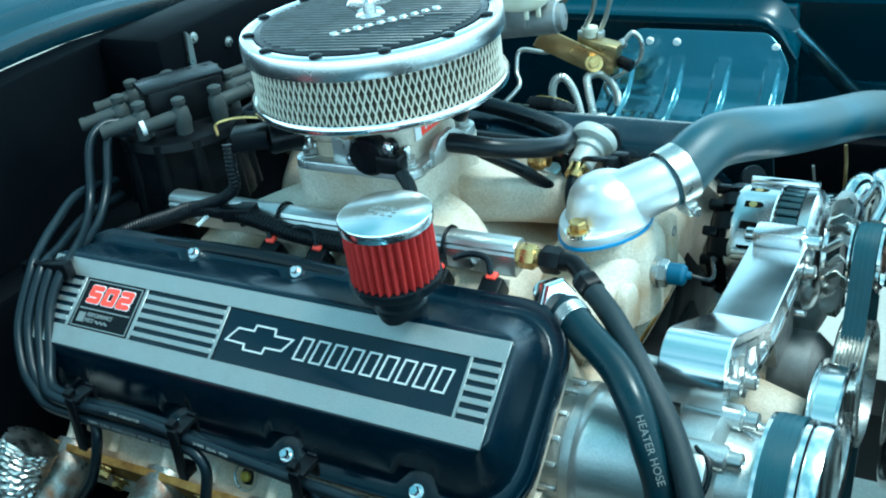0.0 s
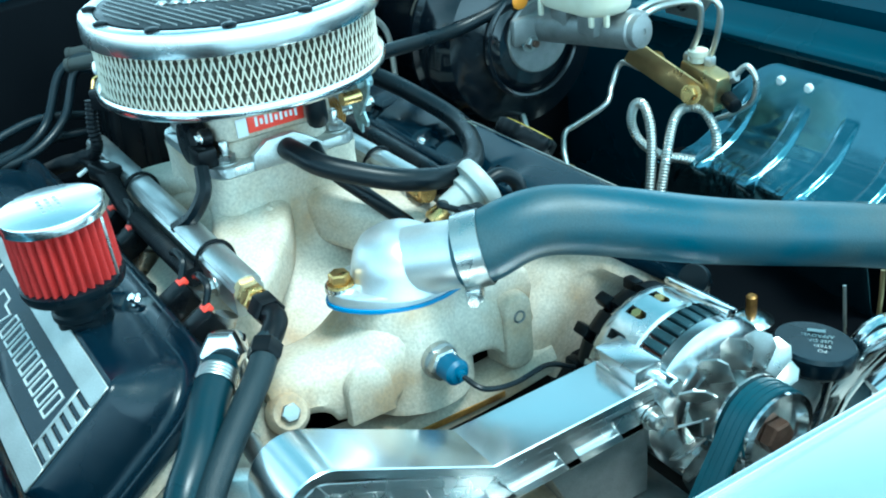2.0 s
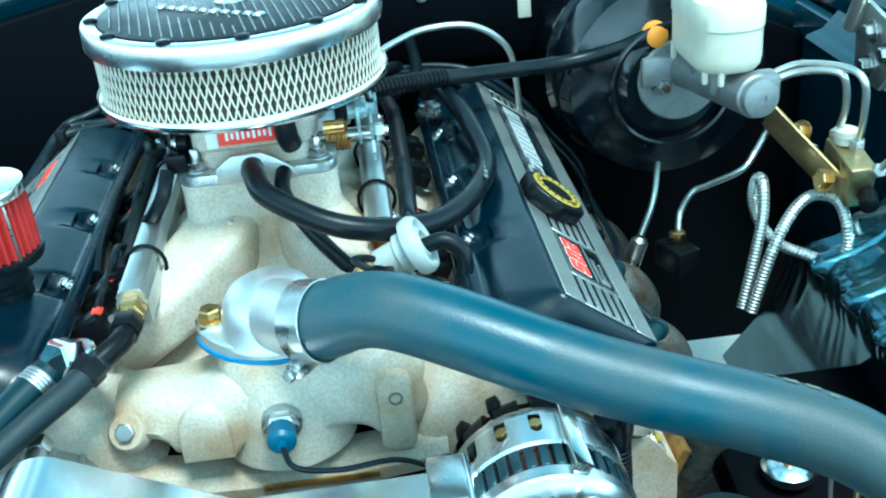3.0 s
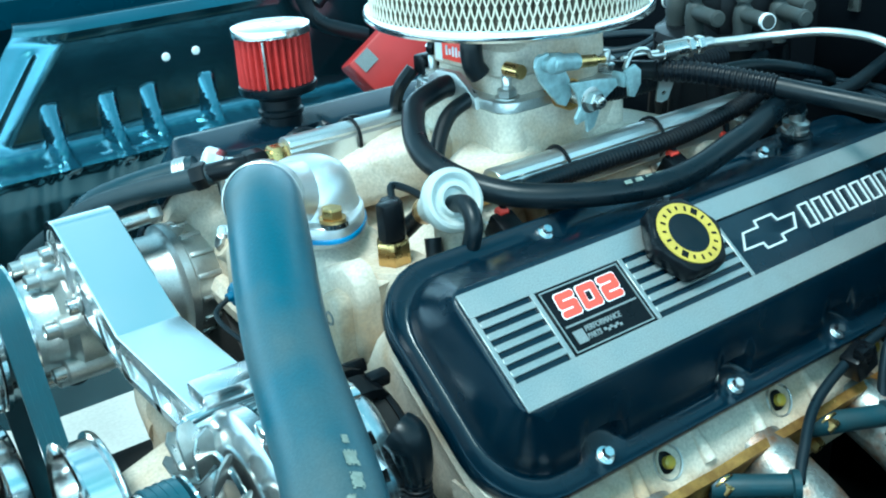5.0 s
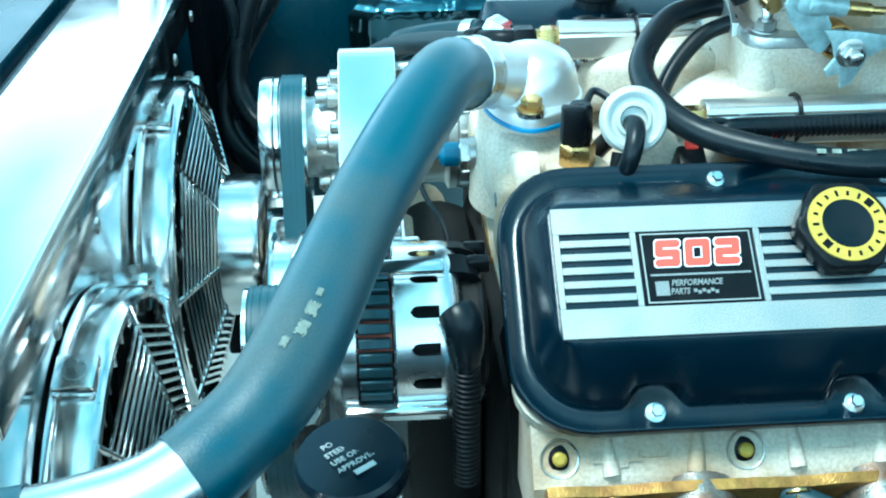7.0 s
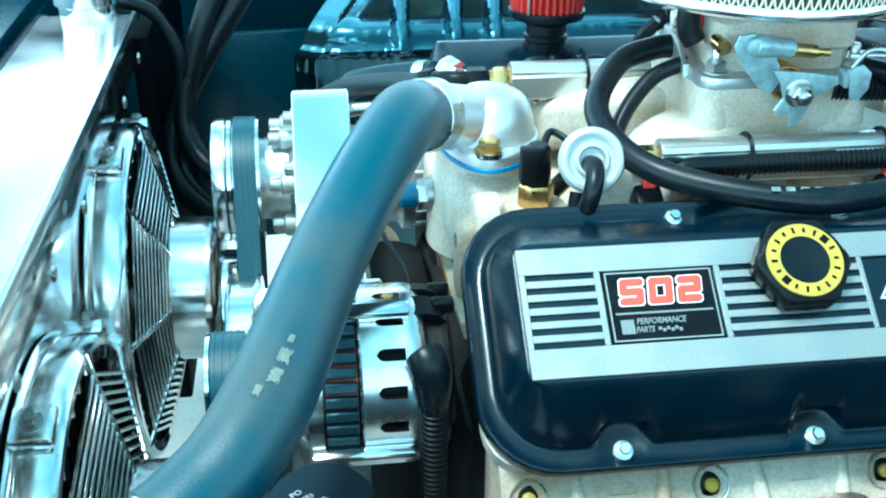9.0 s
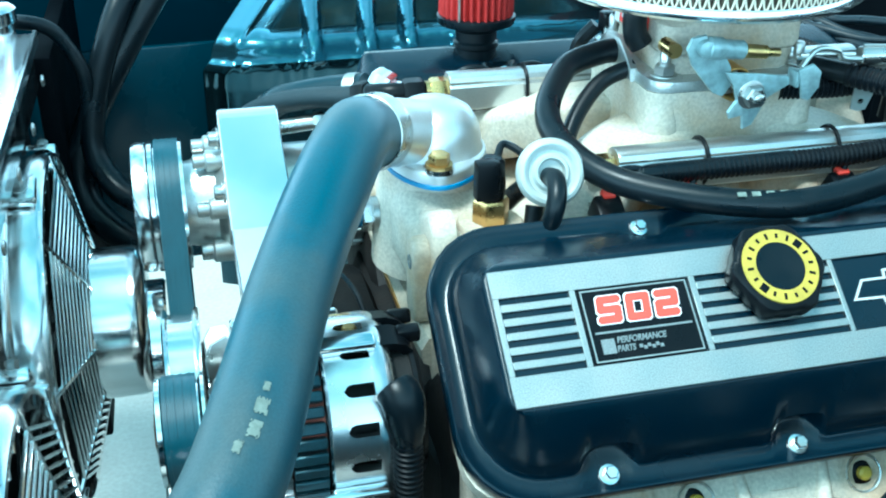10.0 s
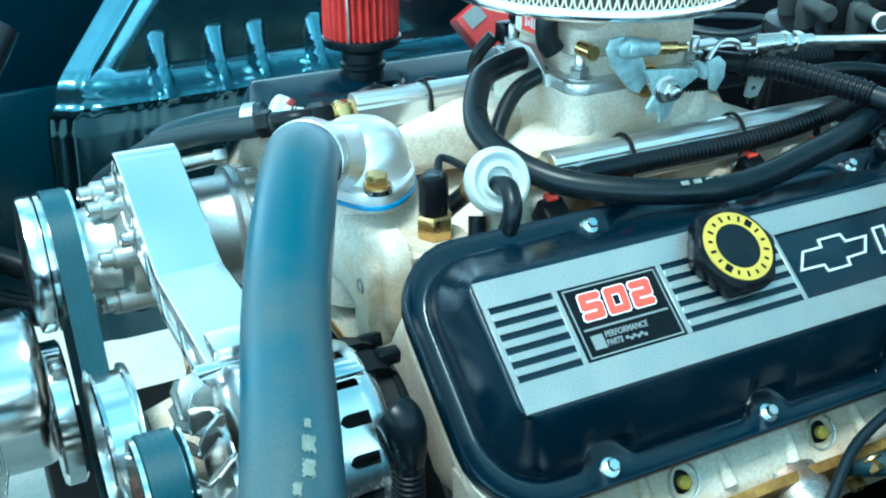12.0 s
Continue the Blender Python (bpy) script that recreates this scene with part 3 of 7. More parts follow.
def valve_cover(m, label):
    root = thing("valve_cover", label, "valve cover", "pair of valve covers", m=m)
    bolts = (-0.19, -0.0605, 0.0605, 0.19)
    bm = B()
    rings = []
    for hu, hv, r, n, dent in ((0.280, 0.0932, 0.050, -0.054, 0), (0.281, 0.0942, 0.051, -0.052, 0), (0.281, 0.0942, 0.051, -0.043, 0), (0.2798, 0.0930, 0.050, -0.0415, 0), (0.2785, 0.0917, 0.049, -0.0415, 0.0), (0.2772, 0.0905, 0.048, -0.0428, 0.0), (0.2695, 0.0810, 0.041, -0.0432, 1.0), (0.2675, 0.0780, 0.040, -0.0415, 1.0), (0.2668, 0.0765, 0.039, -0.037, 1.0), (0.2655, 0.0735, 0.037, -0.0315, 0.9), (0.2645, 0.0705, 0.034, -0.0265, 0.25), (0.2595, 0.0590, 0.026, -0.0140, 0.0), (0.2552, 0.0495, 0.014, -0.0030, 0), (0.2535, 0.0465, 0.009, -0.0004, 0), (0.2525, 0.0455, 0.008, 0.0, 0)):
        ring = []
        for x, y in rounded(hu, hv, r, 7, 110):
            if dent and abs(y) > 0.3 * hv:
                for b in bolts if y < 0 else (-0.125, 0.0, 0.125):
                    pull = max(0.0, 1 - abs((x - b) / 0.0185) ** 3)
                    y += (0.0150 if y < 0 else -0.0120) * dent * pull
            ring.append((x, y, n))
        rings.append(ring)
    ring_loft(bm, rings, True, True)
    part("body", bm, COVER_BLACK, root, "satin black painted body", angle=50)
    part("trim_panel", silver_trim(B()), TRIM_SILVER, root, "raised satin silver panel with ribs")
    # badge: dark plate, numerals, a rule and small bars of unreadable lettering
    bm = B()
    box(bm, (-0.1605, -0.0005, 0.0006), (0.074, 0.048, 0.0012), bevel=0.0005, seg=1)
    badge = part("badge", bm, PLASTIC, root, "black badge plate")
    hollow_bm = hollow(B(), [(-0.1955, -0.0235), (-0.1255, -0.0235), (-0.1255, 0.0225), (-0.1955, 0.0225)], 0.0009, 0.0018)
    part("rim", hollow_bm, TRIM_SILVER, badge)
    for k, text in enumerate("502"):
        for name, wide, high, mat in (("numeral_edge", 0.0016, 0.0013, WHITE_INK), ("numeral", 0.0, 0.0019, RED_INK)):
            part(name, block_digit(B(), text, -0.1605 + 0.0192 * (k - 1), 0.0092, wide, high), mat, badge, smooth=False)
    bm = B()
    box(bm, (-0.1605, -0.0055, 0.0016), (0.064, 0.0013, 0.0008), bevel=0)
    box(bm, (-0.186, -0.0145, 0.0016), (0.0085, 0.0095, 0.0008), bevel=0)
    for k in range(6):
        box(bm, (-0.1655 + 0.0027 * k, -0.0165 - 0.0012 * (k % 2), 0.0016), (0.0021, 0.0021, 0.0008), bevel=0)
    part("lettering_bar", bm, DIM_INK, badge)
    for text, u, v, wide in (("PERFORMANCE", -0.1640, -0.0112, 0.83), ("PARTS", -0.1752, -0.0168, 0.75)):
        lettering("word", text, 0.0056, pose(u, v, 0.0014), DIM_INK, badge, 0.0005, 0.00012, wide, 0.25)
    # long dark field with a plain outlined shape and nine plain blocks in a row
    bm = B()
    hollow(bm, [(-0.0130, -0.0050), (0.0075, -0.0055), (0.0085, -0.0105), (0.0290, -0.0105), (0.0300, -0.0050), (0.0475, -0.0045), (0.0555, 0.0070), (0.0360, 0.0070), (0.0345, 0.0130), (0.0140, 0.0130), (0.0130, 0.0075), (-0.0040, 0.0075)], 0.0015, 0.0011)
    part("emblem_outline", bm, SILVER_INK, root)
    for k in range(9):
        u, lean = 0.0615 + 0.0169 * k, 0.0035
        block = hollow(B(), [(u, -0.0085), (u + 0.0105, -0.0085), (u + 0.0105 + lean, 0.0110), (u + lean, 0.0110)], 0.0015, 0.0011)
        part("lettering_block", block, SILVER_INK, root)
    for b in bolts:
        bm = B()
        bolt(bm, (b, -0.0822, -0.0430), (0, 0, 1), 0.0043, 0.006)
        part("bolt", bm, CHROME, root, "bright steel flange bolt")
    for b in (-0.125, 0.0, 0.125):
        bm = B()
        bolt(bm, (b, 0.081, -0.0430), (0, 0, 1), 0.0040, 0.005)
        part("bolt", bm, CHROME, root, "bright steel flange bolt")
    return root


valve_cover(COVER_P, "satin black valve cover with ribbed silver panel and 502 badge")
valve_cover(COVER_D, "satin black valve cover with silver panel, beside the oil cap")


# ---- oil filler cap on the driver's cover ----
def oil_cap():
    m = COVER_D @ pose(-0.0680, 0.0175, 0.0)
    root = thing("oil_filler_cap", "black ribbed oil cap with a yellow ring, screwed into the cover", "oil cap", m=m)
    bm = B()
    rings = []
    for r, z, lobe in ((0.020, -0.002, 0), (0.022, 0.002, 0), (0.0285, 0.003, 1), (0.0300, 0.005, 1), (0.0300, 0.0155, 1), (0.0290, 0.0175, 0.8), (0.0270, 0.0185, 0)):
        rings.append([((r + lobe * 0.0024 * max(-0.2, math.cos(6 * w))) * math.cos(w), (r + lobe * 0.0024 * max(-0.2, math.cos(6 * w))) * math.sin(w), z) for w in [2 * math.pi * i / 72 for i in range(72)]])
    ring_loft(bm, rings)
    part("body", bm, PLASTIC, root)
    bm = B()
    lathe(bm, [(0.0162, 0.0180), (0.0165, 0.0194), (0.0252, 0.0194), (0.0256, 0.0180)], seg=48, caps=False)
    ring = part("ring", bm, YELLOW_INK, root, "yellow printed ring")
    for k in range(18):
        w = 2 * math.pi * k / 18
        big = k in (2, 11)
        bm = B()
        box(bm, (0.0208 * math.cos(w), 0.0208 * math.sin(w), 0.0196), (0.0052 if big else 0.003 + 0.001 * (k % 2), 0.0050 if big else 0.0016, 0.0006), Matrix.Rotation(w, 3, "Z"), bevel=0)
        part("mark", bm, PLASTIC, ring, "small dark printed mark")
    bm = B()
    lathe(bm, [(0.0164, 0.0190), (0.0152, 0.0188), (0.0, 0.0186)], seg=32, caps=False)
    part("well", bm, RUBBER, root)


oil_cap()


# ---- breather on the passenger's cover ----
def breather():
    foot, top = Vector((0.171, -0.208, 0.897)), Vector((0.171, -0.211, 0.996))
    axis = (top - foot).normalized()
    root = thing("breather_filter", "red pleated crankcase breather with a chrome cap", "breather filter", m=Matrix.Translation(foot) @ basis(axis))
    bm = B()
    lathe(bm, [(0.024, -0.012), (0.024, -0.004), (0.0205, 0.0), (0.0205, 0.010), (0.0225, 0.012), (0.0225, 0.016), (0.0205, 0.018), (0.0205, 0.027), (0.028, 0.031), (0.037, 0.034), (0.0385, 0.038), (0.0385, 0.042), (0.036, 0.043)], seg=36)
    part("rubber_base", bm, RUBBER, root, "black rubber neck and base")
    bm = B()
    n, folds = 256, 32
    rings = []
    for z, k in ((0.040, 0.985), (0.046, 1.0), (0.062, 1.0), (0.078, 1.0), (0.0925, 0.995)):
        rings.append([(r * math.cos(w), r * math.sin(w), z) for i in range(n) for w in (2 * math.pi * i / n,) for r in ((0.0368 - 0.0052 * (0.5 - 0.5 * math.cos(folds * w)) ** 1.4 + 0.0004 * math.sin(7 * w + z * 90)) * k,)])
    ring_loft(bm, rings)
    part("pleated_element", bm, RED_PAPER, root, "red oiled cotton pleats", angle=70)
    bm = B()
    lathe(bm, [(0.0372, 0.0900), (0.0384, 0.0905), (0.0386, 0.0975), (0.0380, 0.0988), (0.0368, 0.0993), (0.0, 0.0994)], seg=64)
    part("cap", bm, MIRROR, root, "polished chrome cap")
    bm = B()
    box(bm, (0.0245, 0.0275, 0.064), (0.0022, 0.0022, 0.05), bevel=0.0004)
    part("seam", bm, STEEL, root)
    bm = B()
    for k in range(3):
        for j in range(4):
            box(bm, (-0.012 + 0.007 * j, -0.006 + 0.006 * k, 0.0994), (0.0045, 0.0026, 0.0004), bevel=0)
    part("lettering_bar", bm, STEEL, root)


breather()


# ---- air cleaner ----
def air_cleaner():
    c = Vector((0.044, -0.004, 1.018))
    root = thing("air_cleaner", "round air cleaner with cream mesh element and black ribbed lid", "air cleaner", m=Matrix.Translation(c))
    bm = B()
    lathe(bm, [(0.06, -0.010), (0.085, -0.004), (0.112, -0.002), (0.1235, -0.0035), (0.1265, -0.001), (0.127, 0.004), (0.1255, 0.0065), (0.124, 0.004), (0.12, 0.0028), (0.05, 0.0028)], seg=96)
    part("base", bm, CHROME, root, "chrome base pan with a rolled edge")
    bm = B()
    n = 288
    rings = []
    for z in (0.002, 0.048):
        rings.append([((0.114 + 0.0035 * (i % 2)) * math.cos(2 * math.pi * i / n), (0.114 + 0.0035 * (i % 2)) * math.sin(2 * math.pi * i / n), z) for i in range(n)])
    ring_loft(bm, rings, False, False)
    element = part("paper_element", bm, PAPER, root, "pleated paper element", smooth=False)
    # expanded mesh: crossing zigzag strands
    bm = B()
    cells, z0, z1, rows = 118, 0.003, 0.047, 9
    for k in range(cells):
        for way in (1, -1):
            prev = None
            for j in range(rows + 1):
                f = j / rows
                shift = way * (f * 2.2 + 0.04 * (1 if j % 2 else -1))
                w = 2 * math.pi * (k + shift) / cells
                half = 0.00080 / 0.1195
                z = z0 + (z1 - z0) * f
                a0 = bm.verts.new((0.1205 * math.cos(w - half), 0.1205 * math.sin(w - half), z))
                a1 = bm.verts.new((0.1212 * math.cos(w), 0.1212 * math.sin(w), z))
                a2 = bm.verts.new((0.1205 * math.cos(w + half), 0.1205 * math.sin(w + half), z))
                if prev:
                    bm.faces.new((prev[0], prev[1], a1, a0))
                    bm.faces.new((prev[1], prev[2], a2, a1))
                prev = (a0, a1, a2)
    part("wire_mesh", bm, CREAM, element, "cream painted expanded mesh", smooth=False)
    bm = B()
    lathe(bm, [(0.1, 0.0465), (0.1225, 0.0465), (0.1262, 0.048), (0.1268, 0.051), (0.1268, 0.064), (0.1255, 0.0672), (0.1225, 0.0682), (0.1165, 0.0682), (0.1135, 0.0672), (0.112, 0.0645), (0.0, 0.0655)], seg=128)
    part("lid_rim", bm, SATIN, root, "brushed aluminium lid rim")
    bm = B()
    lathe(bm, [(0.1125, 0.0640), (0.1125, 0.0682), (0.111, 0.0687), (0.0, 0.0692)], seg=96)
    part("lid_insert", bm, LID_BLACK, root, "black painted centre of the lid")
    # raised ribs running fore and aft of the lid, clear of the plain strip
    turn = Matrix.Rotation(radians(10), 4, "Z")
    for k in range(-13, 14):
        v = 0.0078 * k
        reach = math.sqrt(max(0, 0.106**2 - v * v))
        spans = [(-reach, reach)]
        if -7 <= k <= -1:
            spans = [(-reach, -0.006 + 0.0105 * (k + 7)), (0.022 + 0.0105 * (k + 7), reach)]
        for u0, u1 in spans:
            if u1 - u0 < 0.012:
                continue
            bm = B()
            box(bm, ((u0 + u1) / 2, v, 0.0693), (u1 - u0, 0.0012, 0.0018), bevel=0.0003, seg=1)
            bmesh.ops.transform(bm, matrix=turn, verts=bm.verts)
            part("rib", bm, GREY_CAST, root)
    for k in range(10):
        bm = B()
        u = -0.012 + 0.0082 * k
        box(bm, (u, -0.058 + 0.0082 * k, 0.0696), (0.0075, 0.0105 if k in (0, 2, 5, 9) else 0.007, 0.003), Matrix.Rotation(radians(40), 3, "Z"), bevel=0.0012, seg=1)
        bmesh.ops.transform(bm, matrix=turn, verts=bm.verts)
        part("raised_block", bm, CAST_CLEAN, root)
    for k in range(12):
        w = radians(30 * k + 8)
        bm = B()
        lathe(bm, [(0.006, 0.0676), (0.006, 0.0698), (0.0035, 0.0708), (0.0, 0.0708)], (0.1172 * math.cos(w), 0.1172 * math.sin(w), 0), (0, 0, 1), 14, False)
        part("screw", bm, PLASTIC, root, "black button screw")
    bm = B()
    lathe(bm, [(0.014, 0.069), (0.014, 0.0705), (0.007, 0.0715), (0.006, 0.083), (0.0045, 0.0845), (0.0045, 0.09), (0, 0.091)], seg=20)
    for s in (1, -1):
        box(bm, (0.012 * s, 0, 0.081), (0.016, 0.004, 0.012), Matrix.Rotation(radians(-35 * s), 3, "Y"), bevel=0.0018)
    bmesh.ops.rotate(bm, verts=bm.verts, matrix=Matrix.Rotation(radians(35), 3, "Z"))
    part("wing_nut", bm, CHROME, root, "chrome wing nut")


air_cleaner()


# ---- intake manifold ----
def intake():
    root = thing("intake_manifold", "sand-cast aluminium intake manifold with tan heat stains", "intake manifold")
    # tower under the throttle body, narrowing into the valley
    bm = B()
    rings = []
    for cx, hx, hy, z, r in ((0.037, 0.073, 0.068, 0.9482, 0.014), (0.037, 0.072, 0.067, 0.936, 0.014), (0.037, 0.071, 0.064, 0.915, 0.018), (0.037, 0.074, 0.064, 0.895, 0.02), (0.035, 0.082, 0.072, 0.875, 0.025), (0.03, 0.10, 0.092, 0.852, 0.03), (0.02, 0.15, 0.12, 0.825, 0.03), (0.015, 0.21, 0.14, 0.795, 0.02)):
        rings.append([(cx + x, y, z) for x, y in rounded(hx, hy, r, 6)])
    ring_loft(bm, rings)
    part("plenum", bm, CAST, root, "pale sand-cast plenum", angle=60)
    # columns under the four studs
    for x in (0.094, -0.02):
        for y in (-0.052, 0.052):
            bm = B()
            lathe(bm, [(0.0155, 0.9482), (0.0155, 0.925), (0.017, 0.90), (0.022, 0.875)], (x, y, 0), (0, 0, 1), 18)
            part("stud_column", bm, CAST, root)
    # eight boxy runners
    for s in (1, -1):
        for x0, x1, up in ((0.070, 0.170, 0.0), (0.045, 0.075, -0.006), (0.02, -0.03, -0.006), (0.0, -0.11, 0.0)):
            front = x1 > 0.15
            line = smooth_line([(x0, 0.028 * s, 0.893 + up), ((x0 + x1) / 2 + (0.012 if front else 0), 0.058 * s, 0.884 + up), (x1, 0.098 * s, 0.862 + up), (x1 + 0.01, 0.142 * s, 0.832)], 7)
            rings = []
            for i, p in enumerate(line):
                d = (line[min(i + 1, len(line) - 1)] - line[max(i - 1, 0)]).normalized()
                side = d.cross(Vector((0, 0, 1))).normalized()
                upv = side.cross(d)
                w = i / (len(line) - 1)
                rings.append([p + side * u + upv * v for u, v in rounded(0.036 - 0.008 * w, 0.027 - 0.005 * w, 0.013, 5)])
            bm = B()
            ring_loft(bm, rings)
            part("runner", bm, CAST, root, angle=60)
    # rough weld bead down the front of one runner
    bm = B()
    rnd = random.Random(11)
    sweep(bm, [p + Vector((rnd.uniform(-1, 1), rnd.uniform(-1, 1), rnd.uniform(-1, 1))) * 0.0012 for p in smooth_line([(0.108, -0.024, 0.912), (0.124, -0.038, 0.909), (0.142, -0.058, 0.900), (0.160, -0.076, 0.886)], 9)], lambda w: 0.0045 + 0.0012 * math.sin(w * 75), 9)
    part("weld_bead", bm, CAST, root, "rough weld bead")
    # water crossover at the front: flat face, sloping top, lower edge scalloped
    bm = B()
    rings = []
    for k in range(61):
        y = -0.126 + 0.246 * k / 60
        end = 1 - 0.10 * max(0.0, abs(y + 0.003) - 0.113) / 0.010
        face = 0.3075 - 0.019 * min(1.0, max(0.0, abs(y) - 0.050) / 0.065) ** 1.4
        rise = 0.030 * math.exp(-(((y - 0.012) / 0.052) ** 4))
        top = (0.853 + 0.010 * min(1.0, (y + 0.126) / 0.24) + rise * 0.75) - 0.006 * (1 - end) * 10
        scallop = 0.013 * max(0.0, 1 - ((y - 0.057) / 0.020) ** 2) ** 0.5 + 0.010 * max(0.0, 1 - ((y + 0.016) / 0.012) ** 2) ** 0.5 + 0.012 * max(0.0, 1 - ((y + 0.092) / 0.018) ** 2) ** 0.5
        low = 0.812 + scallop + 0.004 * math.sin(y * 60)
        rings.append([(0.216, y * end, low), (face - 0.004, y * end, low), (face - 0.001, y * end, low + 0.003), (face, y * end, low + 0.008), (face - 0.001, y * end, top - 0.020), (face - 0.004, y * end, top - 0.011), (face - 0.010, y * end, top - 0.004), (face - 0.019, y * end, top), (face - 0.034, y * end, top + 0.002), (0.235, y * end, top - 0.002), (0.222, y * end, top - 0.010), (0.216, y * end, top - 0.022)])
    ring_loft(bm, rings)
    part("water_crossover", bm, CAST, root, "pale cast water crossover", angle=42)
    bm = B()
    arch = [(0.019, 0.0)] + [(0.019 * math.cos(math.pi * i / 14), 0.026 + 0.019 * math.sin(math.pi * i / 14)) for i in range(15)] + [(-0.019, 0.0)]
    plate(bm, arch, frame_of((0.3035, -0.048, 0.813), (0, 1, 0), (-0.05, 0, 1)), 0.0095, 0.003)
    part("arch_boss", bm, CAST, root, "arched raised boss")
    bm = B()
    lathe(bm, [(0.052, 0.80), (0.050, 0.84), (0.046, 0.862), (0.044, 0.8855), (0.043, 0.887)], (0.266, 0.010, 0), (0, 0, 1), 32)
    part("thermostat_boss", bm, CAST, root)
    bm = B()
    lathe(bm, [(0.03, 0.82), (0.028, 0.845), (0.0255, 0.866), (0.024, 0.868)], (0.242, 0.091, 0), (0, 0, 1), 24)
    part("sensor_boss", bm, CAST, root)
    # upright lug at one front corner, round boss at the other
    bm = B()
    ring_loft(bm, [[(x, 0.0935 + p * k, 0.826 + q * k) for p, q in rounded(0.0135, 0.034, 0.010, 6)] for x, k in ((0.276, 1.1), (0.290, 1.03), (0.301, 1), (0.3035, 0.95), (0.3043, 0.88))])
    lug = part("lug", bm, CAST, root)
    bm = B()
    plate(bm, [(0.062, 0.868), (0.078, 0.874), (0.094, 0.882), (0.108, 0.880), (0.116, 0.870), (0.119, 0.856), (0.116, 0.842), (0.119, 0.826), (0.112, 0.806), (0.086, 0.812), (0.074, 0.840)], frame_of((0.274, 0, 0), (0, 1, 0), (0, 0, 1)), 0.018, 0.006)
    part("end_flange", bm, CAST, root, "rough cast flange behind the lug", angle=60)
    bm = B()
    lathe(bm, [(0.0062, -0.002), (0.0055, 0.0008), (0.0042, 0.0008), (0.0038, -0.0005), (0, -0.0005)], (0.3046, 0.094, 0.842), (1, 0, 0), 18, False)
    part("bore", bm, GREY_CAST, lug, "dark drilled bore")
    bm = B()
    lathe(bm, [(0.017, -0.006), (0.0150, 0.003), (0.0125, 0.0055), (0, 0.0055)], (0.291, -0.107, 0.834), (0.8, -0.1, 0.5), 24)
    boss = part("boss", bm, CAST, root)
    bm = B()
    hexnut(bm, Vector((0.291, -0.107, 0.834)) + Vector((0.8, -0.1, 0.5)).normalized() * 0.005, (0.8, -0.1, 0.5), 0.0075, 0.005)
    part("plug", bm, STEEL, boss)
    bm = B()
    rings = []
    for i in range(21):
        y = -0.13 + 0.013 * i
        rings.append([(0.288 + px, y, 0.776 + pz + 0.05 * (abs(y) / 0.13) ** 2 * 0.2) for px, pz in ((0.0, -0.02), (0.014, -0.012), (0.016, 0.0), (0.010, 0.009), (0.0, 0.012), (-0.02, 0.010), (-0.02, -0.02))])
    ring_loft(bm, rings)
    part("front_rail", bm, CAST, root, "stained front end rail")
    bm = B()
    box(bm, (0.304, 0.03, 0.775), (0.002, 0.09, 0.006), bevel=0.001)
    part("rust_line", bm, RUST, root, "rust line along the rail")
    for x, y, z in ((0.255, -0.128, 0.815), (0.255, 0.130, 0.815), (0.1, 0.152, 0.812), (-0.02, 0.152, 0.812), (0.1, -0.152, 0.812), (-0.02, -0.152, 0.812), (-0.13, 0.152, 0.812), (-0.13, -0.152, 0.812)):
        bm = B()
        bolt(bm, (x, y, z), (0, -0.5 if y < 0 else 0.5, 0.8), 0.008, 0.007)
        part("bolt", bm, STEEL, root)
    bm = B()
    box(bm, (0.02, 0.155, 0.80), (0.50, 0.05, 0.03), Matrix.Rotation(radians(-35), 3, "X"), bevel=0.004)
    box(bm, (0.02, -0.155, 0.80), (0.50, 0.05, 0.03), Matrix.Rotation(radians(35), 3, "X"), bevel=0.004)
    part("head_flange", bm, CAST, root)
    return root


intake()


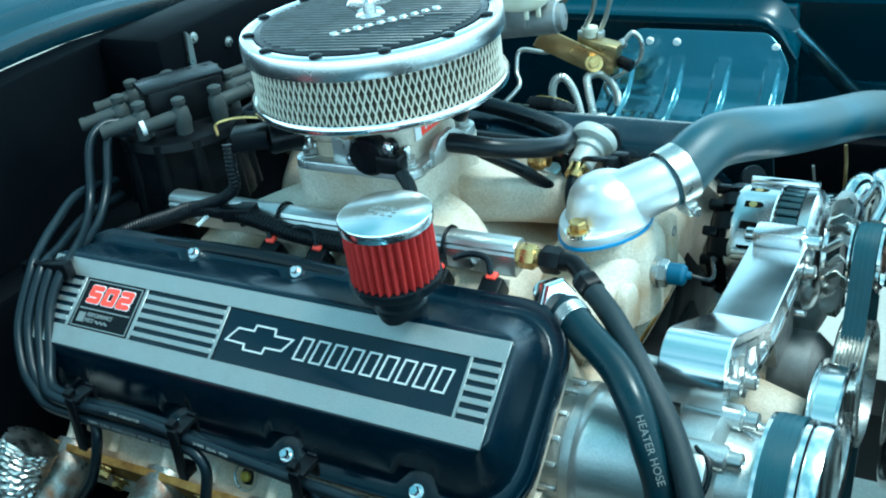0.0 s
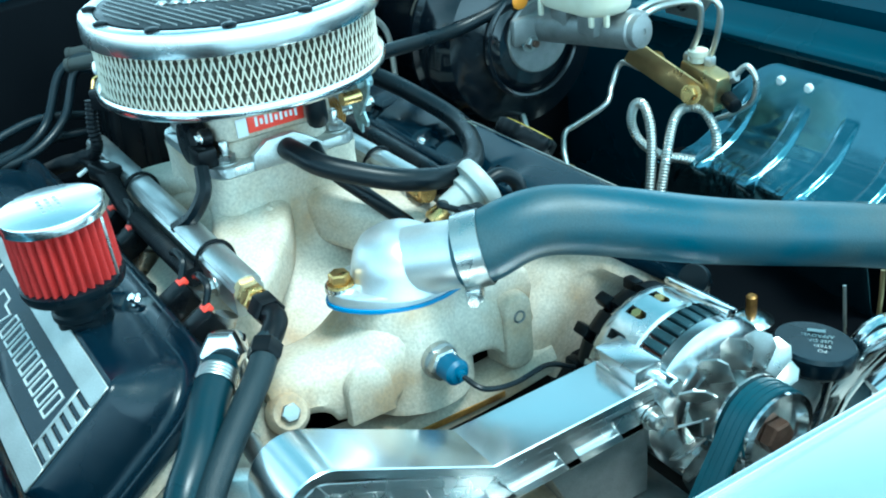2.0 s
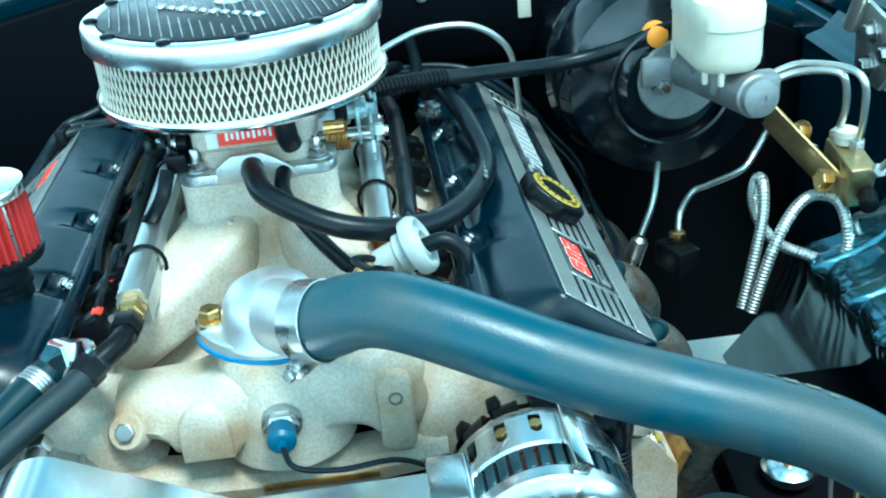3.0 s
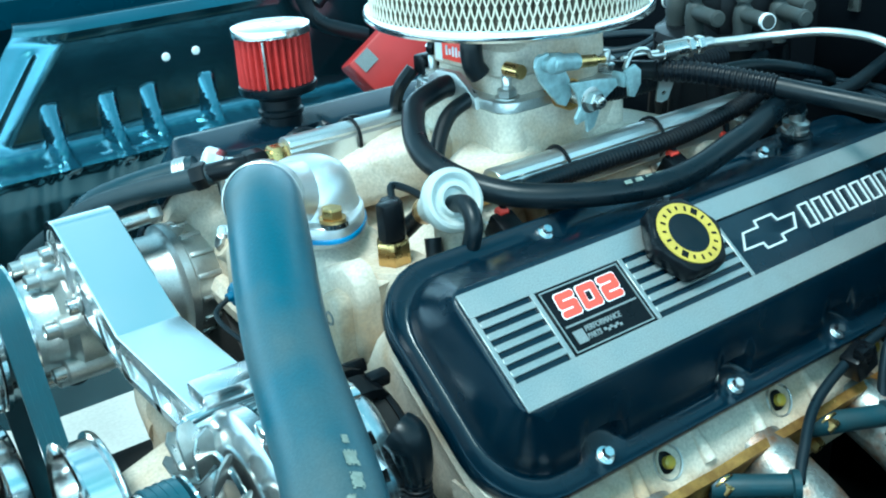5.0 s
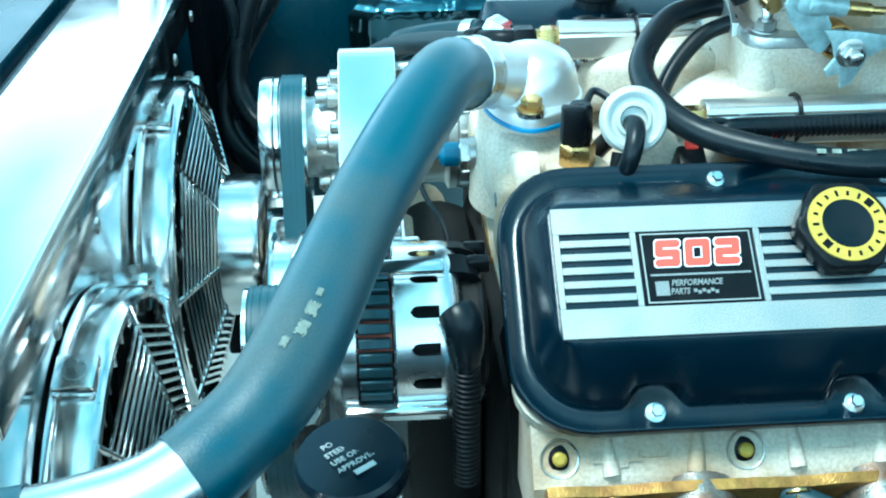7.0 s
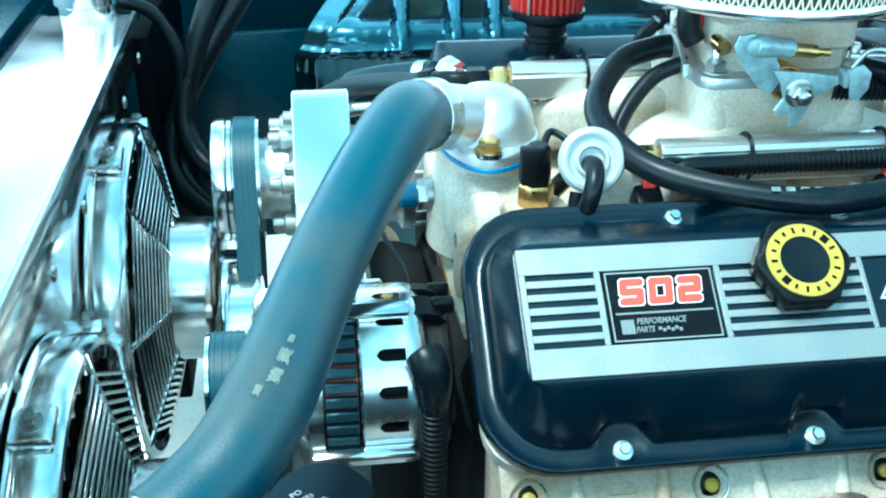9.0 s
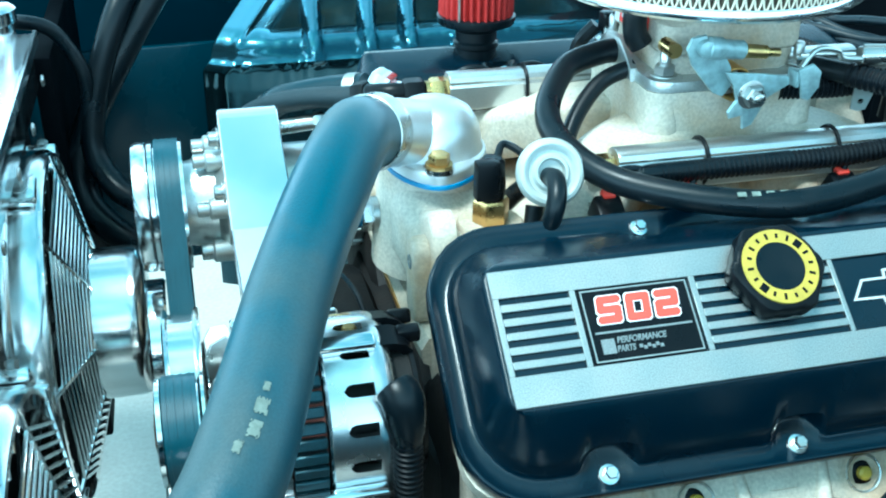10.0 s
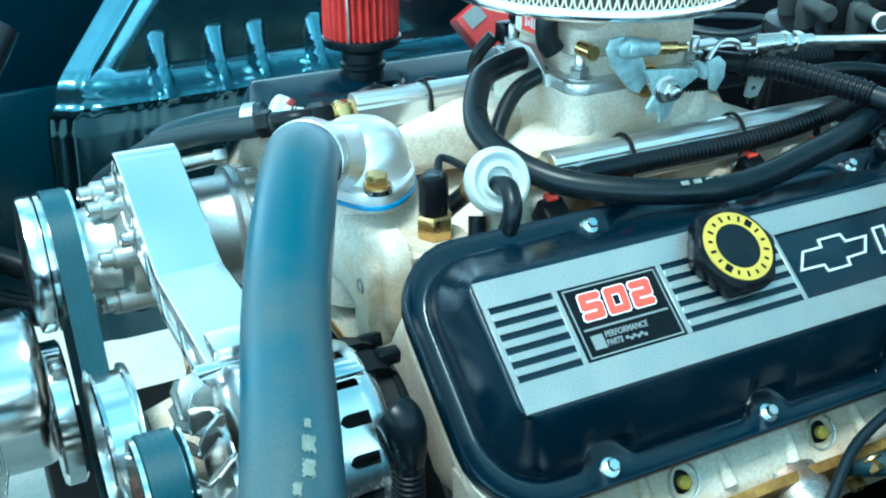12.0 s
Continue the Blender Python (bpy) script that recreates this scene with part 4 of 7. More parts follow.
# ---- throttle body ----
def throttle_body():
    root = thing("fuel_injection_unit", "cast aluminium throttle body bolted under the air cleaner", "throttle body")
    bm = B()
    plate(bm, [(0.037 + x, y) for x, y in rounded(0.072, 0.068, 0.016, 6)], Matrix.Translation((0, 0, 0.9485)), 0.0085, 0.0015)
    for x in (0.094, -0.02):
        for y in (-0.052, 0.052):
            lathe(bm, [(0.0155, 0), (0.015, 0.0085), (0.0135, 0.0095)], (x, y, 0.9485), (0, 0, 1), 20)
    part("base_flange", bm, CAST_CLEAN, root)
    bm = B()
    rings = []
    for hx, hy, z, r in ((0.058, 0.052, 0.956, 0.014), (0.057, 0.051, 0.972, 0.014), (0.060, 0.054, 0.975, 0.014), (0.060, 0.054, 0.995, 0.016), (0.056, 0.052, 0.999, 0.03), (0.054, 0.054, 1.003, 0.05)):
        rings.append([(0.037 + x, y, z) for x, y in rounded(hx, hy, r, 8)])
    ring_loft(bm, rings)
    lathe(bm, [(0.064, 1.001), (0.066, 1.004), (0.066, 1.011), (0.062, 1.013)], (0.04, 0, 0), (0, 0, 1), 48)
    part("housing", bm, CAST, root, "pale cast housing")
    for x in (0.094, -0.02):
        for y in (-0.052, 0.052):
            bm = B()
            lathe(bm, [(0.0105, 0.9575), (0.0105, 0.959), (0.009, 0.9592)], (x, y, 0), (0, 0, 1), 18)
            hexnut(bm, (x, y, 0.959), (0, 0, 1), 0.0085, 0.007)
            lathe(bm, [(0.0042, 0.966), (0.0042, 0.976), (0.003, 0.9775)], (x, y, 0), (0, 0, 1), 12)
            part("stud_nut", bm, STEEL, root)
    # red plate on the front with plain light bars
    bm = B()
    box(bm, (0.0985, -0.003, 0.987), (0.0025, 0.052, 0.0165), bevel=0.0006)
    tag = part("name_plate", bm, RED_INK, root, "red plate with plain white bars")
    bm = B()
    for k in range(9):
        h = 0.0085 if k in (0, 2, 3, 5, 8) else 0.005
        box(bm, (0.1, -0.0215 + 0.0046 * k, 0.9858 + h * 0.2), (0.0008, 0.0024, h), bevel=0)
    part("lettering_bar", bm, WHITE_INK, tag)
    bm = B()
    box(bm, (0.0985, -0.0345, 0.985), (0.002, 0.010, 0.016), bevel=0.0006)
    part("white_tab", bm, WHITE_INK, root)
    # dark bracket hanging in front of the plate
    bm = B()
    tube(bm, [(0.108, 0.028, 1.012), (0.112, 0.029, 1.0), (0.111, 0.03, 0.985), (0.106, 0.032, 0.976)], 0.0095, 12)
    part("vacuum_cap", bm, RUBBER, root, "black rubber vacuum cap")
    # throttle position sensor on the passenger's side
    bm = B()
    lathe(bm, [(0.020, 0), (0.0205, 0.002), (0.0205, 0.014), (0.018, 0.017), (0.008, 0.018), (0, 0.018)], (0.062, -0.058, 0.972), (0, -1, 0), 28)
    for s in (1, -1):
        lathe(bm, [(0.0075, 0), (0.0075, 0.008), (0.006, 0.009)], (0.062 + 0.021 * s, -0.058, 0.972 + 0.008 * s), (0, -1, 0), 16)
    box(bm, (0.086, -0.068, 0.966), (0.026, 0.018, 0.018), bevel=0.003)
    sensor = part("position_sensor", bm, PLASTIC, root, "black throttle position sensor")
    for s in (1, -1):
        bm = B()
        bolt(bm, (0.062 + 0.021 * s, -0.067, 0.972 + 0.008 * s), (0, -1, 0), 0.0045, 0.003)
        part("screw", bm, CHROME, sensor)
    bm = B()
    plate(bm, [(-0.012, -0.02), (0.008, -0.02), (0.012, 0.01), (0.004, 0.022), (-0.01, 0.018)], frame_of((0.024, -0.0555, 0.972), (1, 0, 0), (0, 0, 1)), 0.004, 0.001)
    lathe(bm, [(0.006, 0), (0.006, 0.003)], (0.023, -0.06, 0.975), (0, -1, 0), 14)
    part("side_tab", bm, CAST_CLEAN, root)
    bm = B()
    lathe(bm, [(0.011, 0), (0.011, 0.006), (0.0075, 0.007), (0.007, 0.002), (0, 0.002)], (0.03, -0.053, 0.99), (0, -1, 0), 20, False)
    part("port", bm, RUST, root, "rusty threaded port")
    # idle motor at the rear corner of the passenger's side
    bm = B()
    lathe(bm, [(0.012, 0), (0.0145, 0.002), (0.0145, 0.03), (0.012, 0.034)], (-0.02, -0.062, 0.985), (-0.55, -0.84, 0.05), 22)
    box(bm, (-0.052, -0.098, 0.992), (0.036, 0.026, 0.02), Matrix.Rotation(radians(30), 3, "Z"), bevel=0.003)
    part("idle_motor", bm, PLASTIC, root, "black idle motor with plug")
    # throttle levers on the driver's side
    bm = B()
    rod(bm, (0.047, 0.05, 0.956), (0.047, 0.104, 0.956), 0.0065, seg=16)
    part("shaft", bm, STEEL, root)
    bm = B()
    line = []
    for i in range(8 * 14 + 1):
        w = 2 * math.pi * i / 14
        line.append(Vector((0.047 + 0.0125 * math.cos(w), 0.060 + 0.020 * i / 112, 0.956 + 0.0125 * math.sin(w))))
    sweep(bm, line, 0.0012, 6)
    part("return_spring", bm, RUST, root, "coiled rust-brown return spring")
    for y, shape in (
        (0.086, [(0.094, 0.998), (0.083, 1.000), (0.078, 0.990), (0.066, 0.984), (0.060, 0.974), (0.058, 0.960), (0.064, 0.952), (0.072, 0.955), (0.082, 0.966), (0.092, 0.978), (0.097, 0.990)]),
        (0.097, [(0.070, 0.974), (0.044, 0.972), (0.018, 0.968), (0.016, 0.962), (0.034, 0.952), (0.038, 0.942), (0.043, 0.932), (0.050, 0.929), (0.052, 0.940), (0.062, 0.938), (0.064, 0.943), (0.058, 0.952), (0.062, 0.964)]),
    ):
        bm = B()
        plate(bm, [(-x, z) for x, z in shape], frame_of((0, y + 0.003, 0), (-1, 0, 0), (0, 0, 1)), 0.003, 0.0008)
        part("throttle_lever", bm, TEAL_METAL, root, "stamped metal throttle lever")
    bm = B()
    plate(bm, [(-x, z) for x, z in ((0.014, 0.974), (0.002, 0.978), (-0.005, 0.972), (-0.005, 0.960), (0.002, 0.950), (0.008, 0.952), (0.010, 0.962))], frame_of((0, 0.106, 0), (-1, 0, 0), (0, 0, 1)), 0.003, 0.0008)
    box(bm, (0.012, 0.1, 0.966), (0.003, 0.014, 0.012), bevel=0.0008)
    tab = part("lever_tab", bm, TEAL_METAL, root)
    bm = B()
    box(bm, (0.004, 0.1072, 0.957), (0.007, 0.0012, 0.005), bevel=0)
    part("slot", bm, BRASS, tab, "dull brass pin in the slot")
    bm = B()
    lathe(bm, [(0.011, 0), (0.011, 0.003), (0.0085, 0.004)], (0.047, 0.1, 0.956), (0, 1, 0), 22)
    hexnut(bm, (0.047, 0.104, 0.956), (0, 1, 0), 0.0085, 0.008)
    lathe(bm, [(0.0048, 0), (0.0048, 0.012), (0.003, 0.013)], (0.047, 0.104, 0.956), (0, 1, 0), 14)
    part("lever_nut", bm, STEEL, root)
    bm = B()
    lathe(bm, [(0.006, 0), (0.0085, 0.002), (0.0085, 0.012), (0.007, 0.014), (0.007, 0.03), (0.005, 0.032)], (0.083, 0.092, 0.991), (-1, 0, -0.12), 18)
    lathe(bm, [(0.0065, -0.006), (0.0065, 0.010), (0.004, 0.011)], (0.084, 0.088, 0.991), (0, 1, 0), 18)
    part("cable_stud", bm, TEAL_METAL, root)
    bm = B()
    rod(bm, (0.100, 0.06, 0.985), (0.100, 0.078, 0.985), 0.006, seg=12)
    part("brass_plug", bm, BRASS, root)
    bm = B()
    rod(bm, (0.052, 0.093, 0.987), (0.034, 0.094, 0.985), 0.0052, seg=12, bevel=0.0008)
    rod(bm, (0.034, 0.094, 0.985), (0.024, 0.094, 0.984), 0.0032, seg=12)
    part("brass_fitting", bm, BRASS, root)
    # front vacuum ports
    bm = B()
    plate(bm, [(-0.034, -0.012), (0.034, -0.014), (0.032, -0.004), (0.018, 0.006), (0.006, 0.013), (-0.02, 0.012), (-0.034, 0.002)], frame_of((0.1075, 0.0, 0.9615), (0, 1, 0), (0, 0, 1)), 0.006, 0.0015)
    part("port_plate", bm, CAST_CLEAN, root)


throttle_body()


# ---- thermostat housing, neck and upper hose ----
def water_neck():
    root = thing("thermostat_housing", "polished water neck on a blue gasket with brass-coloured bolts", "water neck")
    b1, b2 = Vector((0.257, -0.036, 0)), Vector((0.274, 0.059, 0))
    mid = (b1 + b2) / 2
    ax = (b2 - b1).normalized()
    ay = Vector((-ax.y, ax.x, 0))

    def lens(k):
        pts = []
        for i in range(40):
            w = 2 * math.pi * i / 40
            p = mid + ax * (0.060 * k * math.cos(w)) + ay * (0.041 * k * math.sin(w) * (1 - 0.22 * math.cos(w) ** 2))
            pts.append((p.x, p.y))
        return pts

    bm = B()
    plate(bm, lens(1.02), Matrix.Translation((0, 0, 0.8868)), 0.0032, 0.0008)
    part("gasket", bm, BLUE_GASKET, root, "bright blue silicone gasket")
    bm = B()
    plate(bm, lens(0.985), Matrix.Translation((0, 0, 0.8898)), 0.0095, 0.002)
    rings = []
    for r, z in ((0.042, 0.896), (0.039, 0.902), (0.0375, 0.912), (0.035, 0.921), (0.0295, 0.9295), (0.021, 0.9350), (0.011, 0.9378), (0.001, 0.9385)):
        rings.append([(mid.x + 0.002 + r * math.cos(2 * math.pi * i / 36), mid.y + r * math.sin(2 * math.pi * i / 36), z) for i in range(36)])
    ring_loft(bm, rings)
    sweep(bm, smooth_line([(0.268, 0.012, 0.908), (0.285, 0.020, 0.913), (0.305, 0.032, 0.921), (0.325, 0.046, 0.928)], 6), lambda w: 0.029 - 0.004 * w, 32)
    part("casting", bm, NECK_SATIN, root, "satin aluminium elbow", angle=60)
    for b in (b1, b2):
        bm = B()
        lathe(bm, [(0.0125, 0.898), (0.012, 0.902)], (b.x, b.y, 0), (0, 0, 1), 20)
        part("ear", bm, POLISHED, root)
        bm = B()
        lathe(bm, [(0.0105, 0.902), (0.0105, 0.904), (0.008, 0.9043)], (b.x, b.y, 0), (0, 0, 1), 18)
        hexnut(bm, (b.x, b.y, 0.904), (0, 0, 1), 0.0085, 0.008)
        part("bolt", bm, BRASS, root, "yellow-zinc hex bolt")


water_neck()

HOSE_LINE = [(0.305, 0.030, 0.9225), (0.325, 0.050, 0.929), (0.3485, 0.102, 0.9425), (0.4016, 0.2205, 0.9115), (0.447, 0.350, 0.879), (0.479, 0.394, 0.862), (0.51, 0.418, 0.852), (0.546, 0.430, 0.848), (0.585, 0.436, 0.845), (0.62, 0.438, 0.842), (0.65, 0.42, 0.838), (0.662, 0.375, 0.832)]


def hose_radius(i):
    return 0.0272 - 0.0030 * min(1.0, i / 84)


def upper_hose():
    root = thing("radiator_hose", "grey rubber upper radiator hose with worn scuffs and clamp", "radiator hose")
    bm = B()
    line = smooth_line(HOSE_LINE, 14)
    sweep(bm, line[8:79], lambda w: hose_radius(8 + 70 * w) + 0.0004 * math.sin(w * 21), 32)
    part("rubber", bm, HOSE, root)
    # the hose's pale highlight on this bend, put in as a satin metal stretch
    bm = B()
    sweep(bm, line[74:109], 0.0234, 32)
    part("joining_pipe", bm, SATIN, root, "hose stretch in satin metal, its bright highlight put into the material")
    bm = B()
    sweep(bm, line[106:], 0.0246, 32)
    part("rubber", bm, HOSE, root)
    p, d = line[12], (line[14] - line[10]).normalized()
    bm = B()
    lathe(bm, [(0.0282, -0.010), (0.0292, -0.0095), (0.0292, 0.0095), (0.0282, 0.010)], p, d, 40, False)
    clamp = part("clamp", bm, STEEL, root, "worm-drive steel clamp")
    side = d.cross(Vector((0, 0, 1))).normalized()
    bm = B()
    box(bm, p + side * 0.020 - Vector((0, 0, 0.024)), (0.02, 0.012, 0.012), frame_of((0, 0, 0), side, d).to_3x3(), bevel=0.002)
    hexnut(bm, p + side * 0.030 - Vector((0, 0, 0.024)), side, 0.005, 0.007)
    part("screw", bm, STEEL, clamp)
    # pale worn marks printed along the hose, bent to its skin
    bm = B()
    rnd = random.Random(8)
    for at, out, long, wide in (((0.4389, 0.3362, 0.9055), (-0.24, 0.38, 0.89), 0.0105, 0.0075), ((0.4438, 0.3489, 0.9012), (-0.23, 0.40, 0.89), 0.0105, 0.007), ((0.4551, 0.3566, 0.9000), (-0.05, 0.34, 0.94), 0.008, 0.005), ((0.4300, 0.3270, 0.9100), (-0.24, 0.36, 0.90), 0.006, 0.004)):
        i = min(range(1, len(line) - 1), key=lambda j: (line[j] - Vector(at)).length)
        e = (line[i + 1] - line[i - 1]).normalized()
        q = line[i] + e * (Vector(at) - line[i]).dot(e)
        out = Vector(out)
        out = (out - e * out.dot(e)).normalized()
        side = e.cross(out)
        n = 9
        grid = [[bm.verts.new(q + e * long * (u / n - 0.5) + (out * math.cos(a) + side * math.sin(a)) * (hose_radius(i) + 0.0009)) for a in [wide / 0.028 * (v / n - 0.5) for v in range(n + 1)]] for u in range(n + 1)]
        for u in range(n):
            for v in range(n):
                if rnd.random() < 1.5 - 0.95 * max(abs(u - 4) / 4, abs(v - 4) / 4) ** 2:
                    bm.faces.new((grid[u][v], grid[u + 1][v], grid[u + 1][v + 1], grid[u][v + 1]))
    for v in [v for v in bm.verts if not v.link_faces]:
        bm.verts.remove(v)
    part("worn_print", bm, WORN_PRINT, root, "pale worn printing")


upper_hose()


# ---- blue coolant sensor and its wire ----
root = thing("coolant_sensor", "coolant sensor with a bright blue plug in the crossover", "sensor")
bm = B()
lathe(bm, [(0.015, 0), (0.015, 0.005), (0.012, 0.006)], (0.313, 0.010, 0.8425), (1, 0, 0), 20)
hexnut(bm, (0.318, 0.010, 0.8425), (1, 0, 0), 0.0135, 0.009)
part("hex", bm, STEEL, root)
bm = B()
lathe(bm, [(0.0095, 0), (0.0105, 0.001), (0.0105, 0.014), (0.008, 0.017), (0.004, 0.0175), (0.0035, 0.022)], (0.326, 0.010, 0.843), (1, 0.05, 0), 20)
part("plug", bm, BLUE_PLASTIC, root, "blue plastic plug")
bm = B()
tube(bm, [(0.346, 0.011, 0.843), (0.362, 0.02, 0.836), (0.358, 0.05, 0.826), (0.345, 0.09, 0.818), (0.34, 0.12, 0.80)], 0.0022, 8)
part("wire", bm, RUBBER, root)


# ---- brass sensor and vacuum valve behind the neck ----
root = thing("temperature_sender", "brass sender with a dark plug in the manifold", "sensor")
bm = B()
hexnut(bm, (0.242, 0.091, 0.867), (0, 0, 1), 0.014, 0.02)
part("hex", bm, BRASS, root)
bm = B()
lathe(bm, [(0.0095, 0), (0.0105, 0.004), (0.0105, 0.014), (0.0095, 0.03), (0.007, 0.033)], (0.242, 0.091, 0.886), (0, 0, 1), 20)
box(bm, (0.248, 0.099, 0.905), (0.018, 0.012, 0.03), bevel=0.002)
part("plug", bm, PLASTIC, root)
bm = B()
tube(bm, [(0.238, 0.088, 0.916), (0.228, 0.075, 0.922), (0.212, 0.09, 0.912), (0.205, 0.105, 0.89)], 0.003, 8)
part("wire", bm, RUBBER, root)

root = thing("vacuum_valve", "white metal vacuum valve with brass fitting above the rail", "valve")
bm = B()
ax = Vector((0.10, 0.82, 0.42)).normalized()
o = Vector((0.206, 0.093, 0.902))
lathe(bm, [(0.011, 0.0), (0.013, 0.002), (0.0135, 0.02), (0.0165, 0.022), (0.0165, 0.030), (0.0235, 0.032), (0.0245, 0.036), (0.0245, 0.040), (0.0225, 0.0435), (0.0200, 0.0445), (0.0178, 0.0435), (0.0160, 0.0405), (0.0138, 0.0405), (0.0120, 0.0440), (0.0100, 0.0440), (0.0088, 0.0400), (0.0, 0.0395)], o, ax, 36)
part("body", bm, VALVE_WHITE, root)
bm = B()
lathe(bm, [(0.009, -0.016), (0.011, -0.013), (0.011, 0.0)], o, ax, 18)
part("fitting", bm, BRASS, root)
bm = B()
tube(bm, [o - ax * 0.014, o - ax * 0.03 + Vector((0.004, 0, -0.006)), (0.214, 0.055, 0.868), (0.224, 0.04, 0.845)], 0.0075, 12)
part("lower_hose", bm, RUBBER, root, "short black hose")
bm = B()
tube(bm, [(0.2115, 0.128, 0.917), (0.213, 0.147, 0.922), (0.2175, 0.161, 0.910), (0.2235, 0.157, 0.885), (0.2285, 0.142, 0.863), (0.2265, 0.123, 0.855), (0.214, 0.105, 0.863), (0.210, 0.098, 0.880)], 0.0068, 14, 10)
part("hose", bm, RUBBER, root, "short black hose")


# ---- vacuum hoses ----
bm = B()
tube(bm, [(0.108, -0.003, 0.962), (0.128, -0.001, 0.961), (0.163, 0.014, 0.953), (0.193, 0.075, 0.933), (0.165, 0.148, 0.917), (0.069, 0.200, 0.914), (-0.020, 0.198, 0.926), (-0.080, 0.186, 0.935), (-0.120, 0.173, 0.939), (-0.1345, 0.168, 0.933), (-0.1385, 0.167, 0.920)], 0.0098, 16, 10)
root = thing("vacuum_hose", "thick black hose looping from throttle body to valve cover", "hose")
part("rubber", bm, RUBBER, root)
bm = B()
for k in range(7):
    box(bm, (0.099 - 0.010 * k, 0.1965 + 0.0012 * k, 0.9226), (0.006, 0.0035, 0.0008), Matrix.Rotation(radians(-8), 3, "Z") @ Matrix.Rotation(radians(-32), 3, "X"), bevel=0)
part("lettering_bar", bm, WORN_PRINT, root, "worn pale printing")
bm = B()
tube(bm, [(0.106, 0.023, 0.957), (0.135, 0.022, 0.943), (0.165, 0.045, 0.916), (0.183, 0.078, 0.880)], 0.0068, 14, 10)
single("vacuum_hose", bm, RUBBER, "thin black hose running down beside the plenum", "hose")
root = thing("breather_valve", "steel valve with rubber grommet in the valve cover", "valve", m=pose(-0.1416, 0.1662, 0.8964))
bm = B()
lathe(bm, [(0.015, -0.006), (0.016, -0.002), (0.016, 0.002), (0.012, 0.003)], (0, 0, 0), (0, 0.15, 1), 24)
part("grommet", bm, RUBBER, root, "black rubber grommet")
bm = B()
lathe(bm, [(0.010, 0.002), (0.0125, 0.003), (0.0125, 0.006), (0.0105, 0.007), (0.0105, 0.009), (0.0120, 0.010), (0.0120, 0.0125), (0.0095, 0.0135), (0.0070, 0.014), (0.0070, 0.024)], (0, 0, 0), (0, 0.10, 1), 24)
part("body", bm, STEEL, root, "stepped steel body")


# ---- fuel rails, injectors and looms ----
def fuel_rail(side, front, label):
    root = thing("fuel_rail", label, "fuel rail", "pair of fuel rails")
    y, z = 0.098 * side, 0.905
    bm = B()
    sect = [(-0.011, -0.017), (0.011, -0.017), (0.0125, -0.015), (0.0125, 0.004), (0.0105, 0.0065), (0.0115, 0.009), (0.0095, 0.0125), (0.006, 0.0145), (0.0, 0.0155), (-0.006, 0.0145), (-0.0095, 0.0125), (-0.0115, 0.009), (-0.0105, 0.0065), (-0.0125, 0.004), (-0.0125, -0.015)]
    rings = [[(x, y + a * k, z + b * k) for a, b in sect] for x, k in ((-0.175, 0.97), (-0.174, 1), (front - 0.001, 1), (front, 0.97))]
    ring_loft(bm, rings)
    part("extrusion", bm, RAIL_SATIN, root, "bright extruded aluminium rail", angle=25)
    bm = B()
    hexnut(bm, (front, y, z), (1, 0, 0), 0.0115, 0.016)
    lathe(bm, [(0.0085, 0), (0.0085, 0.006)], (front + 0.014, y, z), (1, 0, 0), 16)
    part("end_fitting", bm, BRASS, root, "brass-coloured end fitting")
    for x in (0.185 if side < 0 else 0.12, -0.14):
        bm = B()
        bolt(bm, (x, y + 0.0125 * side, z - 0.006), (0, side, 0), 0.0062, 0.004)
        part("bolt", bm, STEEL, root)
    for x in (front - 0.07, -0.03):
        bm = B()
        line = [Vector((x, y + 0.0165 * math.cos(w) * 1.0, z - 0.001 + 0.0185 * math.sin(w))) for w in [2 * math.pi * i / 24 for i in range(25)]]
        sweep(bm, line, 0.0017, 6)
        part("cable_tie", bm, PLASTIC, root)
    return root


fuel_rail(-1, 0.228, "bright extruded fuel rail with brass end fitting")
fuel_rail(1, 0.150, "bright extruded fuel rail beside a black wiring loom")


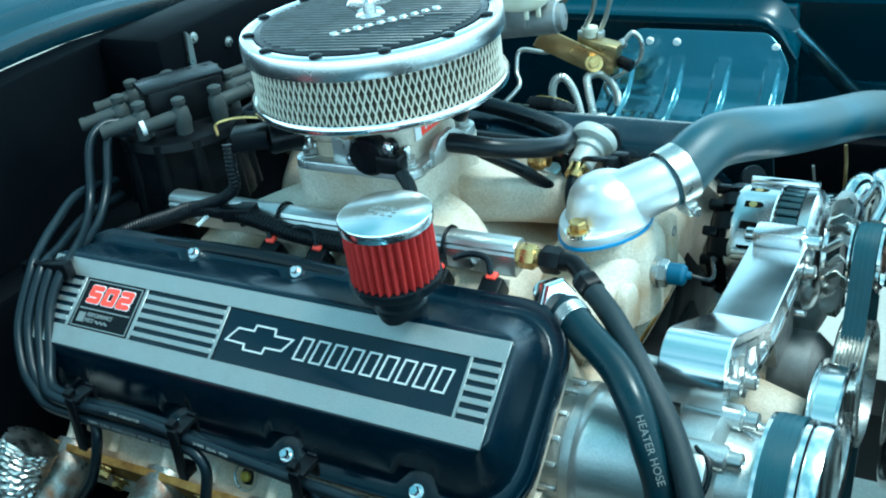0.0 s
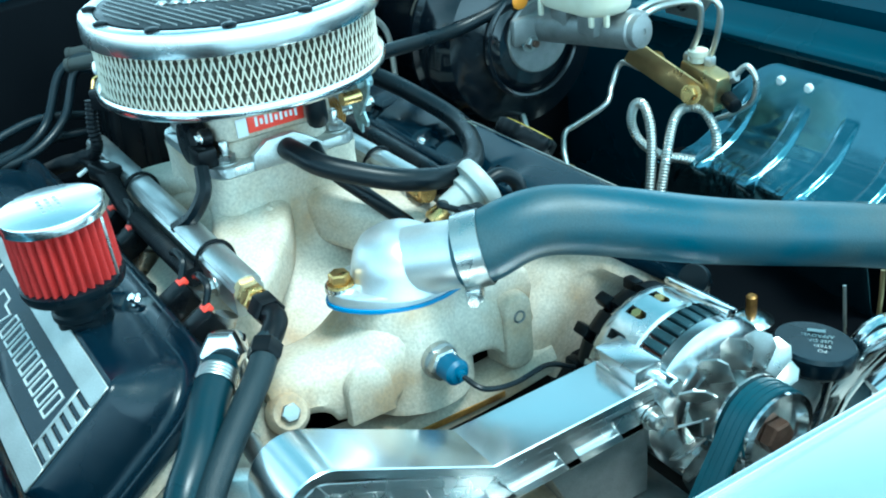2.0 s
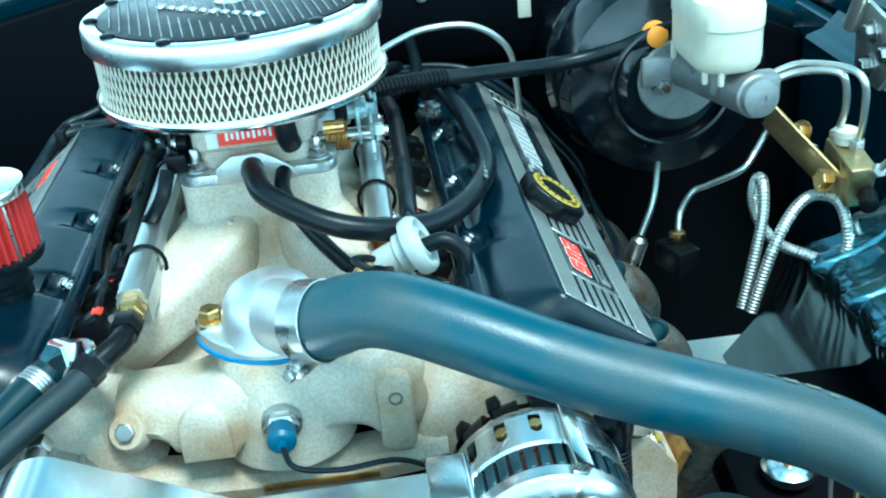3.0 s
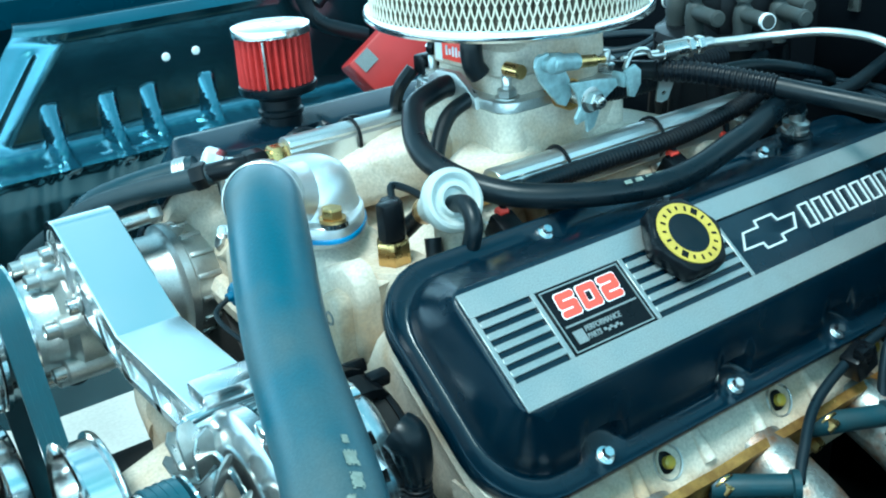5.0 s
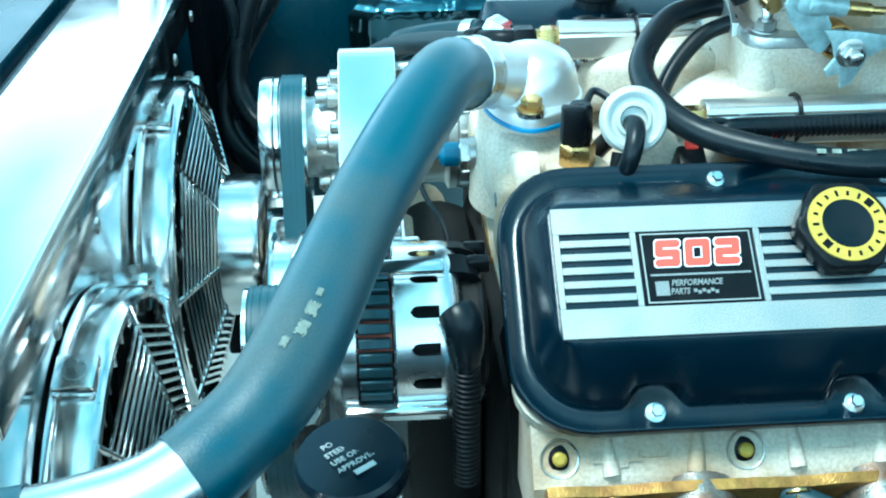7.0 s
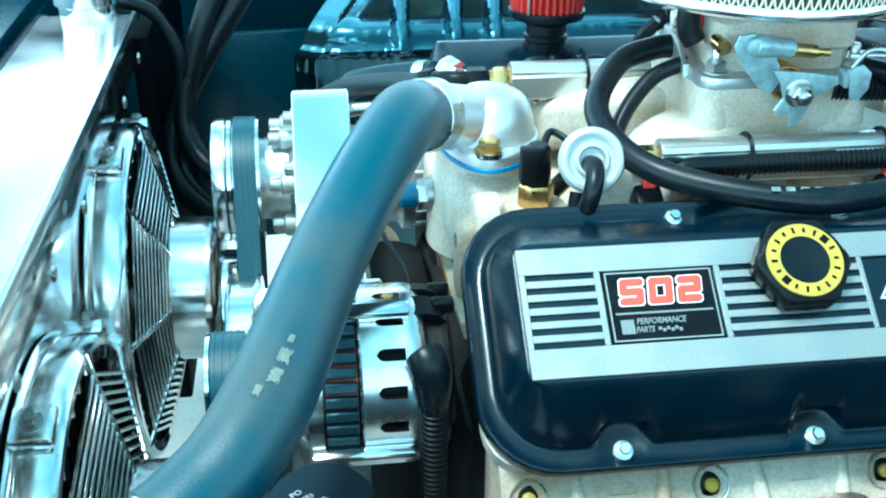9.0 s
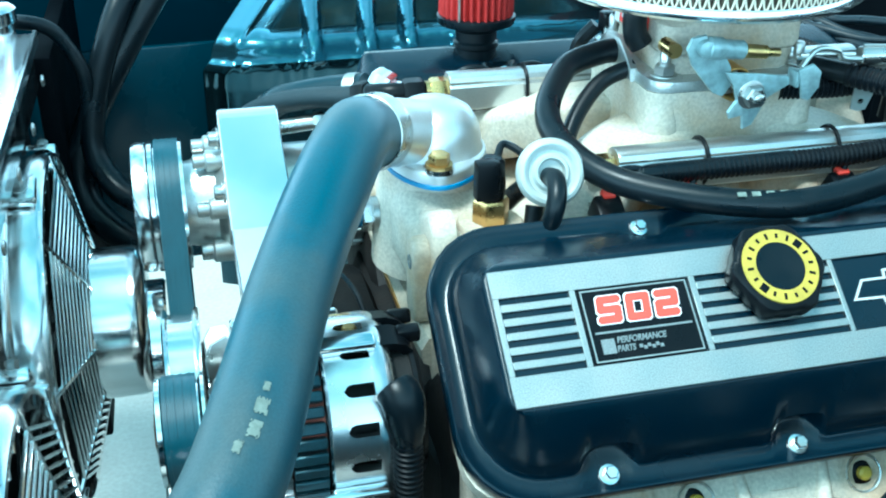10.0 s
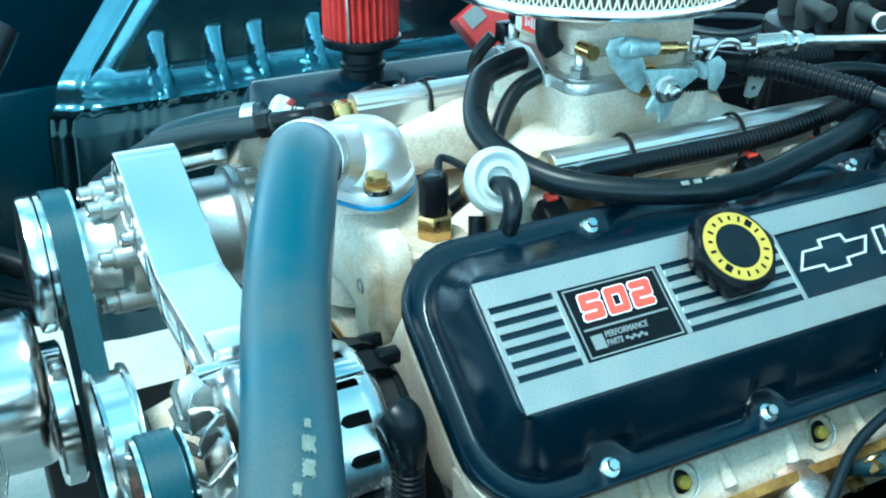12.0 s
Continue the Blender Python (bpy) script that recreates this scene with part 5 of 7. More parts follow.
def injector(x, side):
    y = 0.125 * side
    lean = Vector((0.0, 0.42 * side, 0.9)).normalized()
    foot = Vector((x, 0.137 * side, 0.842))
    root = thing("fuel_injector", "black fuel injector with an orange-clipped plug", "injector", "row of fuel injectors")
    bm = B()
    lathe(bm, [(0.010, 0), (0.010, 0.016), (0.0125, 0.018), (0.0125, 0.036), (0.009, 0.038), (0.009, 0.05)], foot, Vector((0, -0.45 * side, 0.9)), 18)
    part("body", bm, STEEL, root)
    bm = B()
    turn = Matrix.Rotation(radians(-28 * side), 3, "X")
    box(bm, (x + 0.002, y + 0.010 * side, 0.884), (0.021, 0.026, 0.022), turn, bevel=0.003)
    box(bm, (x + 0.002, y + 0.022 * side, 0.876), (0.026, 0.012, 0.014), turn, bevel=0.002)
    part("plug", bm, PLASTIC, root, "black plug")
    bm = B()
    box(bm, (x + 0.001, y + 0.004 * side, 0.8985), (0.010, 0.008, 0.006), turn, bevel=0.0015)
    part("clip", bm, RED_INK, root, "small orange-red clip")
    bm = B()
    line = smooth_line([(x - 0.014, y + 0.02 * side, 0.868), (x - 0.012, y + 0.03 * side, 0.865), (x + 0.014, y + 0.03 * side, 0.865), (x + 0.016, y + 0.02 * side, 0.868)], 6)
    sweep(bm, line, 0.0011, 6)
    part("wire_clip", bm, STEEL, root)
    bm = B()
    tube(bm, [(x, y + 0.004 * side, 0.900), (x - 0.006, y - 0.002 * side, 0.912), (x - 0.022, y - 0.002 * side, 0.914), (x - 0.04, y - 0.004 * side, 0.906)], 0.003, 8)
    part("wire", bm, RUBBER, root)


for side in (1, -1):
    for x in (0.165, 0.100, -0.025, -0.095) if side > 0 else (0.214, 0.160, 0.028, -0.028):
        injector(x, side)

for x in (0.187, 0.0):
    root = thing("rail_foot", "cast boss with a bright bolt beside the fuel rail", "boss", "fuel rail feet")
    bm = B()
    lathe(bm, [(0.016, 0), (0.0135, 0.02), (0.012, 0.032), (0.0105, 0.034), (0.0, 0.034)], (x, -0.138, 0.832), (0, -0.1, 1), 22)
    part("boss", bm, CAST, root)
    bm = B()
    bolt(bm, (x, -0.1414, 0.8658), (0, -0.1, 1), 0.0068, 0.006)
    part("bolt", bm, CHROME, root)

bm = B()
corrugated(bm, [(0.125, 0.124, 0.909), (0.06, 0.126, 0.910), (-0.03, 0.127, 0.911), (-0.10, 0.126, 0.918), (-0.17, 0.115, 0.925)], 0.0082)
single("wiring_loom", bm, LOOM, "black corrugated loom lying along the fuel rail", "loom")
bm = B()
tube(bm, [(0.15, 0.125, 0.902), (0.135, 0.124, 0.909), (0.10, 0.125, 0.910), (0.02, 0.126, 0.911)], lambda w: 0.0075, 10)
single("wiring_harness", bm, RUBBER, "black taped harness at the rail's front end", "wiring")
bm = B()
corrugated(bm, [(0.16, -0.118, 0.898), (0.08, -0.120, 0.900), (0.0, -0.122, 0.905), (-0.06, -0.120, 0.915), (-0.12, -0.121, 0.917), (-0.165, -0.124, 0.902), (-0.215, -0.132, 0.885), (-0.26, -0.15, 0.865)], 0.0088)
single("wiring_loom", bm, LOOM, "black corrugated loom along the passenger fuel rail", "loom")
bm = B()
tube(bm, [(0.13, -0.150, 0.884), (0.081, -0.155, 0.890), (0.024, -0.155, 0.893), (-0.043, -0.155, 0.894), (-0.14, -0.155, 0.891), (-0.213, -0.155, 0.884), (-0.25, -0.15, 0.87)], 0.0080, 14, 10)
single("harness_hose", bm, RUBBER, "smooth black hose lying beside the valve cover", "hose")
bm = B()
corrugated(bm, [(0.0, 0.062, 0.945), (-0.05, 0.068, 0.945), (-0.1, 0.07, 0.95), (-0.15, 0.075, 0.95)], 0.0105)
single("wiring_loom", bm, LOOM, "short black corrugated loom under the throttle levers", "loom")
bm = B()
corrugated(bm, [(-0.068, -0.115, 0.990), (-0.066, -0.120, 0.966), (-0.068, -0.120, 0.946), (-0.088, -0.122, 0.932), (-0.125, -0.124, 0.919)], 0.0060)
single("wiring_loom", bm, LOOM, "black loom dropping from the idle motor", "loom")
for pts, r in (([(-0.15, 0.11, 0.925), (-0.19, 0.08, 0.93), (-0.25, 0.05, 0.94)], 0.008), ([(-0.17, 0.13, 0.915), (-0.22, 0.16, 0.92), (-0.3, 0.16, 0.94)], 0.007), ([(-0.14, 0.10, 0.935), (-0.16, 0.13, 0.90), (-0.2, 0.12, 0.87)], 0.006), ([(-0.10, 0.09, 0.945), (-0.15, 0.12, 0.95), (-0.22, 0.14, 0.93), (-0.28, 0.1, 0.9)], 0.006)):
    bm = B()
    tube(bm, pts, r, 10)
    single("wiring_harness", bm, RUBBER, "black taped wiring behind the throttle body", "wiring", "wiring behind the engine")


# ---- passenger-side heater hose and braided fuel line ----
root = thing("heater_hose", "black heater hose with a steel elbow and faint print", "hose")
HEATER = [(0.292, -0.150, 0.893), (0.318, -0.170, 0.886), (0.351, -0.192, 0.875), (0.372, -0.212, 0.862), (0.388, -0.227, 0.838), (0.404, -0.242, 0.800), (0.41, -0.262, 0.74), (0.40, -0.29, 0.66)]
bm = B()
tube(bm, HEATER, 0.0138, 20, 10)
part("rubber", bm, HEATER_RUBBER, root)
bm = B()
hexnut(bm, (0.272, -0.136, 0.893), (0.55, -0.4, 0.25), 0.0165, 0.02)
rod(bm, (0.268, -0.132, 0.87), (0.270, -0.134, 0.90), 0.013, seg=18, bevel=0.002)
part("elbow", bm, CHROME, root, "bright steel elbow")
bm = B()
d = (Vector(HEATER[1]) - Vector(HEATER[0])).normalized()
for k in range(4):
    lathe(bm, [(0.0146, 0), (0.0150, 0.001), (0.0150, 0.002), (0.0146, 0.003)], Vector(HEATER[0]) + d * (0.006 + 0.003 * k), d, 22, False)
part("clamp", bm, STEEL, root, "ribbed steel clamp")
line = smooth_line(HEATER, 10)
for text, at, size in (("HEATER HOSE", 41, 0.0085),):
    q, e = line[at], (line[at + 2] - line[at - 2]).normalized()
    out = Vector((0.30, -0.72, 0.45))
    out = (out - e * out.dot(e)).normalized()
    m = frame_of(q + out * 0.0139, e, out.cross(e))
    lettering("print", text, size, m, PRINT, root, 0.0002, 0.0, 1.0)

root = thing("braided_fuel_line", "black braided fuel line with anodised swivel fitting", "fuel line")
BRAIDED = [(0.292, -0.112, 0.900), (0.315, -0.130, 0.893), (0.339, -0.153, 0.886), (0.377, -0.193, 0.868), (0.409, -0.224, 0.840), (0.434, -0.262, 0.800), (0.44, -0.30, 0.73), (0.42, -0.34, 0.65)]
bm = B()
tube(bm, BRAIDED, 0.0098, 16, 12)
part("braid", bm, BRAID, root)
bm = B()
hexnut(bm, (0.250, -0.098, 0.905), (1, 0, 0), 0.0125, 0.018)
tube(bm, [(0.266, -0.098, 0.905), (0.278, -0.099, 0.905), (0.288, -0.106, 0.903), (0.297, -0.116, 0.899)], 0.0088, 14)
hexnut(bm, (0.296, -0.115, 0.900), (0.7, -0.55, -0.25), 0.0125, 0.014)
part("swivel", bm, PLASTIC, root, "black anodised swivel")


# ---- accessory bracket ----
def bracket():
    root = thing("accessory_bracket", "machined billet bracket across the engine front", "bracket")
    x0, x1 = 0.376, 0.429
    top = [(-0.172, 0.838)] + [(-0.1425 + 0.0295 * math.cos(radians(180 - 11.5 * i)), 0.8545 + 0.0295 * math.sin(radians(180 - 11.5 * i))) for i in range(11)] + [(-0.019, 0.8265), (0.128, 0.8285)]
    bm = B()
    back = []
    n = len(top)
    for i, (y, z) in enumerate(top):
        ya, za = top[max(0, i - 1)]
        yb, zb = top[min(n - 1, i + 1)]
        t = Vector((yb - ya, zb - za)).normalized()
        back.append((y + t.y * 0.008, z - t.x * 0.008))
    rings = []
    for x in (x0, x0 + 0.001, x1 - 0.001, x1):
        k = 0.0008 if x in (x0, x1) else 0
        rings.append([(x, y, z - k) for y, z in top] + [(x, y, z + k) for y, z in back[::-1]])
    ring_loft(bm, rings)
    part("strap", bm, BILLET, root, "bright machined strap", angle=20)
    # front and rear plates: a thin floor with raised borders and ribs round the pockets
    floor = [(-0.168, 0.838), (-0.168, 0.866), (-0.146, 0.876), (-0.138, 0.874), (-0.019, 0.819), (0.126, 0.821), (0.126, 0.792), (-0.012, 0.788), (-0.085, 0.802), (-0.112, 0.815)]
    ribs = (
        [(-0.168, 0.836), (-0.168, 0.866), (-0.146, 0.876), (-0.158, 0.860), (-0.158, 0.836)],
        [(-0.146, 0.876), (-0.138, 0.874), (-0.019, 0.819), (-0.022, 0.811), (-0.140, 0.865)],
        [(-0.019, 0.819), (0.126, 0.821), (0.126, 0.813), (-0.021, 0.811)],
        [(0.126, 0.800), (0.126, 0.792), (-0.012, 0.788), (-0.085, 0.802), (-0.112, 0.815), (-0.112, 0.824), (-0.084, 0.811), (-0.010, 0.796)],
        [(-0.140, 0.866), (-0.132, 0.862), (-0.126, 0.825), (-0.134, 0.825)],
        [(-0.108, 0.852), (-0.098, 0.847), (-0.090, 0.806), (-0.100, 0.800)],
        [(-0.074, 0.836), (-0.060, 0.829), (-0.046, 0.797), (-0.060, 0.799)],
        [(-0.034, 0.818), (-0.018, 0.812), (0.0, 0.790), (-0.020, 0.790)],
        [(0.030, 0.815), (0.044, 0.815), (0.058, 0.790), (0.044, 0.790)],
        [(0.084, 0.816), (0.126, 0.816), (0.126, 0.792), (0.094, 0.792)],
    )
    for x, way in ((x1 - 0.008, 1), (x0 + 0.002, 1)):
        face = frame_of((x, 0, 0), (0, 1, 0), (0, 0, 1))
        bm = B()
        plate(bm, floor, face, 0.003)
        web = part("web", bm, SATIN, root, "bright machined web with pockets", smooth=False)
        for shape in ribs:
            bm = B()
            plate(bm, shape, face @ Matrix.Translation((0, 0, 0.0028)), 0.0045, 0.001)
            part("rib", bm, SATIN, web, smooth=False)
    bm = B()
    box(bm, ((x0 + x1) / 2, 0.122, 0.836), (x1 - x0 - 0.006, 0.026, 0.016), bevel=0.002)
    part("end_block", bm, BILLET, root)
    bm = B()
    plate(bm, [(0.062, 0.72), (0.128, 0.72), (0.128, 0.812), (0.02, 0.812)], frame_of((x0 + 0.012, 0, 0), (0, 1, 0), (0, 0, 1)), 0.03, 0.001)
    part("gusset", bm, GREY_CAST, root, smooth=False)
    for y, z in ((-0.157, 0.852), (-0.105, 0.822), (0.122, 0.80)):
        bm = B()
        lathe(bm, [(0.010, 0), (0.010, 0.002), (0.007, 0.0022), (0.007, 0.009), (0.0055, 0.010), (0.005, 0.006), (0, 0.006)], (x1, y, z), (1, 0, 0), 12, False)
        part("cap_screw", bm, STEEL, root)
    bm = B()
    rod(bm, (x0 - 0.01, 0.135, 0.826), (x1 + 0.012, 0.135, 0.826), 0.008, seg=18, bevel=0.0015)
    part("pivot", bm, POLISHED, root)
    bm = B()
    rod(bm, (0.335, -0.155, 0.862), (x0, -0.157, 0.858), 0.007, seg=14, bevel=0.001)
    hexnut(bm, (0.33, -0.155, 0.862), (1, 0, 0), 0.009, 0.012)
    part("spacer", bm, STEEL, root)


bracket()


# ---- alternator ----
def alternator():
    c = Vector((0, 0.188, 0.787))
    root = thing("alternator", "polished alternator with cooling slots, fan and pulley", "alternator")
    R = 0.0645
    # rear shell with slots cut through its rounded shoulder: posts between the slots
    bm = B()
    lathe(bm, [(0.030, 0.323), (0.050, 0.324), (0.0525, 0.327), (0.0525, 0.330)], Vector((0, c.y, c.z)), (1, 0, 0), 40)
    part("rear_disc", bm, PLASTIC, root, "black plastic rear disc")
    bm = B()
    lathe(bm, [(R, 0.377), (R, 0.387), (R - 0.002, 0.389), (R - 0.012, 0.389), (R - 0.007, 0.377), (R, 0.377)], c, (1, 0, 0), 80)
    shell = part("rear_shell", bm, SATIN, root, "polished aluminium shell")
    bm = B()
    lathe(bm, [(R - 0.012, 0.343), (R - 0.006, 0.343), (R - 0.0025, 0.3455), (R - 0.0005, 0.350), (R, 0.3552), (R, 0.3575), (R - 0.007, 0.3575)], c, (1, 0, 0), 80)
    part("rear_rim", bm, SATIN, shell)
    # posts between round-ended slots
    slots = 16
    for k in range(slots):
        w = 2 * math.pi * (k + 0.5) / slots
        bm = B()
        rings = []
        for i in range(9):
            x = 0.357 + 0.0203 * i / 8
            f = max(0.0, (x - 0.3705) / 0.0068)
            half = min(0.1970, 0.130 + 0.0670 * (1 - math.sqrt(max(0.0, 1 - f * f))))
            ring = [(x, c.y + r * math.cos(w + half * s), c.z + r * math.sin(w + half * s)) for r, way in ((R - 0.0002, (-1, -0.5, 0, 0.5, 1)), (R - 0.007, (1, 0.5, 0, -0.5, -1))) for s in way]
            rings.append(ring)
        ring_loft(bm, rings)
        part("slot_post", bm, SATIN, shell)
    for k in range(6):
        w = radians(80 + 26 * k)
        bm = B()
        prof = [(0.354, R - 0.0005), (0.340, R - 0.001), (0.332, R - 0.004), (0.327, R - 0.010), (0.326, R - 0.018), (0.331, R - 0.018), (0.336, R - 0.010), (0.345, R - 0.007), (0.354, R - 0.007)]
        rings = []
        for s in (-1, 1):
            rings.append([(x, c.y + r * math.cos(w + s * 0.150), c.z + r * math.sin(w + s * 0.150)) for x, r in prof])
        ring_loft(bm, rings)
        part("cage_post", bm, PLASTIC, root)
    bm = B()
    lathe(bm, [(R - 0.014, 0.330), (R - 0.014, 0.388)], c, (1, 0, 0), 40, True)
    part("stator_core", bm, BLOCK, root)
    for k in range(40):
        w = 2 * math.pi * k / 40
        bm = B()
        m = Matrix.Translation(c) @ Matrix.Rotation(w, 4, "X") @ Matrix.Translation((0.4015, 0, R - 0.004))
        box(bm, (0, 0, 0), (0.022, 0.0072, 0.008), bevel=0.001, seg=1)
        bmesh.ops.transform(bm, matrix=m, verts=bm.verts)
        part("lamination", bm, LAMINATION, root)
    for k in (4, 5):
        w = 2 * math.pi * k / slots
        bm = B()
        hexnut(bm, c + Vector((0.366, (R - 0.010) * math.cos(w), (R - 0.010) * math.sin(w))), (0, math.cos(w), math.sin(w)), 0.0052, 0.010)
        part("stud", bm, BRASS, root, "brass terminal stud")
    bm = B()
    lathe(bm, [(R - 0.006, 0.39), (R - 0.006, 0.4135)], c, (1, 0, 0), 48, True)
    part("winding", bm, COPPER, root, "copper-red winding edge")
    bm = B()
    lathe(bm, [(R - 0.004, 0.413), (R, 0.414), (R, 0.424), (R - 0.006, 0.430), (R - 0.020, 0.434), (0.02, 0.436)], c, (1, 0, 0), 64)
    part("front_shell", bm, SATIN, root, "polished front shell")
    for k in range(4):
        w = 2 * math.pi * k / 4 + 1.25
        bm = B()
        box(bm, c + Vector((0.388, (R + 0.004) * math.cos(w), (R + 0.004) * math.sin(w))), (0.07, 0.012, 0.009), Matrix.Rotation(w - math.pi / 2, 3, "X"), bevel=0.002)
        part("lug", bm, POLISHED, root)
    for k in range(14):
        w = 2 * math.pi * k / 14
        bm = B()
        m = Matrix.Translation(c) @ Matrix.Rotation(w, 4, "X") @ Matrix.Translation((0.449, 0, 0.050)) @ Matrix.Rotation(radians(38), 4, "Z")
        plate(bm, [(-0.011, -0.012), (0.011, -0.012), (0.012, 0.008), (0.006, 0.0155), (-0.006, 0.0155), (-0.012, 0.008)], Matrix.Rotation(radians(90), 4, "X"), 0.0018, 0.0004)
        bmesh.ops.transform(bm, matrix=m, verts=bm.verts)
        part("fan_blade", bm, STEEL, root)
    bm = B()
    lathe(bm, [(0.044, 0.438), (0.046, 0.440), (0.046, 0.443), (0.02, 0.444)], c, (1, 0, 0), 40)
    part("fan_disc", bm, POLISHED, root)
    bm = B()
    lathe(bm, [(0.037, 0.462), (0.037, 0.464), (0.032, 0.466), (0.032, 0.488), (0.036, 0.490), (0.036, 0.493), (0.030, 0.494), (0.026, 0.486), (0.0, 0.486)], c, (1, 0, 0), 48)
    pul = part("pulley", bm, POLISHED, root, "bright pulley")
    bm = B()
    hexnut(bm, c + Vector((0.486, 0, 0)), (1, 0, 0), 0.014, 0.010)
    part("nut", bm, RUST_DARK, pul, "rusty pulley nut")
    for k in range(5):
        w = radians(84 + 30 * k)
        bm = B()
        box(bm, c + Vector((0.328, 0.058 * math.cos(w), 0.058 * math.sin(w))), (0.016, 0.010, 0.010), Matrix.Rotation(w, 3, "X"), bevel=0.002)
        part("rear_tooth", bm, PLASTIC, root)
    bm = B()
    tube(bm, [(0.347, 0.243, 0.838), (0.344, 0.249, 0.834), (0.342, 0.2515, 0.824), (0.341, 0.253, 0.812), (0.341, 0.253, 0.800)], lambda w: 0.0112 + 0.0032 * math.sin(math.pi * min(1, 0.2 + 0.9 * w)) - 0.002 * w, 20, 10)
    boot_ = part("terminal_boot", bm, RUBBER, root, "black rubber terminal boot")
    bm = B()
    corrugated(bm, [(0.341, 0.253, 0.803), (0.341, 0.254, 0.77), (0.341, 0.254, 0.74), (0.340, 0.252, 0.70)], 0.0098, 0.0042, 14)
    part("cable_sleeve", bm, LOOM, boot_, "ribbed black cable sleeve")


alternator()


# ---- compressor and its polished pulley ----
def compressor():
    c = Vector((0, -0.183, 0.778))
    root = thing("compressor", "cast aluminium compressor with polished clutch cover", "compressor")
    bm = B()
    lathe(bm, [(0.040, 0.276), (0.050, 0.279), (0.055, 0.286), (0.055, 0.314), (0.058, 0.316), (0.058, 0.324), (0.052, 0.327), (0.0505, 0.33), (0.0505, 0.396), (0.055, 0.398), (0.057, 0.404), (0.057, 0.428), (0.046, 0.436), (0.040, 0.466)], c, (1, 0, 0), 48)
    part("body", bm, CAST_CLEAN, root)
    for k in range(7):
        w = 2 * math.pi * k / 7 + 0.3
        bm = B()
        q = c + Vector((0, 0.054 * math.cos(w), 0.054 * math.sin(w)))
        rod(bm, q + Vector((0.395, 0, 0)), q + Vector((0.444, 0, 0)), 0.0105, seg=14, bevel=0.002)
        lug = part("lug", bm, CAST_CLEAN, root)
        bm = B()
        lathe(bm, [(0.0072, 0), (0.0072, 0.010), (0.0055, 0.011), (0.004, 0.006), (0, 0.006)], q + Vector((0.444, 0, 0)), (1, 0, 0), 12, False)
        part("bolt", bm, STEEL, lug)
    bm = B()
    lathe(bm, [(0.05, 0.463), (0.063, 0.464), (0.063, 0.467), (0.059, 0.468), (0.059, 0.490), (0.063, 0.491), (0.063, 0.495), (0.057, 0.496)], c, (1, 0, 0), 64)
    pul = part("pulley", bm, POLISHED, root, "polished pulley")
    bm = B()
    lathe(bm, [(0.061, 0.4965), (0.0625, 0.498), (0.0625, 0.505), (0.061, 0.5095), (0.052, 0.5115), (0.0, 0.513)], c, (1, 0, 0), 64)
    part("clutch_cover", bm, CHROME, pul, "mirror-polished clutch cover")
    # ribbed rear housing, seam ring and casting webs
    for k in range(16):
        w = 2 * math.pi * k / 16
        bm = B()
        box(bm, c + Vector((0.300, 0.0555 * math.cos(w), 0.0555 * math.sin(w))), (0.026, 0.005, 0.004), Matrix.Rotation(w - math.pi / 2, 3, "X"), bevel=0.0015)
        part("rib", bm, CAST_CLEAN, root)
    bm = B()
    box(bm, c + Vector((0.418, -0.040, 0.036)), (0.030, 0.030, 0.030), Matrix.Rotation(radians(40), 3, "X"), bevel=0.005)
    part("clutch_lead_box", bm, CAST_CLEAN, root)
    bm = B()
    tube(bm, [c + Vector((0.42, -0.03, 0.055)), c + Vector((0.435, -0.045, 0.05)), c + Vector((0.43, -0.062, 0.03)), c + Vector((0.40, -0.066, 0.0))], 0.0022, 8)
    part("clutch_lead", bm, RUBBER, root, "thin black clutch wire")


compressor()


# ---- pulleys and belt ----
root = thing("water_pump_pulley", "polished flanged pulley bolted to the water pump", "pulley")
bm = B()
lathe(bm, [(0.02, 0.462), (0.0725, 0.463), (0.0735, 0.465), (0.0735, 0.4675), (0.0690, 0.469), (0.0690, 0.4885), (0.0735, 0.490), (0.0740, 0.492), (0.0700, 0.4935), (0.0640, 0.491), (0.0630, 0.474), (0.0, 0.474)], (0, 0.010, 0.690), (1, 0, 0), 72)
part("drum", bm, POLISHED, root)
for k in range(4):
    w = math.pi / 2 * k + 0.4
    bm = B()
    lathe(bm, [(0.0085, 0), (0.0085, 0.011), (0.006, 0.012), (0.005, 0.007), (0, 0.007)], (0.474, 0.010 + 0.022 * math.cos(w), 0.690 + 0.022 * math.sin(w)), (1, 0, 0), 12, False)
    part("cap_screw", bm, STEEL, root)
root = thing("water_pump", "cast aluminium water pump behind its pulley", "water pump")
bm = B()
lathe(bm, [(0.045, 0.35), (0.05, 0.37), (0.042, 0.41), (0.03, 0.455)], (0, 0.010, 0.690), (1, 0, 0), 32)
part("snout", bm, CAST, root)
bm = B()
box(bm, (0.38, 0.0, 0.70), (0.05, 0.16, 0.10), bevel=0.02)
part("housing", bm, CAST, root)
for s in (1, -1):
    bm = B()
    tube(bm, [(0.385, 0.05 * s, 0.71), (0.375, 0.10 * s, 0.725), (0.345, 0.13 * s, 0.72)], 0.024, 14)
    part("leg", bm, CAST, root)

bm = B()
lathe(bm, [(0.01, 0.494), (0.067, 0.4945), (0.070, 0.497), (0.070, 0.512), (0.067, 0.5148), (0.015, 0.5155)], (0, -0.185, 0.618), (1, 0, 0), 64)
single("idler_pulley", bm, POLISHED, "smooth polished idler pulley below the compressor", "pulley")

root = thing("steering_pump", "power steering pump with ribbed pulley and black cap", "steering pump")
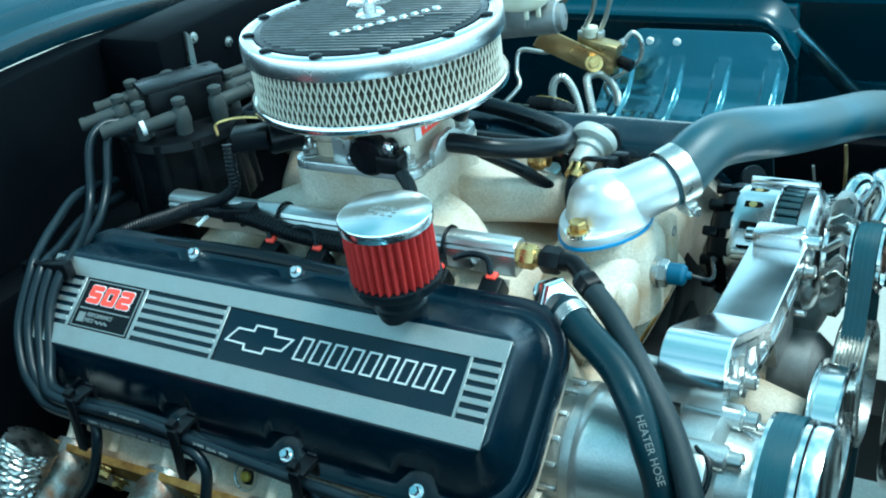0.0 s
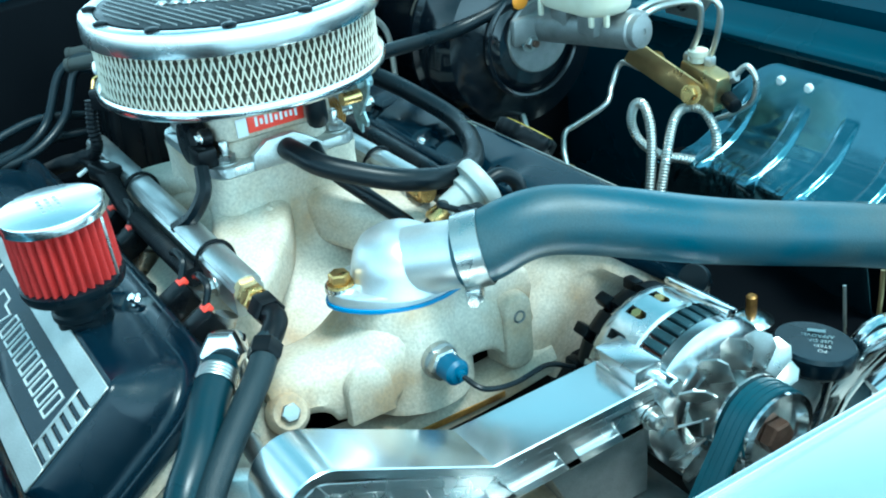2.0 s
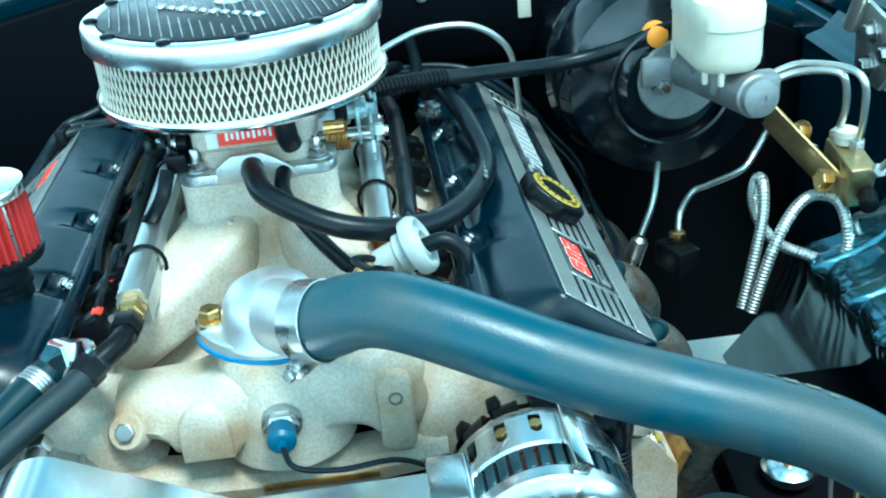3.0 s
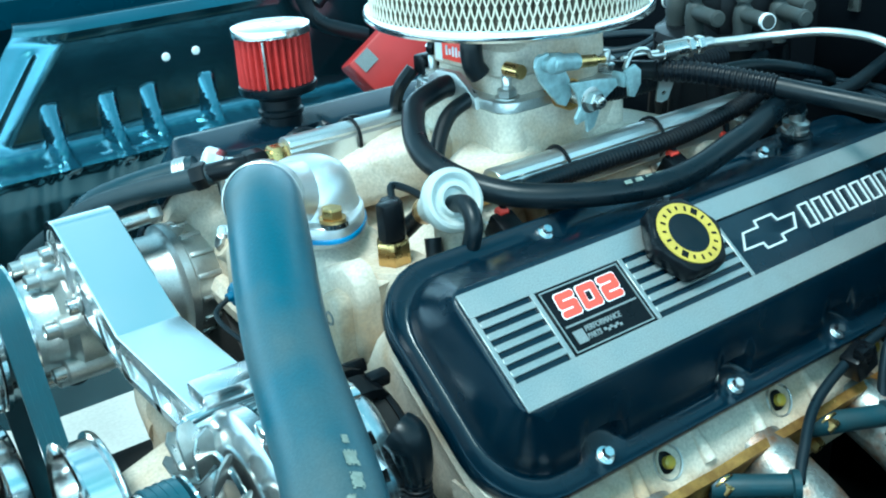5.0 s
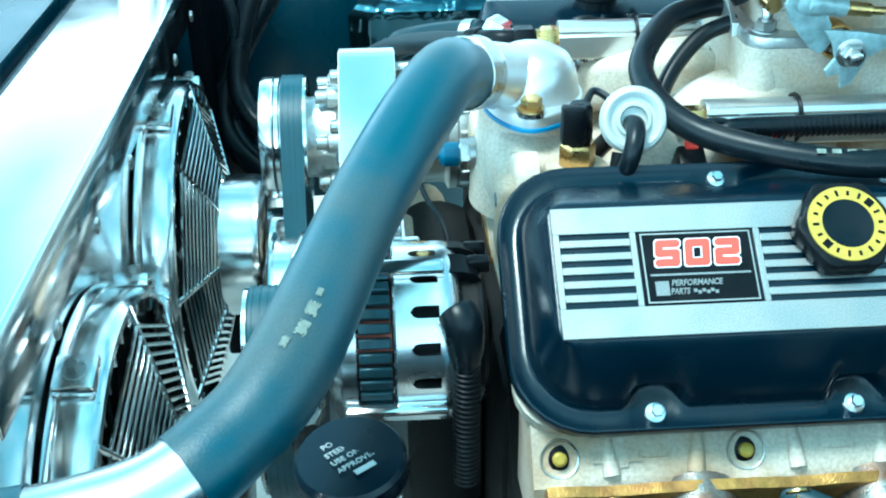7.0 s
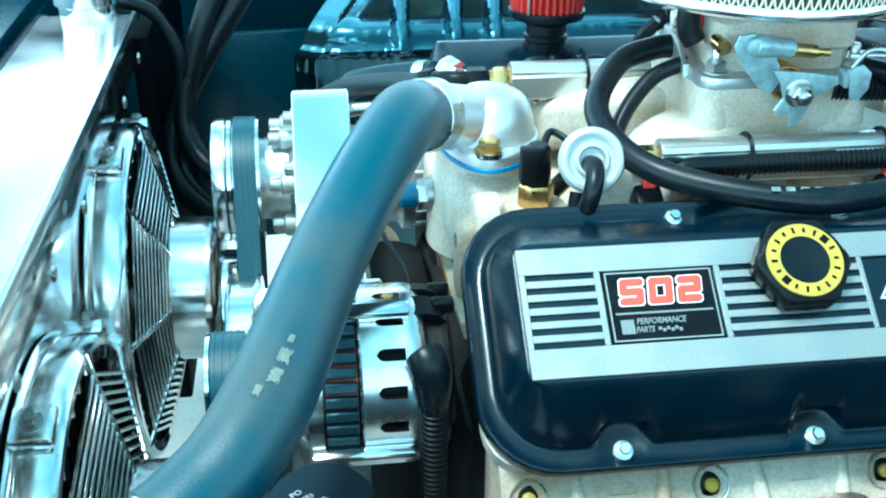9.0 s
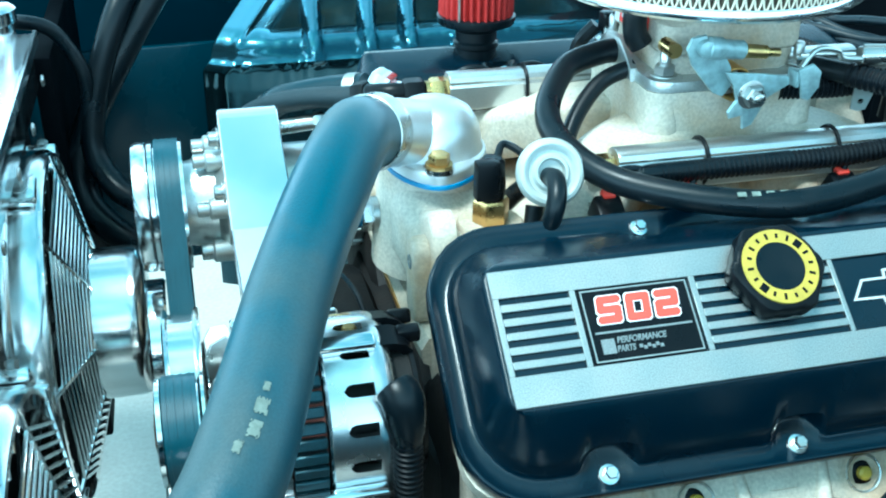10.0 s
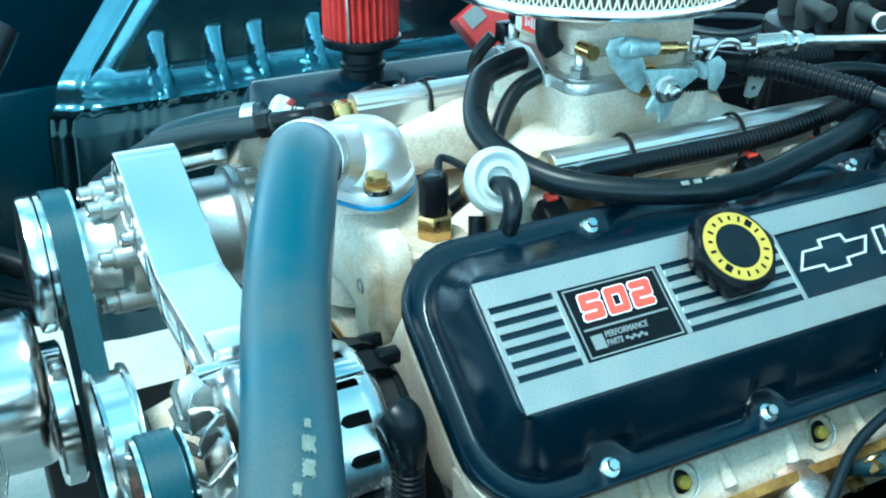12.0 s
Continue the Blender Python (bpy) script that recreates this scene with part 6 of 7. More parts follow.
bm = B()
prof = [(0.02, 0.462), (0.064, 0.463), (0.066, 0.465)]
for k in range(7):
    prof += [(0.066, 0.467 + 0.0036 * k), (0.0625, 0.4685 + 0.0036 * k), (0.066, 0.4702 + 0.0036 * k)]
prof += [(0.066, 0.494), (0.060, 0.496), (0.055, 0.48), (0.0, 0.48)]
lathe(bm, prof, (0, 0.130, 0.672), (1, 0, 0), 64)
part("ribbed_pulley", bm, STEEL, root, "dark ribbed steel pulley", angle=20)
bm = B()
lathe(bm, [(0.03, 0.37), (0.045, 0.38), (0.045, 0.44), (0.025, 0.465)], (0, 0.130, 0.672), (1, 0, 0), 32)
tube(bm, [(0.40, 0.20, 0.66), (0.42, 0.26, 0.70), (0.418, 0.305, 0.752)], 0.02, 14)
part("body", bm, GREY_CAST, root)
bm = B()
lathe(bm, [(0.020, -0.05), (0.022, -0.002), (0.034, 0.0), (0.0355, 0.003), (0.0355, 0.016), (0.033, 0.019), (0.0, 0.0195)], (0.418, 0.312, 0.763), (0.05, 0.12, 1), 36)
cap = part("filler_cap", bm, COVER_BLACK, root, "black filler cap with raised lettering")
m = frame_of(Vector((0.418, 0.312, 0.763)) + Vector((0.05, 0.12, 1)).normalized() * 0.0196, (-0.80, -0.60, 0), (0.60, -0.80, 0))
for k, text in enumerate(("POWER", "STEERING", "USE ONLY", "APPROVED")):
    lettering("raised_word", text, 0.0060, m @ pose(0, 0.0155 - 0.0078 * k, 0), SILVER_INK, cap, 0.0004)
bm = B()
box(bm, (0, -0.0157, 0.0002), (0.015, 0.0042, 0.0006), bevel=0)
bmesh.ops.transform(bm, matrix=m, verts=bm.verts)
part("lettering_bar", bm, SILVER_INK, cap)

root = thing("return_pipe", "polished return pipe with two thin lines beside the pump", "pipe")
bm = B()
tube(bm, [(0.400, 0.340, 0.66), (0.407, 0.355, 0.70), (0.415, 0.360, 0.723), (0.430, 0.363, 0.756), (0.438, 0.374, 0.772), (0.441, 0.392, 0.770), (0.441, 0.412, 0.745), (0.440, 0.420, 0.68)], 0.0165, 20, 8)
part("elbow", bm, POLISHED, root)
bm = B()
tube(bm, [(0.415, 0.402, 0.816), (0.417, 0.40, 0.783), (0.413, 0.40, 0.736), (0.385, 0.40, 0.678), (0.36, 0.39, 0.62)], 0.0022, 8, 8)
part("thin_line", bm, GOLD_ZINC, root, "thin brassy line")
bm = B()
rod(bm, (0.379, 0.40, 0.786), (0.392, 0.40, 0.66), 0.0017, seg=8)
part("rod", bm, LINE_STEEL, root)


def belt(name, loop, x0, x1, label):
    """A flat belt round a closed line of (y, z)."""
    n = len(loop)
    rings = []
    for i, (y, z) in enumerate(loop):
        ya, za = loop[i - 1]
        yb, zb = loop[(i + 1) % n]
        t = Vector((yb - ya, zb - za)).normalized()
        nrm = Vector((t.y, -t.x)) * 0.0022
        rings.append([(x0, y - nrm.x, z - nrm.y), (x1, y - nrm.x, z - nrm.y), (x1, y + nrm.x, z + nrm.y), (x0, y + nrm.x, z + nrm.y)])
    bm = B()
    rings.append(rings[0])
    ring_loft(bm, rings, False, False)
    bmesh.ops.remove_doubles(bm, verts=bm.verts, dist=1e-6)
    root = thing(name, label, "belt")
    part("band", bm, BELT, root, angle=50)
    # shallow ribs along the outer face
    for k in range(4):
        x = x0 + (x1 - x0) * (0.14 + 0.24 * k)
        bm = B()
        ribs = []
        for i, (y, z) in enumerate(loop):
            ya, za = loop[i - 1]
            yb, zb = loop[(i + 1) % n]
            t = Vector((yb - ya, zb - za)).normalized()
            nrm = Vector((t.y, -t.x))
            ribs.append([(x + dx, y - s * nrm.x, z - s * nrm.y) for s in (0.0019, 0.0027) for dx in ((0.0, 0.0022) if s < 0.002 else (0.0022, 0.0))])
        ribs.append(ribs[0])
        ring_loft(bm, ribs, False, False)
        bmesh.ops.remove_doubles(bm, verts=bm.verts, dist=1e-6)
        part("belt_rib", bm, BELT, root, angle=50)
    return root


def arc(cy, cz, r, a0, a1, n=14):
    return [(cy + r * math.cos(radians(a0 + (a1 - a0) * i / n)), cz + r * math.sin(radians(a0 + (a1 - a0) * i / n))) for i in range(n + 1)]


belt("drive_belt", arc(0, 0.50, 0.075, 330, 205, 10) + arc(-0.183, 0.778, 0.0612, 205, 26, 18) + arc(0.010, 0.690, 0.0714, 207, 330, 14) + arc(0.188, 0.787, 0.0345, 150, -18, 14) + arc(0.130, 0.672, 0.0685, 8, -40, 6), 0.467, 0.489, "wide flat black drive belt round the pulleys")
bm = B()
lathe(bm, [(0.02, 0.44), (0.072, 0.442), (0.072, 0.492), (0.06, 0.495), (0.0, 0.485)], (0, 0, 0.50), (1, 0, 0), 48)
single("crank_pulley", bm, BLOCK, "black crank pulley low at the engine front", "pulley")


# ---- radiator, fans, core support ----
root = thing("radiator", "polished aluminium radiator with a broad top plate", "radiator")
bm = B()
box(bm, (0.662, 0, 0.64), (0.05, 0.74, 0.44), bevel=0.004)
part("core", bm, GREY_CAST, root)
bm = B()
plate(bm, [(0.597, -0.37), (0.700, -0.37), (0.700, 0.37), (0.597, 0.37)], Matrix.Translation((0, 0, 0.893)), 0.007, 0.0015)
box(bm, (0.599, 0, 0.897), (0.005, 0.74, 0.013), bevel=0.001)
part("top_plate", bm, BILLET, root, "bright sheet aluminium top plate")
bm = B()
box(bm, (0.608, 0, 0.868), (0.010, 0.72, 0.05), bevel=0.002)
box(bm, (0.632, 0, 0.868), (0.05, 0.72, 0.045), bevel=0.008)
part("header_tank", bm, POLISHED, root, "polished tank face")
bm = B()
plate(bm, [(-0.392, 0.45), (0.372, 0.45), (0.372, 0.842), (-0.392, 0.842)], frame_of((0.626, 0, 0), (0, 1, 0), (0, 0, 1)), 0.004, 0.001)
part("shroud", bm, POLISHED, root, "polished fan shroud sheet")
for k in range(6):
    bm = B()
    y = -0.33 + 0.12 * k
    lathe(bm, [(0.006, 0), (0.0065, 0.001), (0.005, 0.0025), (0.0, 0.003)], (0.5955, y, 0.855 if k % 2 else 0.862), (-1, 0, 0), 20)
    part("rivet", bm, STEEL, root)
bm = B()
lathe(bm, [(0.030, 0), (0.030, 0.02), (0.034, 0.022), (0.034, 0.034), (0.028, 0.038), (0, 0.038)], (0.645, -0.352, 0.898), (0, 0, 1), 28)
part("filler_neck", bm, POLISHED, root, "polished filler neck and cap")
bm = B()
rod(bm, (0.662, 0.34, 0.832), (0.662, 0.385, 0.832), 0.022, seg=28, bevel=0.002)
part("side_port", bm, POLISHED, root, "polished side port")


def fan(cy, cz):
    c = Vector((0.028, cy, cz))
    root = thing("radiator_fan", "chrome electric radiator fan with web grille", "radiator fan", "pair of radiator fans")
    R = 0.180
    bm = B()
    lathe(bm, [(R + 0.004, 0.596), (R + 0.006, 0.594), (R + 0.004, 0.590), (R, 0.588), (R, 0.566), (R - 0.004, 0.560), (R - 0.008, 0.559), (R - 0.008, 0.564), (R - 0.004, 0.568), (R - 0.005, 0.592)], c, (1, 0, 0), 96, False)
    ring = part("ring", bm, FAN_METAL, root, "chrome fan ring")
    for k in range(6):
        w = radians(60 * k + 12)
        bm = B()
        box(bm, c + Vector((0.578, (R + 0.007) * math.cos(w), (R + 0.007) * math.sin(w))), (0.03, 0.03, 0.012), Matrix.Rotation(w - math.pi / 2, 3, "X"), bevel=0.003)
        part("tab", bm, FAN_METAL, ring)
        bm = B()
        out = Vector((0, math.cos(w), math.sin(w)))
        bolt(bm, c + Vector((0.578, 0, 0)) + out * (R + 0.0125), out, 0.0055, 0.008)
        part("tab_bolt", bm, STEEL, ring)
    # web grille: straight bars between spokes
    spokes = 8
    for k in range(spokes):
        w0 = 2 * math.pi * k / spokes + 0.2
        w1 = 2 * math.pi * (k + 1) / spokes + 0.2
        bm = B()
        rod(bm, c + Vector((0.531, 0.060 * math.cos(w0), 0.060 * math.sin(w0))), c + Vector((0.562, (R - 0.004) * math.cos(w0), (R - 0.004) * math.sin(w0))), 0.0030, seg=8)
        part("spoke", bm, FAN_METAL, root)
        for j in range(11):
            bm = B()
            r = 0.079 + 0.0081 * j
            x = 0.530 + 0.031 * (r - 0.060) / (R - 0.064)
            rod(bm, c + Vector((x, r * math.cos(w0), r * math.sin(w0))), c + Vector((x, r * math.cos(w1), r * math.sin(w1))), 0.0018, seg=6)
            part("grille_bar", bm, FAN_METAL, root)
    for k in range(40):
        w = 2 * math.pi * k / 40
        bm = B()
        rod(bm, c + Vector((0.562, (R - 0.018) * math.cos(w), (R - 0.018) * math.sin(w))), c + Vector((0.564, (R - 0.003) * math.cos(w + 0.07), (R - 0.003) * math.sin(w + 0.07))), 0.0024, seg=6)
        part("edge_bar", bm, FAN_METAL, root)
    for k in range(10):
        w = 2 * math.pi * k / 10
        bm = B()
        m = Matrix.Translation(c + Vector((0.582, 0, 0))) @ Matrix.Rotation(w, 4, "X")
        pts = [(-0.022, 0.045), (0.022, 0.045), (0.034, R - 0.014), (-0.018, R - 0.012)]
        plate(bm, pts, m @ Matrix.Rotation(radians(90), 4, "Z") @ Matrix.Rotation(radians(90), 4, "X") @ Matrix.Rotation(radians(25), 4, "Y"), 0.002)
        part("blade", bm, BLOCK, root, "black fan blade")
    bm = B()
    lathe(bm, [(0.074, 0.546), (0.0770, 0.543), (0.0770, 0.502), (0.0762, 0.4945), (0.0735, 0.4890), (0.069, 0.4860), (0.060, 0.4848), (0.0, 0.4845)], c, (1, 0, 0), 56)
    part("motor", bm, BRUSHED, root, "brushed bright motor can")
    return root


fan(-0.200, 0.645)
fan(0.165, 0.608)

# header panel ahead of the radiator
bm = B()
plate(bm, [(0.735, -0.80), (1.05, -0.76), (1.05, 0.76), (0.735, 0.80)], Matrix.Translation((0, 0, 0.868)), 0.02, 0.006)
box(bm, (0.74, 0, 0.72), (0.02, 1.5, 0.30), bevel=0.004)
tagged(part("header_panel", bm, BODY), "glossy dark blue header panel ahead of the radiator", "header panel", kind="structure")
bm = B()
box(bm, (0.716, 0, 0.875), (0.014, 0.9, 0.012), bevel=0.003)
tagged(part("rubber_seal", bm, RUBBER), "black rubber strip between radiator and header panel", "seal", kind="structure")
bm = B()
box(bm, (0.60, 0.56, 0.56), (0.02, 0.36, 0.38), bevel=0.004)
box(bm, (0.60, -0.56, 0.62), (0.02, 0.36, 0.50), bevel=0.004)
tagged(part("core_support", bm, BAY), "black core support panels beside the radiator", "core support", kind="structure")


# ---- heads: plugs, exhaust flanges and tubes ----
def exhaust(side, offset, label):
    root = thing("exhaust_header", label, "exhaust header", "pair of exhaust headers")
    bm = B()
    n = 100
    rnd = random.Random(5)
    top = []
    for i in range(n + 1):
        x = offset + 0.295 - 0.50 * i / n
        top.append((x, -0.0025 * (0.5 + 0.5 * math.cos(2 * math.pi * (x - offset - 0.252) / 0.1205)) ** 3 + rnd.uniform(-0.0004, 0.0004)))
    plate(bm, [(x, z) for x, z in top] + [(x, -0.056 - z) for x, z in top[::-1]], frame_of((0, 0.318 * side, 0.750), (1, 0, 0), (0, 0.42 * side, 0.9)), 0.0075 * -side, 0.0008)
    part("flange", bm, RUST, root, "rust-gold steel flange")
    for k in range(4):
        x = offset + 0.192 - 0.1205 * k
        bm = B()
        tube(bm, [(x, 0.304 * side, 0.728), (x + 0.001, 0.338 * side, 0.716), (x - 0.004, 0.366 * side, 0.696), (x - 0.02, 0.380 * side, 0.655), (x - 0.06, 0.365 * side, 0.58), (x - 0.10, 0.35 * side, 0.48)], 0.0255, 22, 8)
        part("tube", bm, HEADER, root, "heat-stained steel tube")
    for k in range(5):
        x = offset + 0.252 - 0.1205 * k
        for dz in (0.012, -0.014):
            bm = B()
            bolt(bm, (x, (0.3185 + 0.42 * dz) * side, 0.728 + 0.9 * dz), (0, 0.9 * side, -0.42), 0.0062, 0.008)
            part("bolt", bm, BRASS, root)


exhaust(1, 0.0, "heat-stained exhaust header on a rust-gold flange")
exhaust(-1, -0.008, "heat-stained exhaust header below the plug wires")


def plug(x, side):
    root = thing("spark_plug", "spark plug deep in a cast well of the head", "spark plug", "spark plugs")
    o = Vector((x, 0.2930 * side, 0.7525))
    ax = Vector((0.0, 0.80 * side, 0.50)).normalized()
    bm = B()
    lathe(bm, [(0.0135, -0.006), (0.0135, 0.0065), (0.0128, 0.0075), (0.0118, 0.0070), (0.0115, -0.002), (0, -0.002)], o, ax, 28, False)
    part("well", bm, CAST_CLEAN, root, "bright rim of the well")
    bm = B()
    lathe(bm, [(0.0112, -0.003), (0.0100, 0.003), (0.006, 0.005)], o, ax, 20)
    part("shell", bm, PLASTIC, root)
    bm = B()
    lathe(bm, [(0.0045, 0.003), (0.0048, 0.009), (0.003, 0.0105)], o, ax, 16)
    part("tip", bm, YELLOW_INK, root, "yellow-painted tip")


for x in (0.284, 0.160, 0.037, -0.086):
    plug(x, 1)
for x in (0.160, 0.037):
    plug(x, -1)


# ---- plug wires ----
def wire(points, r=0.0042, label="dark grey silicone spark plug wire", group="spark plug wires"):
    bm = B()
    tube(bm, points, r, 12, 8)
    return single("spark_plug_wire", bm, WIRE_GREY, label, "wire", group)


def boot(p, q):
    root = thing("plug_boot", "blue-grey rubber plug boot with a flared end", "boot", "plug boots")
    p, q = Vector(p), Vector(q)
    h = (q - p).length
    bm = B()
    lathe(bm, [(0.0085, 0), (0.0095, 0.004), (0.0088, 0.5 * h), (0.0088, h - 0.006), (0.0115, h - 0.005), (0.0115, h), (0.006, h + 0.001)], p, q - p, 20)
    part("rubber", bm, PLUG_BOOT, root)


for p, q in (((0.138, 0.318, 0.735), (0.090, 0.357, 0.735)), ((0.023, 0.316, 0.735), (-0.037, 0.347, 0.735)), ((-0.103, 0.310, 0.735), (-0.153, 0.331, 0.735))):
    boot(p, q)

P_WIRES = (
    [(-0.275, -0.054, 0.972), (-0.285, -0.073, 0.974), (-0.285, -0.098, 0.960), (-0.272, -0.127, 0.914), (-0.245, -0.167, 0.899), (-0.212, -0.214, 0.901), (-0.197, -0.243, 0.900), (-0.197, -0.269, 0.873), (-0.178, -0.300, 0.839), (-0.158, -0.305, 0.814), (-0.118, -0.305, 0.802)],
    [(-0.262, -0.058, 0.962), (-0.270, -0.082, 0.964), (-0.265, -0.107, 0.918), (-0.245, -0.151, 0.895), (-0.220, -0.210, 0.895), (-0.210, -0.245, 0.899), (-0.207, -0.275, 0.868), (-0.187, -0.304, 0.836), (-0.160, -0.313, 0.814), (-0.112, -0.314, 0.808)],
    [(-0.290, -0.070, 0.888), (-0.275, -0.140, 0.895), (-0.245, -0.205, 0.896), (-0.222, -0.247, 0.899), (-0.218, -0.281, 0.864), (-0.196, -0.309, 0.832), (-0.163, -0.322, 0.814), (-0.106, -0.322, 0.815)],
    [(-0.295, -0.068, 0.904), (-0.285, -0.130, 0.918), (-0.262, -0.190, 0.912), (-0.248, -0.225, 0.904), (-0.235, -0.249, 0.898), (-0.228, -0.287, 0.859), (-0.205, -0.313, 0.829), (-0.165, -0.330, 0.814), (-0.100, -0.331, 0.821)],
)
P_TAILS = (
    [(-0.166, -0.316, 0.824), (-0.150, -0.322, 0.820), (-0.113, -0.323, 0.818), (-0.051, -0.323, 0.820), (0.007, -0.323, 0.815), (0.055, -0.326, 0.806), (0.13, -0.328, 0.802), (0.150, -0.334, 0.797), (0.160, -0.340, 0.770), (0.158, -0.345, 0.72)],
    [(-0.168, -0.322, 0.824), (-0.150, -0.331, 0.822), (-0.113, -0.333, 0.821), (-0.051, -0.333, 0.825), (0.007, -0.333, 0.820), (0.068, -0.333, 0.814), (0.13, -0.333, 0.808), (0.185, -0.333, 0.804), (0.26, -0.333, 0.792), (0.29, -0.338, 0.77), (0.295, -0.345, 0.71)],
    [(-0.172, -0.322, 0.818), (-0.150, -0.324, 0.811), (-0.113, -0.325, 0.807), (-0.100, -0.332, 0.803), (-0.096, -0.340, 0.785), (-0.112, -0.345, 0.746), (-0.137, -0.350, 0.711), (-0.150, -0.352, 0.66)],
    [(-0.176, -0.328, 0.818), (-0.153, -0.334, 0.811), (-0.113, -0.335, 0.810), (-0.049, -0.335, 0.811), (0.005, -0.335, 0.810), (0.027, -0.338, 0.810), (0.038, -0.341, 0.796), (0.032, -0.346, 0.764), (0.018, -0.350, 0.71)],
)
for pts, tail in zip(P_WIRES, P_TAILS):
    wire([p for p in pts if p[0] < -0.176] + tail, 0.0050)
for x, z0, z1, lean in ((-0.113, 0.776, 0.835, 4), (0.010, 0.779, 0.833, 2), (0.136, 0.786, 0.825, 2)):
    bm = B()
    h, z = z1 - z0, (z0 + z1) / 2
    turn = Matrix.Rotation(radians(lean), 3, "Y")
    box(bm, (x, -0.3415, z), (0.010, 0.004, h), turn, bevel=0.0015)
    box(bm, (x, -0.316, z + 0.008), (0.010, 0.004, h - 0.016), turn, bevel=0.0015)
    box(bm, (x + 0.001, -0.329, z1 - 0.004), (0.014, 0.022, 0.005), turn, bevel=0.0015)
    box(bm, (x - 0.003, -0.336, z1 + 0.0015), (0.008, 0.010, 0.006), turn, bevel=0.0015)
    box(bm, (x - 0.001, -0.336, z0 + 0.008), (0.013, 0.013, 0.012), turn, bevel=0.002)
    single("wire_separator", bm, PLASTIC, "black plastic separator clipped round the plug wires", "wire clip", "wire separators")
bm = B()
box(bm, (-0.219, -0.243, 0.897), (0.068, 0.011, 0.017), Matrix.Rotation(radians(-8), 3, "Y"), bevel=0.002)
single("wire_separator", bm, PLASTIC, "flat plastic comb holding four plug wires", "wire clip", "wire separators")

D1 = [(-0.255, 0.08, 0.900), (-0.238, 0.15, 0.910), (-0.216, 0.209, 0.903), (-0.222, 0.253, 0.862), (-0.218, 0.287, 0.826), (-0.186, 0.303, 0.799), (-0.133, 0.313, 0.786), (-0.081, 0.314, 0.784), (-0.025, 0.316, 0.776)]
wire(D1 + [(0.030, 0.325, 0.762), (0.070, 0.345, 0.745), (0.088, 0.356, 0.736)])
wire([(x - 0.008, y + 0.008, z + 0.004) for x, y, z in D1[:8]] + [(-0.06, 0.325, 0.775), (-0.045, 0.335, 0.74), (-0.030, 0.352, 0.722), (-0.038, 0.349, 0.734)])
D2 = [(-0.262, 0.09, 0.905), (-0.250, 0.17, 0.912), (-0.24, 0.23, 0.900), (-0.241, 0.278, 0.861), (-0.240, 0.315, 0.814), (-0.213, 0.345, 0.777), (-0.170, 0.356, 0.745)]
wire(D2 + [(-0.10, 0.362, 0.734), (-0.040, 0.349, 0.735)])
wire([(x - 0.010, y + 0.006, z + 0.003) for x, y, z in D2[:6]] + [(-0.19, 0.348, 0.745), (-0.155, 0.332, 0.735)])
for x, y, z in ((-0.186, 0.308, 0.797), (-0.085, 0.318, 0.782), (-0.03, 0.32, 0.774)):
    bm = B()
    box(bm, (x, y, z), (0.026, 0.018, 0.022), Matrix.Rotation(radians(20), 3, "Y"), bevel=0.003)
    box(bm, (x + 0.006, y + 0.006, z + 0.010), (0.012, 0.010, 0.012), bevel=0.002)
    single("wire_separator", bm, PLASTIC, "black plastic separator clipped round the plug wires", "wire clip", "wire separators")
# faint printing along the passenger wires
for text, x, y, z, size in (("8.8MM  SUPER  CONDUCTOR  SPARK  PLUG  WIRE", -0.047, -0.3402, 0.8120, 0.0044), ("SUPER  CONDUCTOR", -0.050, -0.3374, 0.8275, 0.0036), ("SPARK  PLUG  WIRE", 0.046, -0.3372, 0.8190, 0.0042)):
    up = Vector((0, 0.25, 1)) if z < 0.815 else Vector((0, 0.8, 0.6))
    words = lettering("print", text, size, frame_of((x, y, z), (1, 0, -0.02 if x < 0 else -0.10), up.normalized()), PRINT, None, 0.0001)
    tagged(words, "pale printed words along a plug wire", "printing", "printing on plug wires")


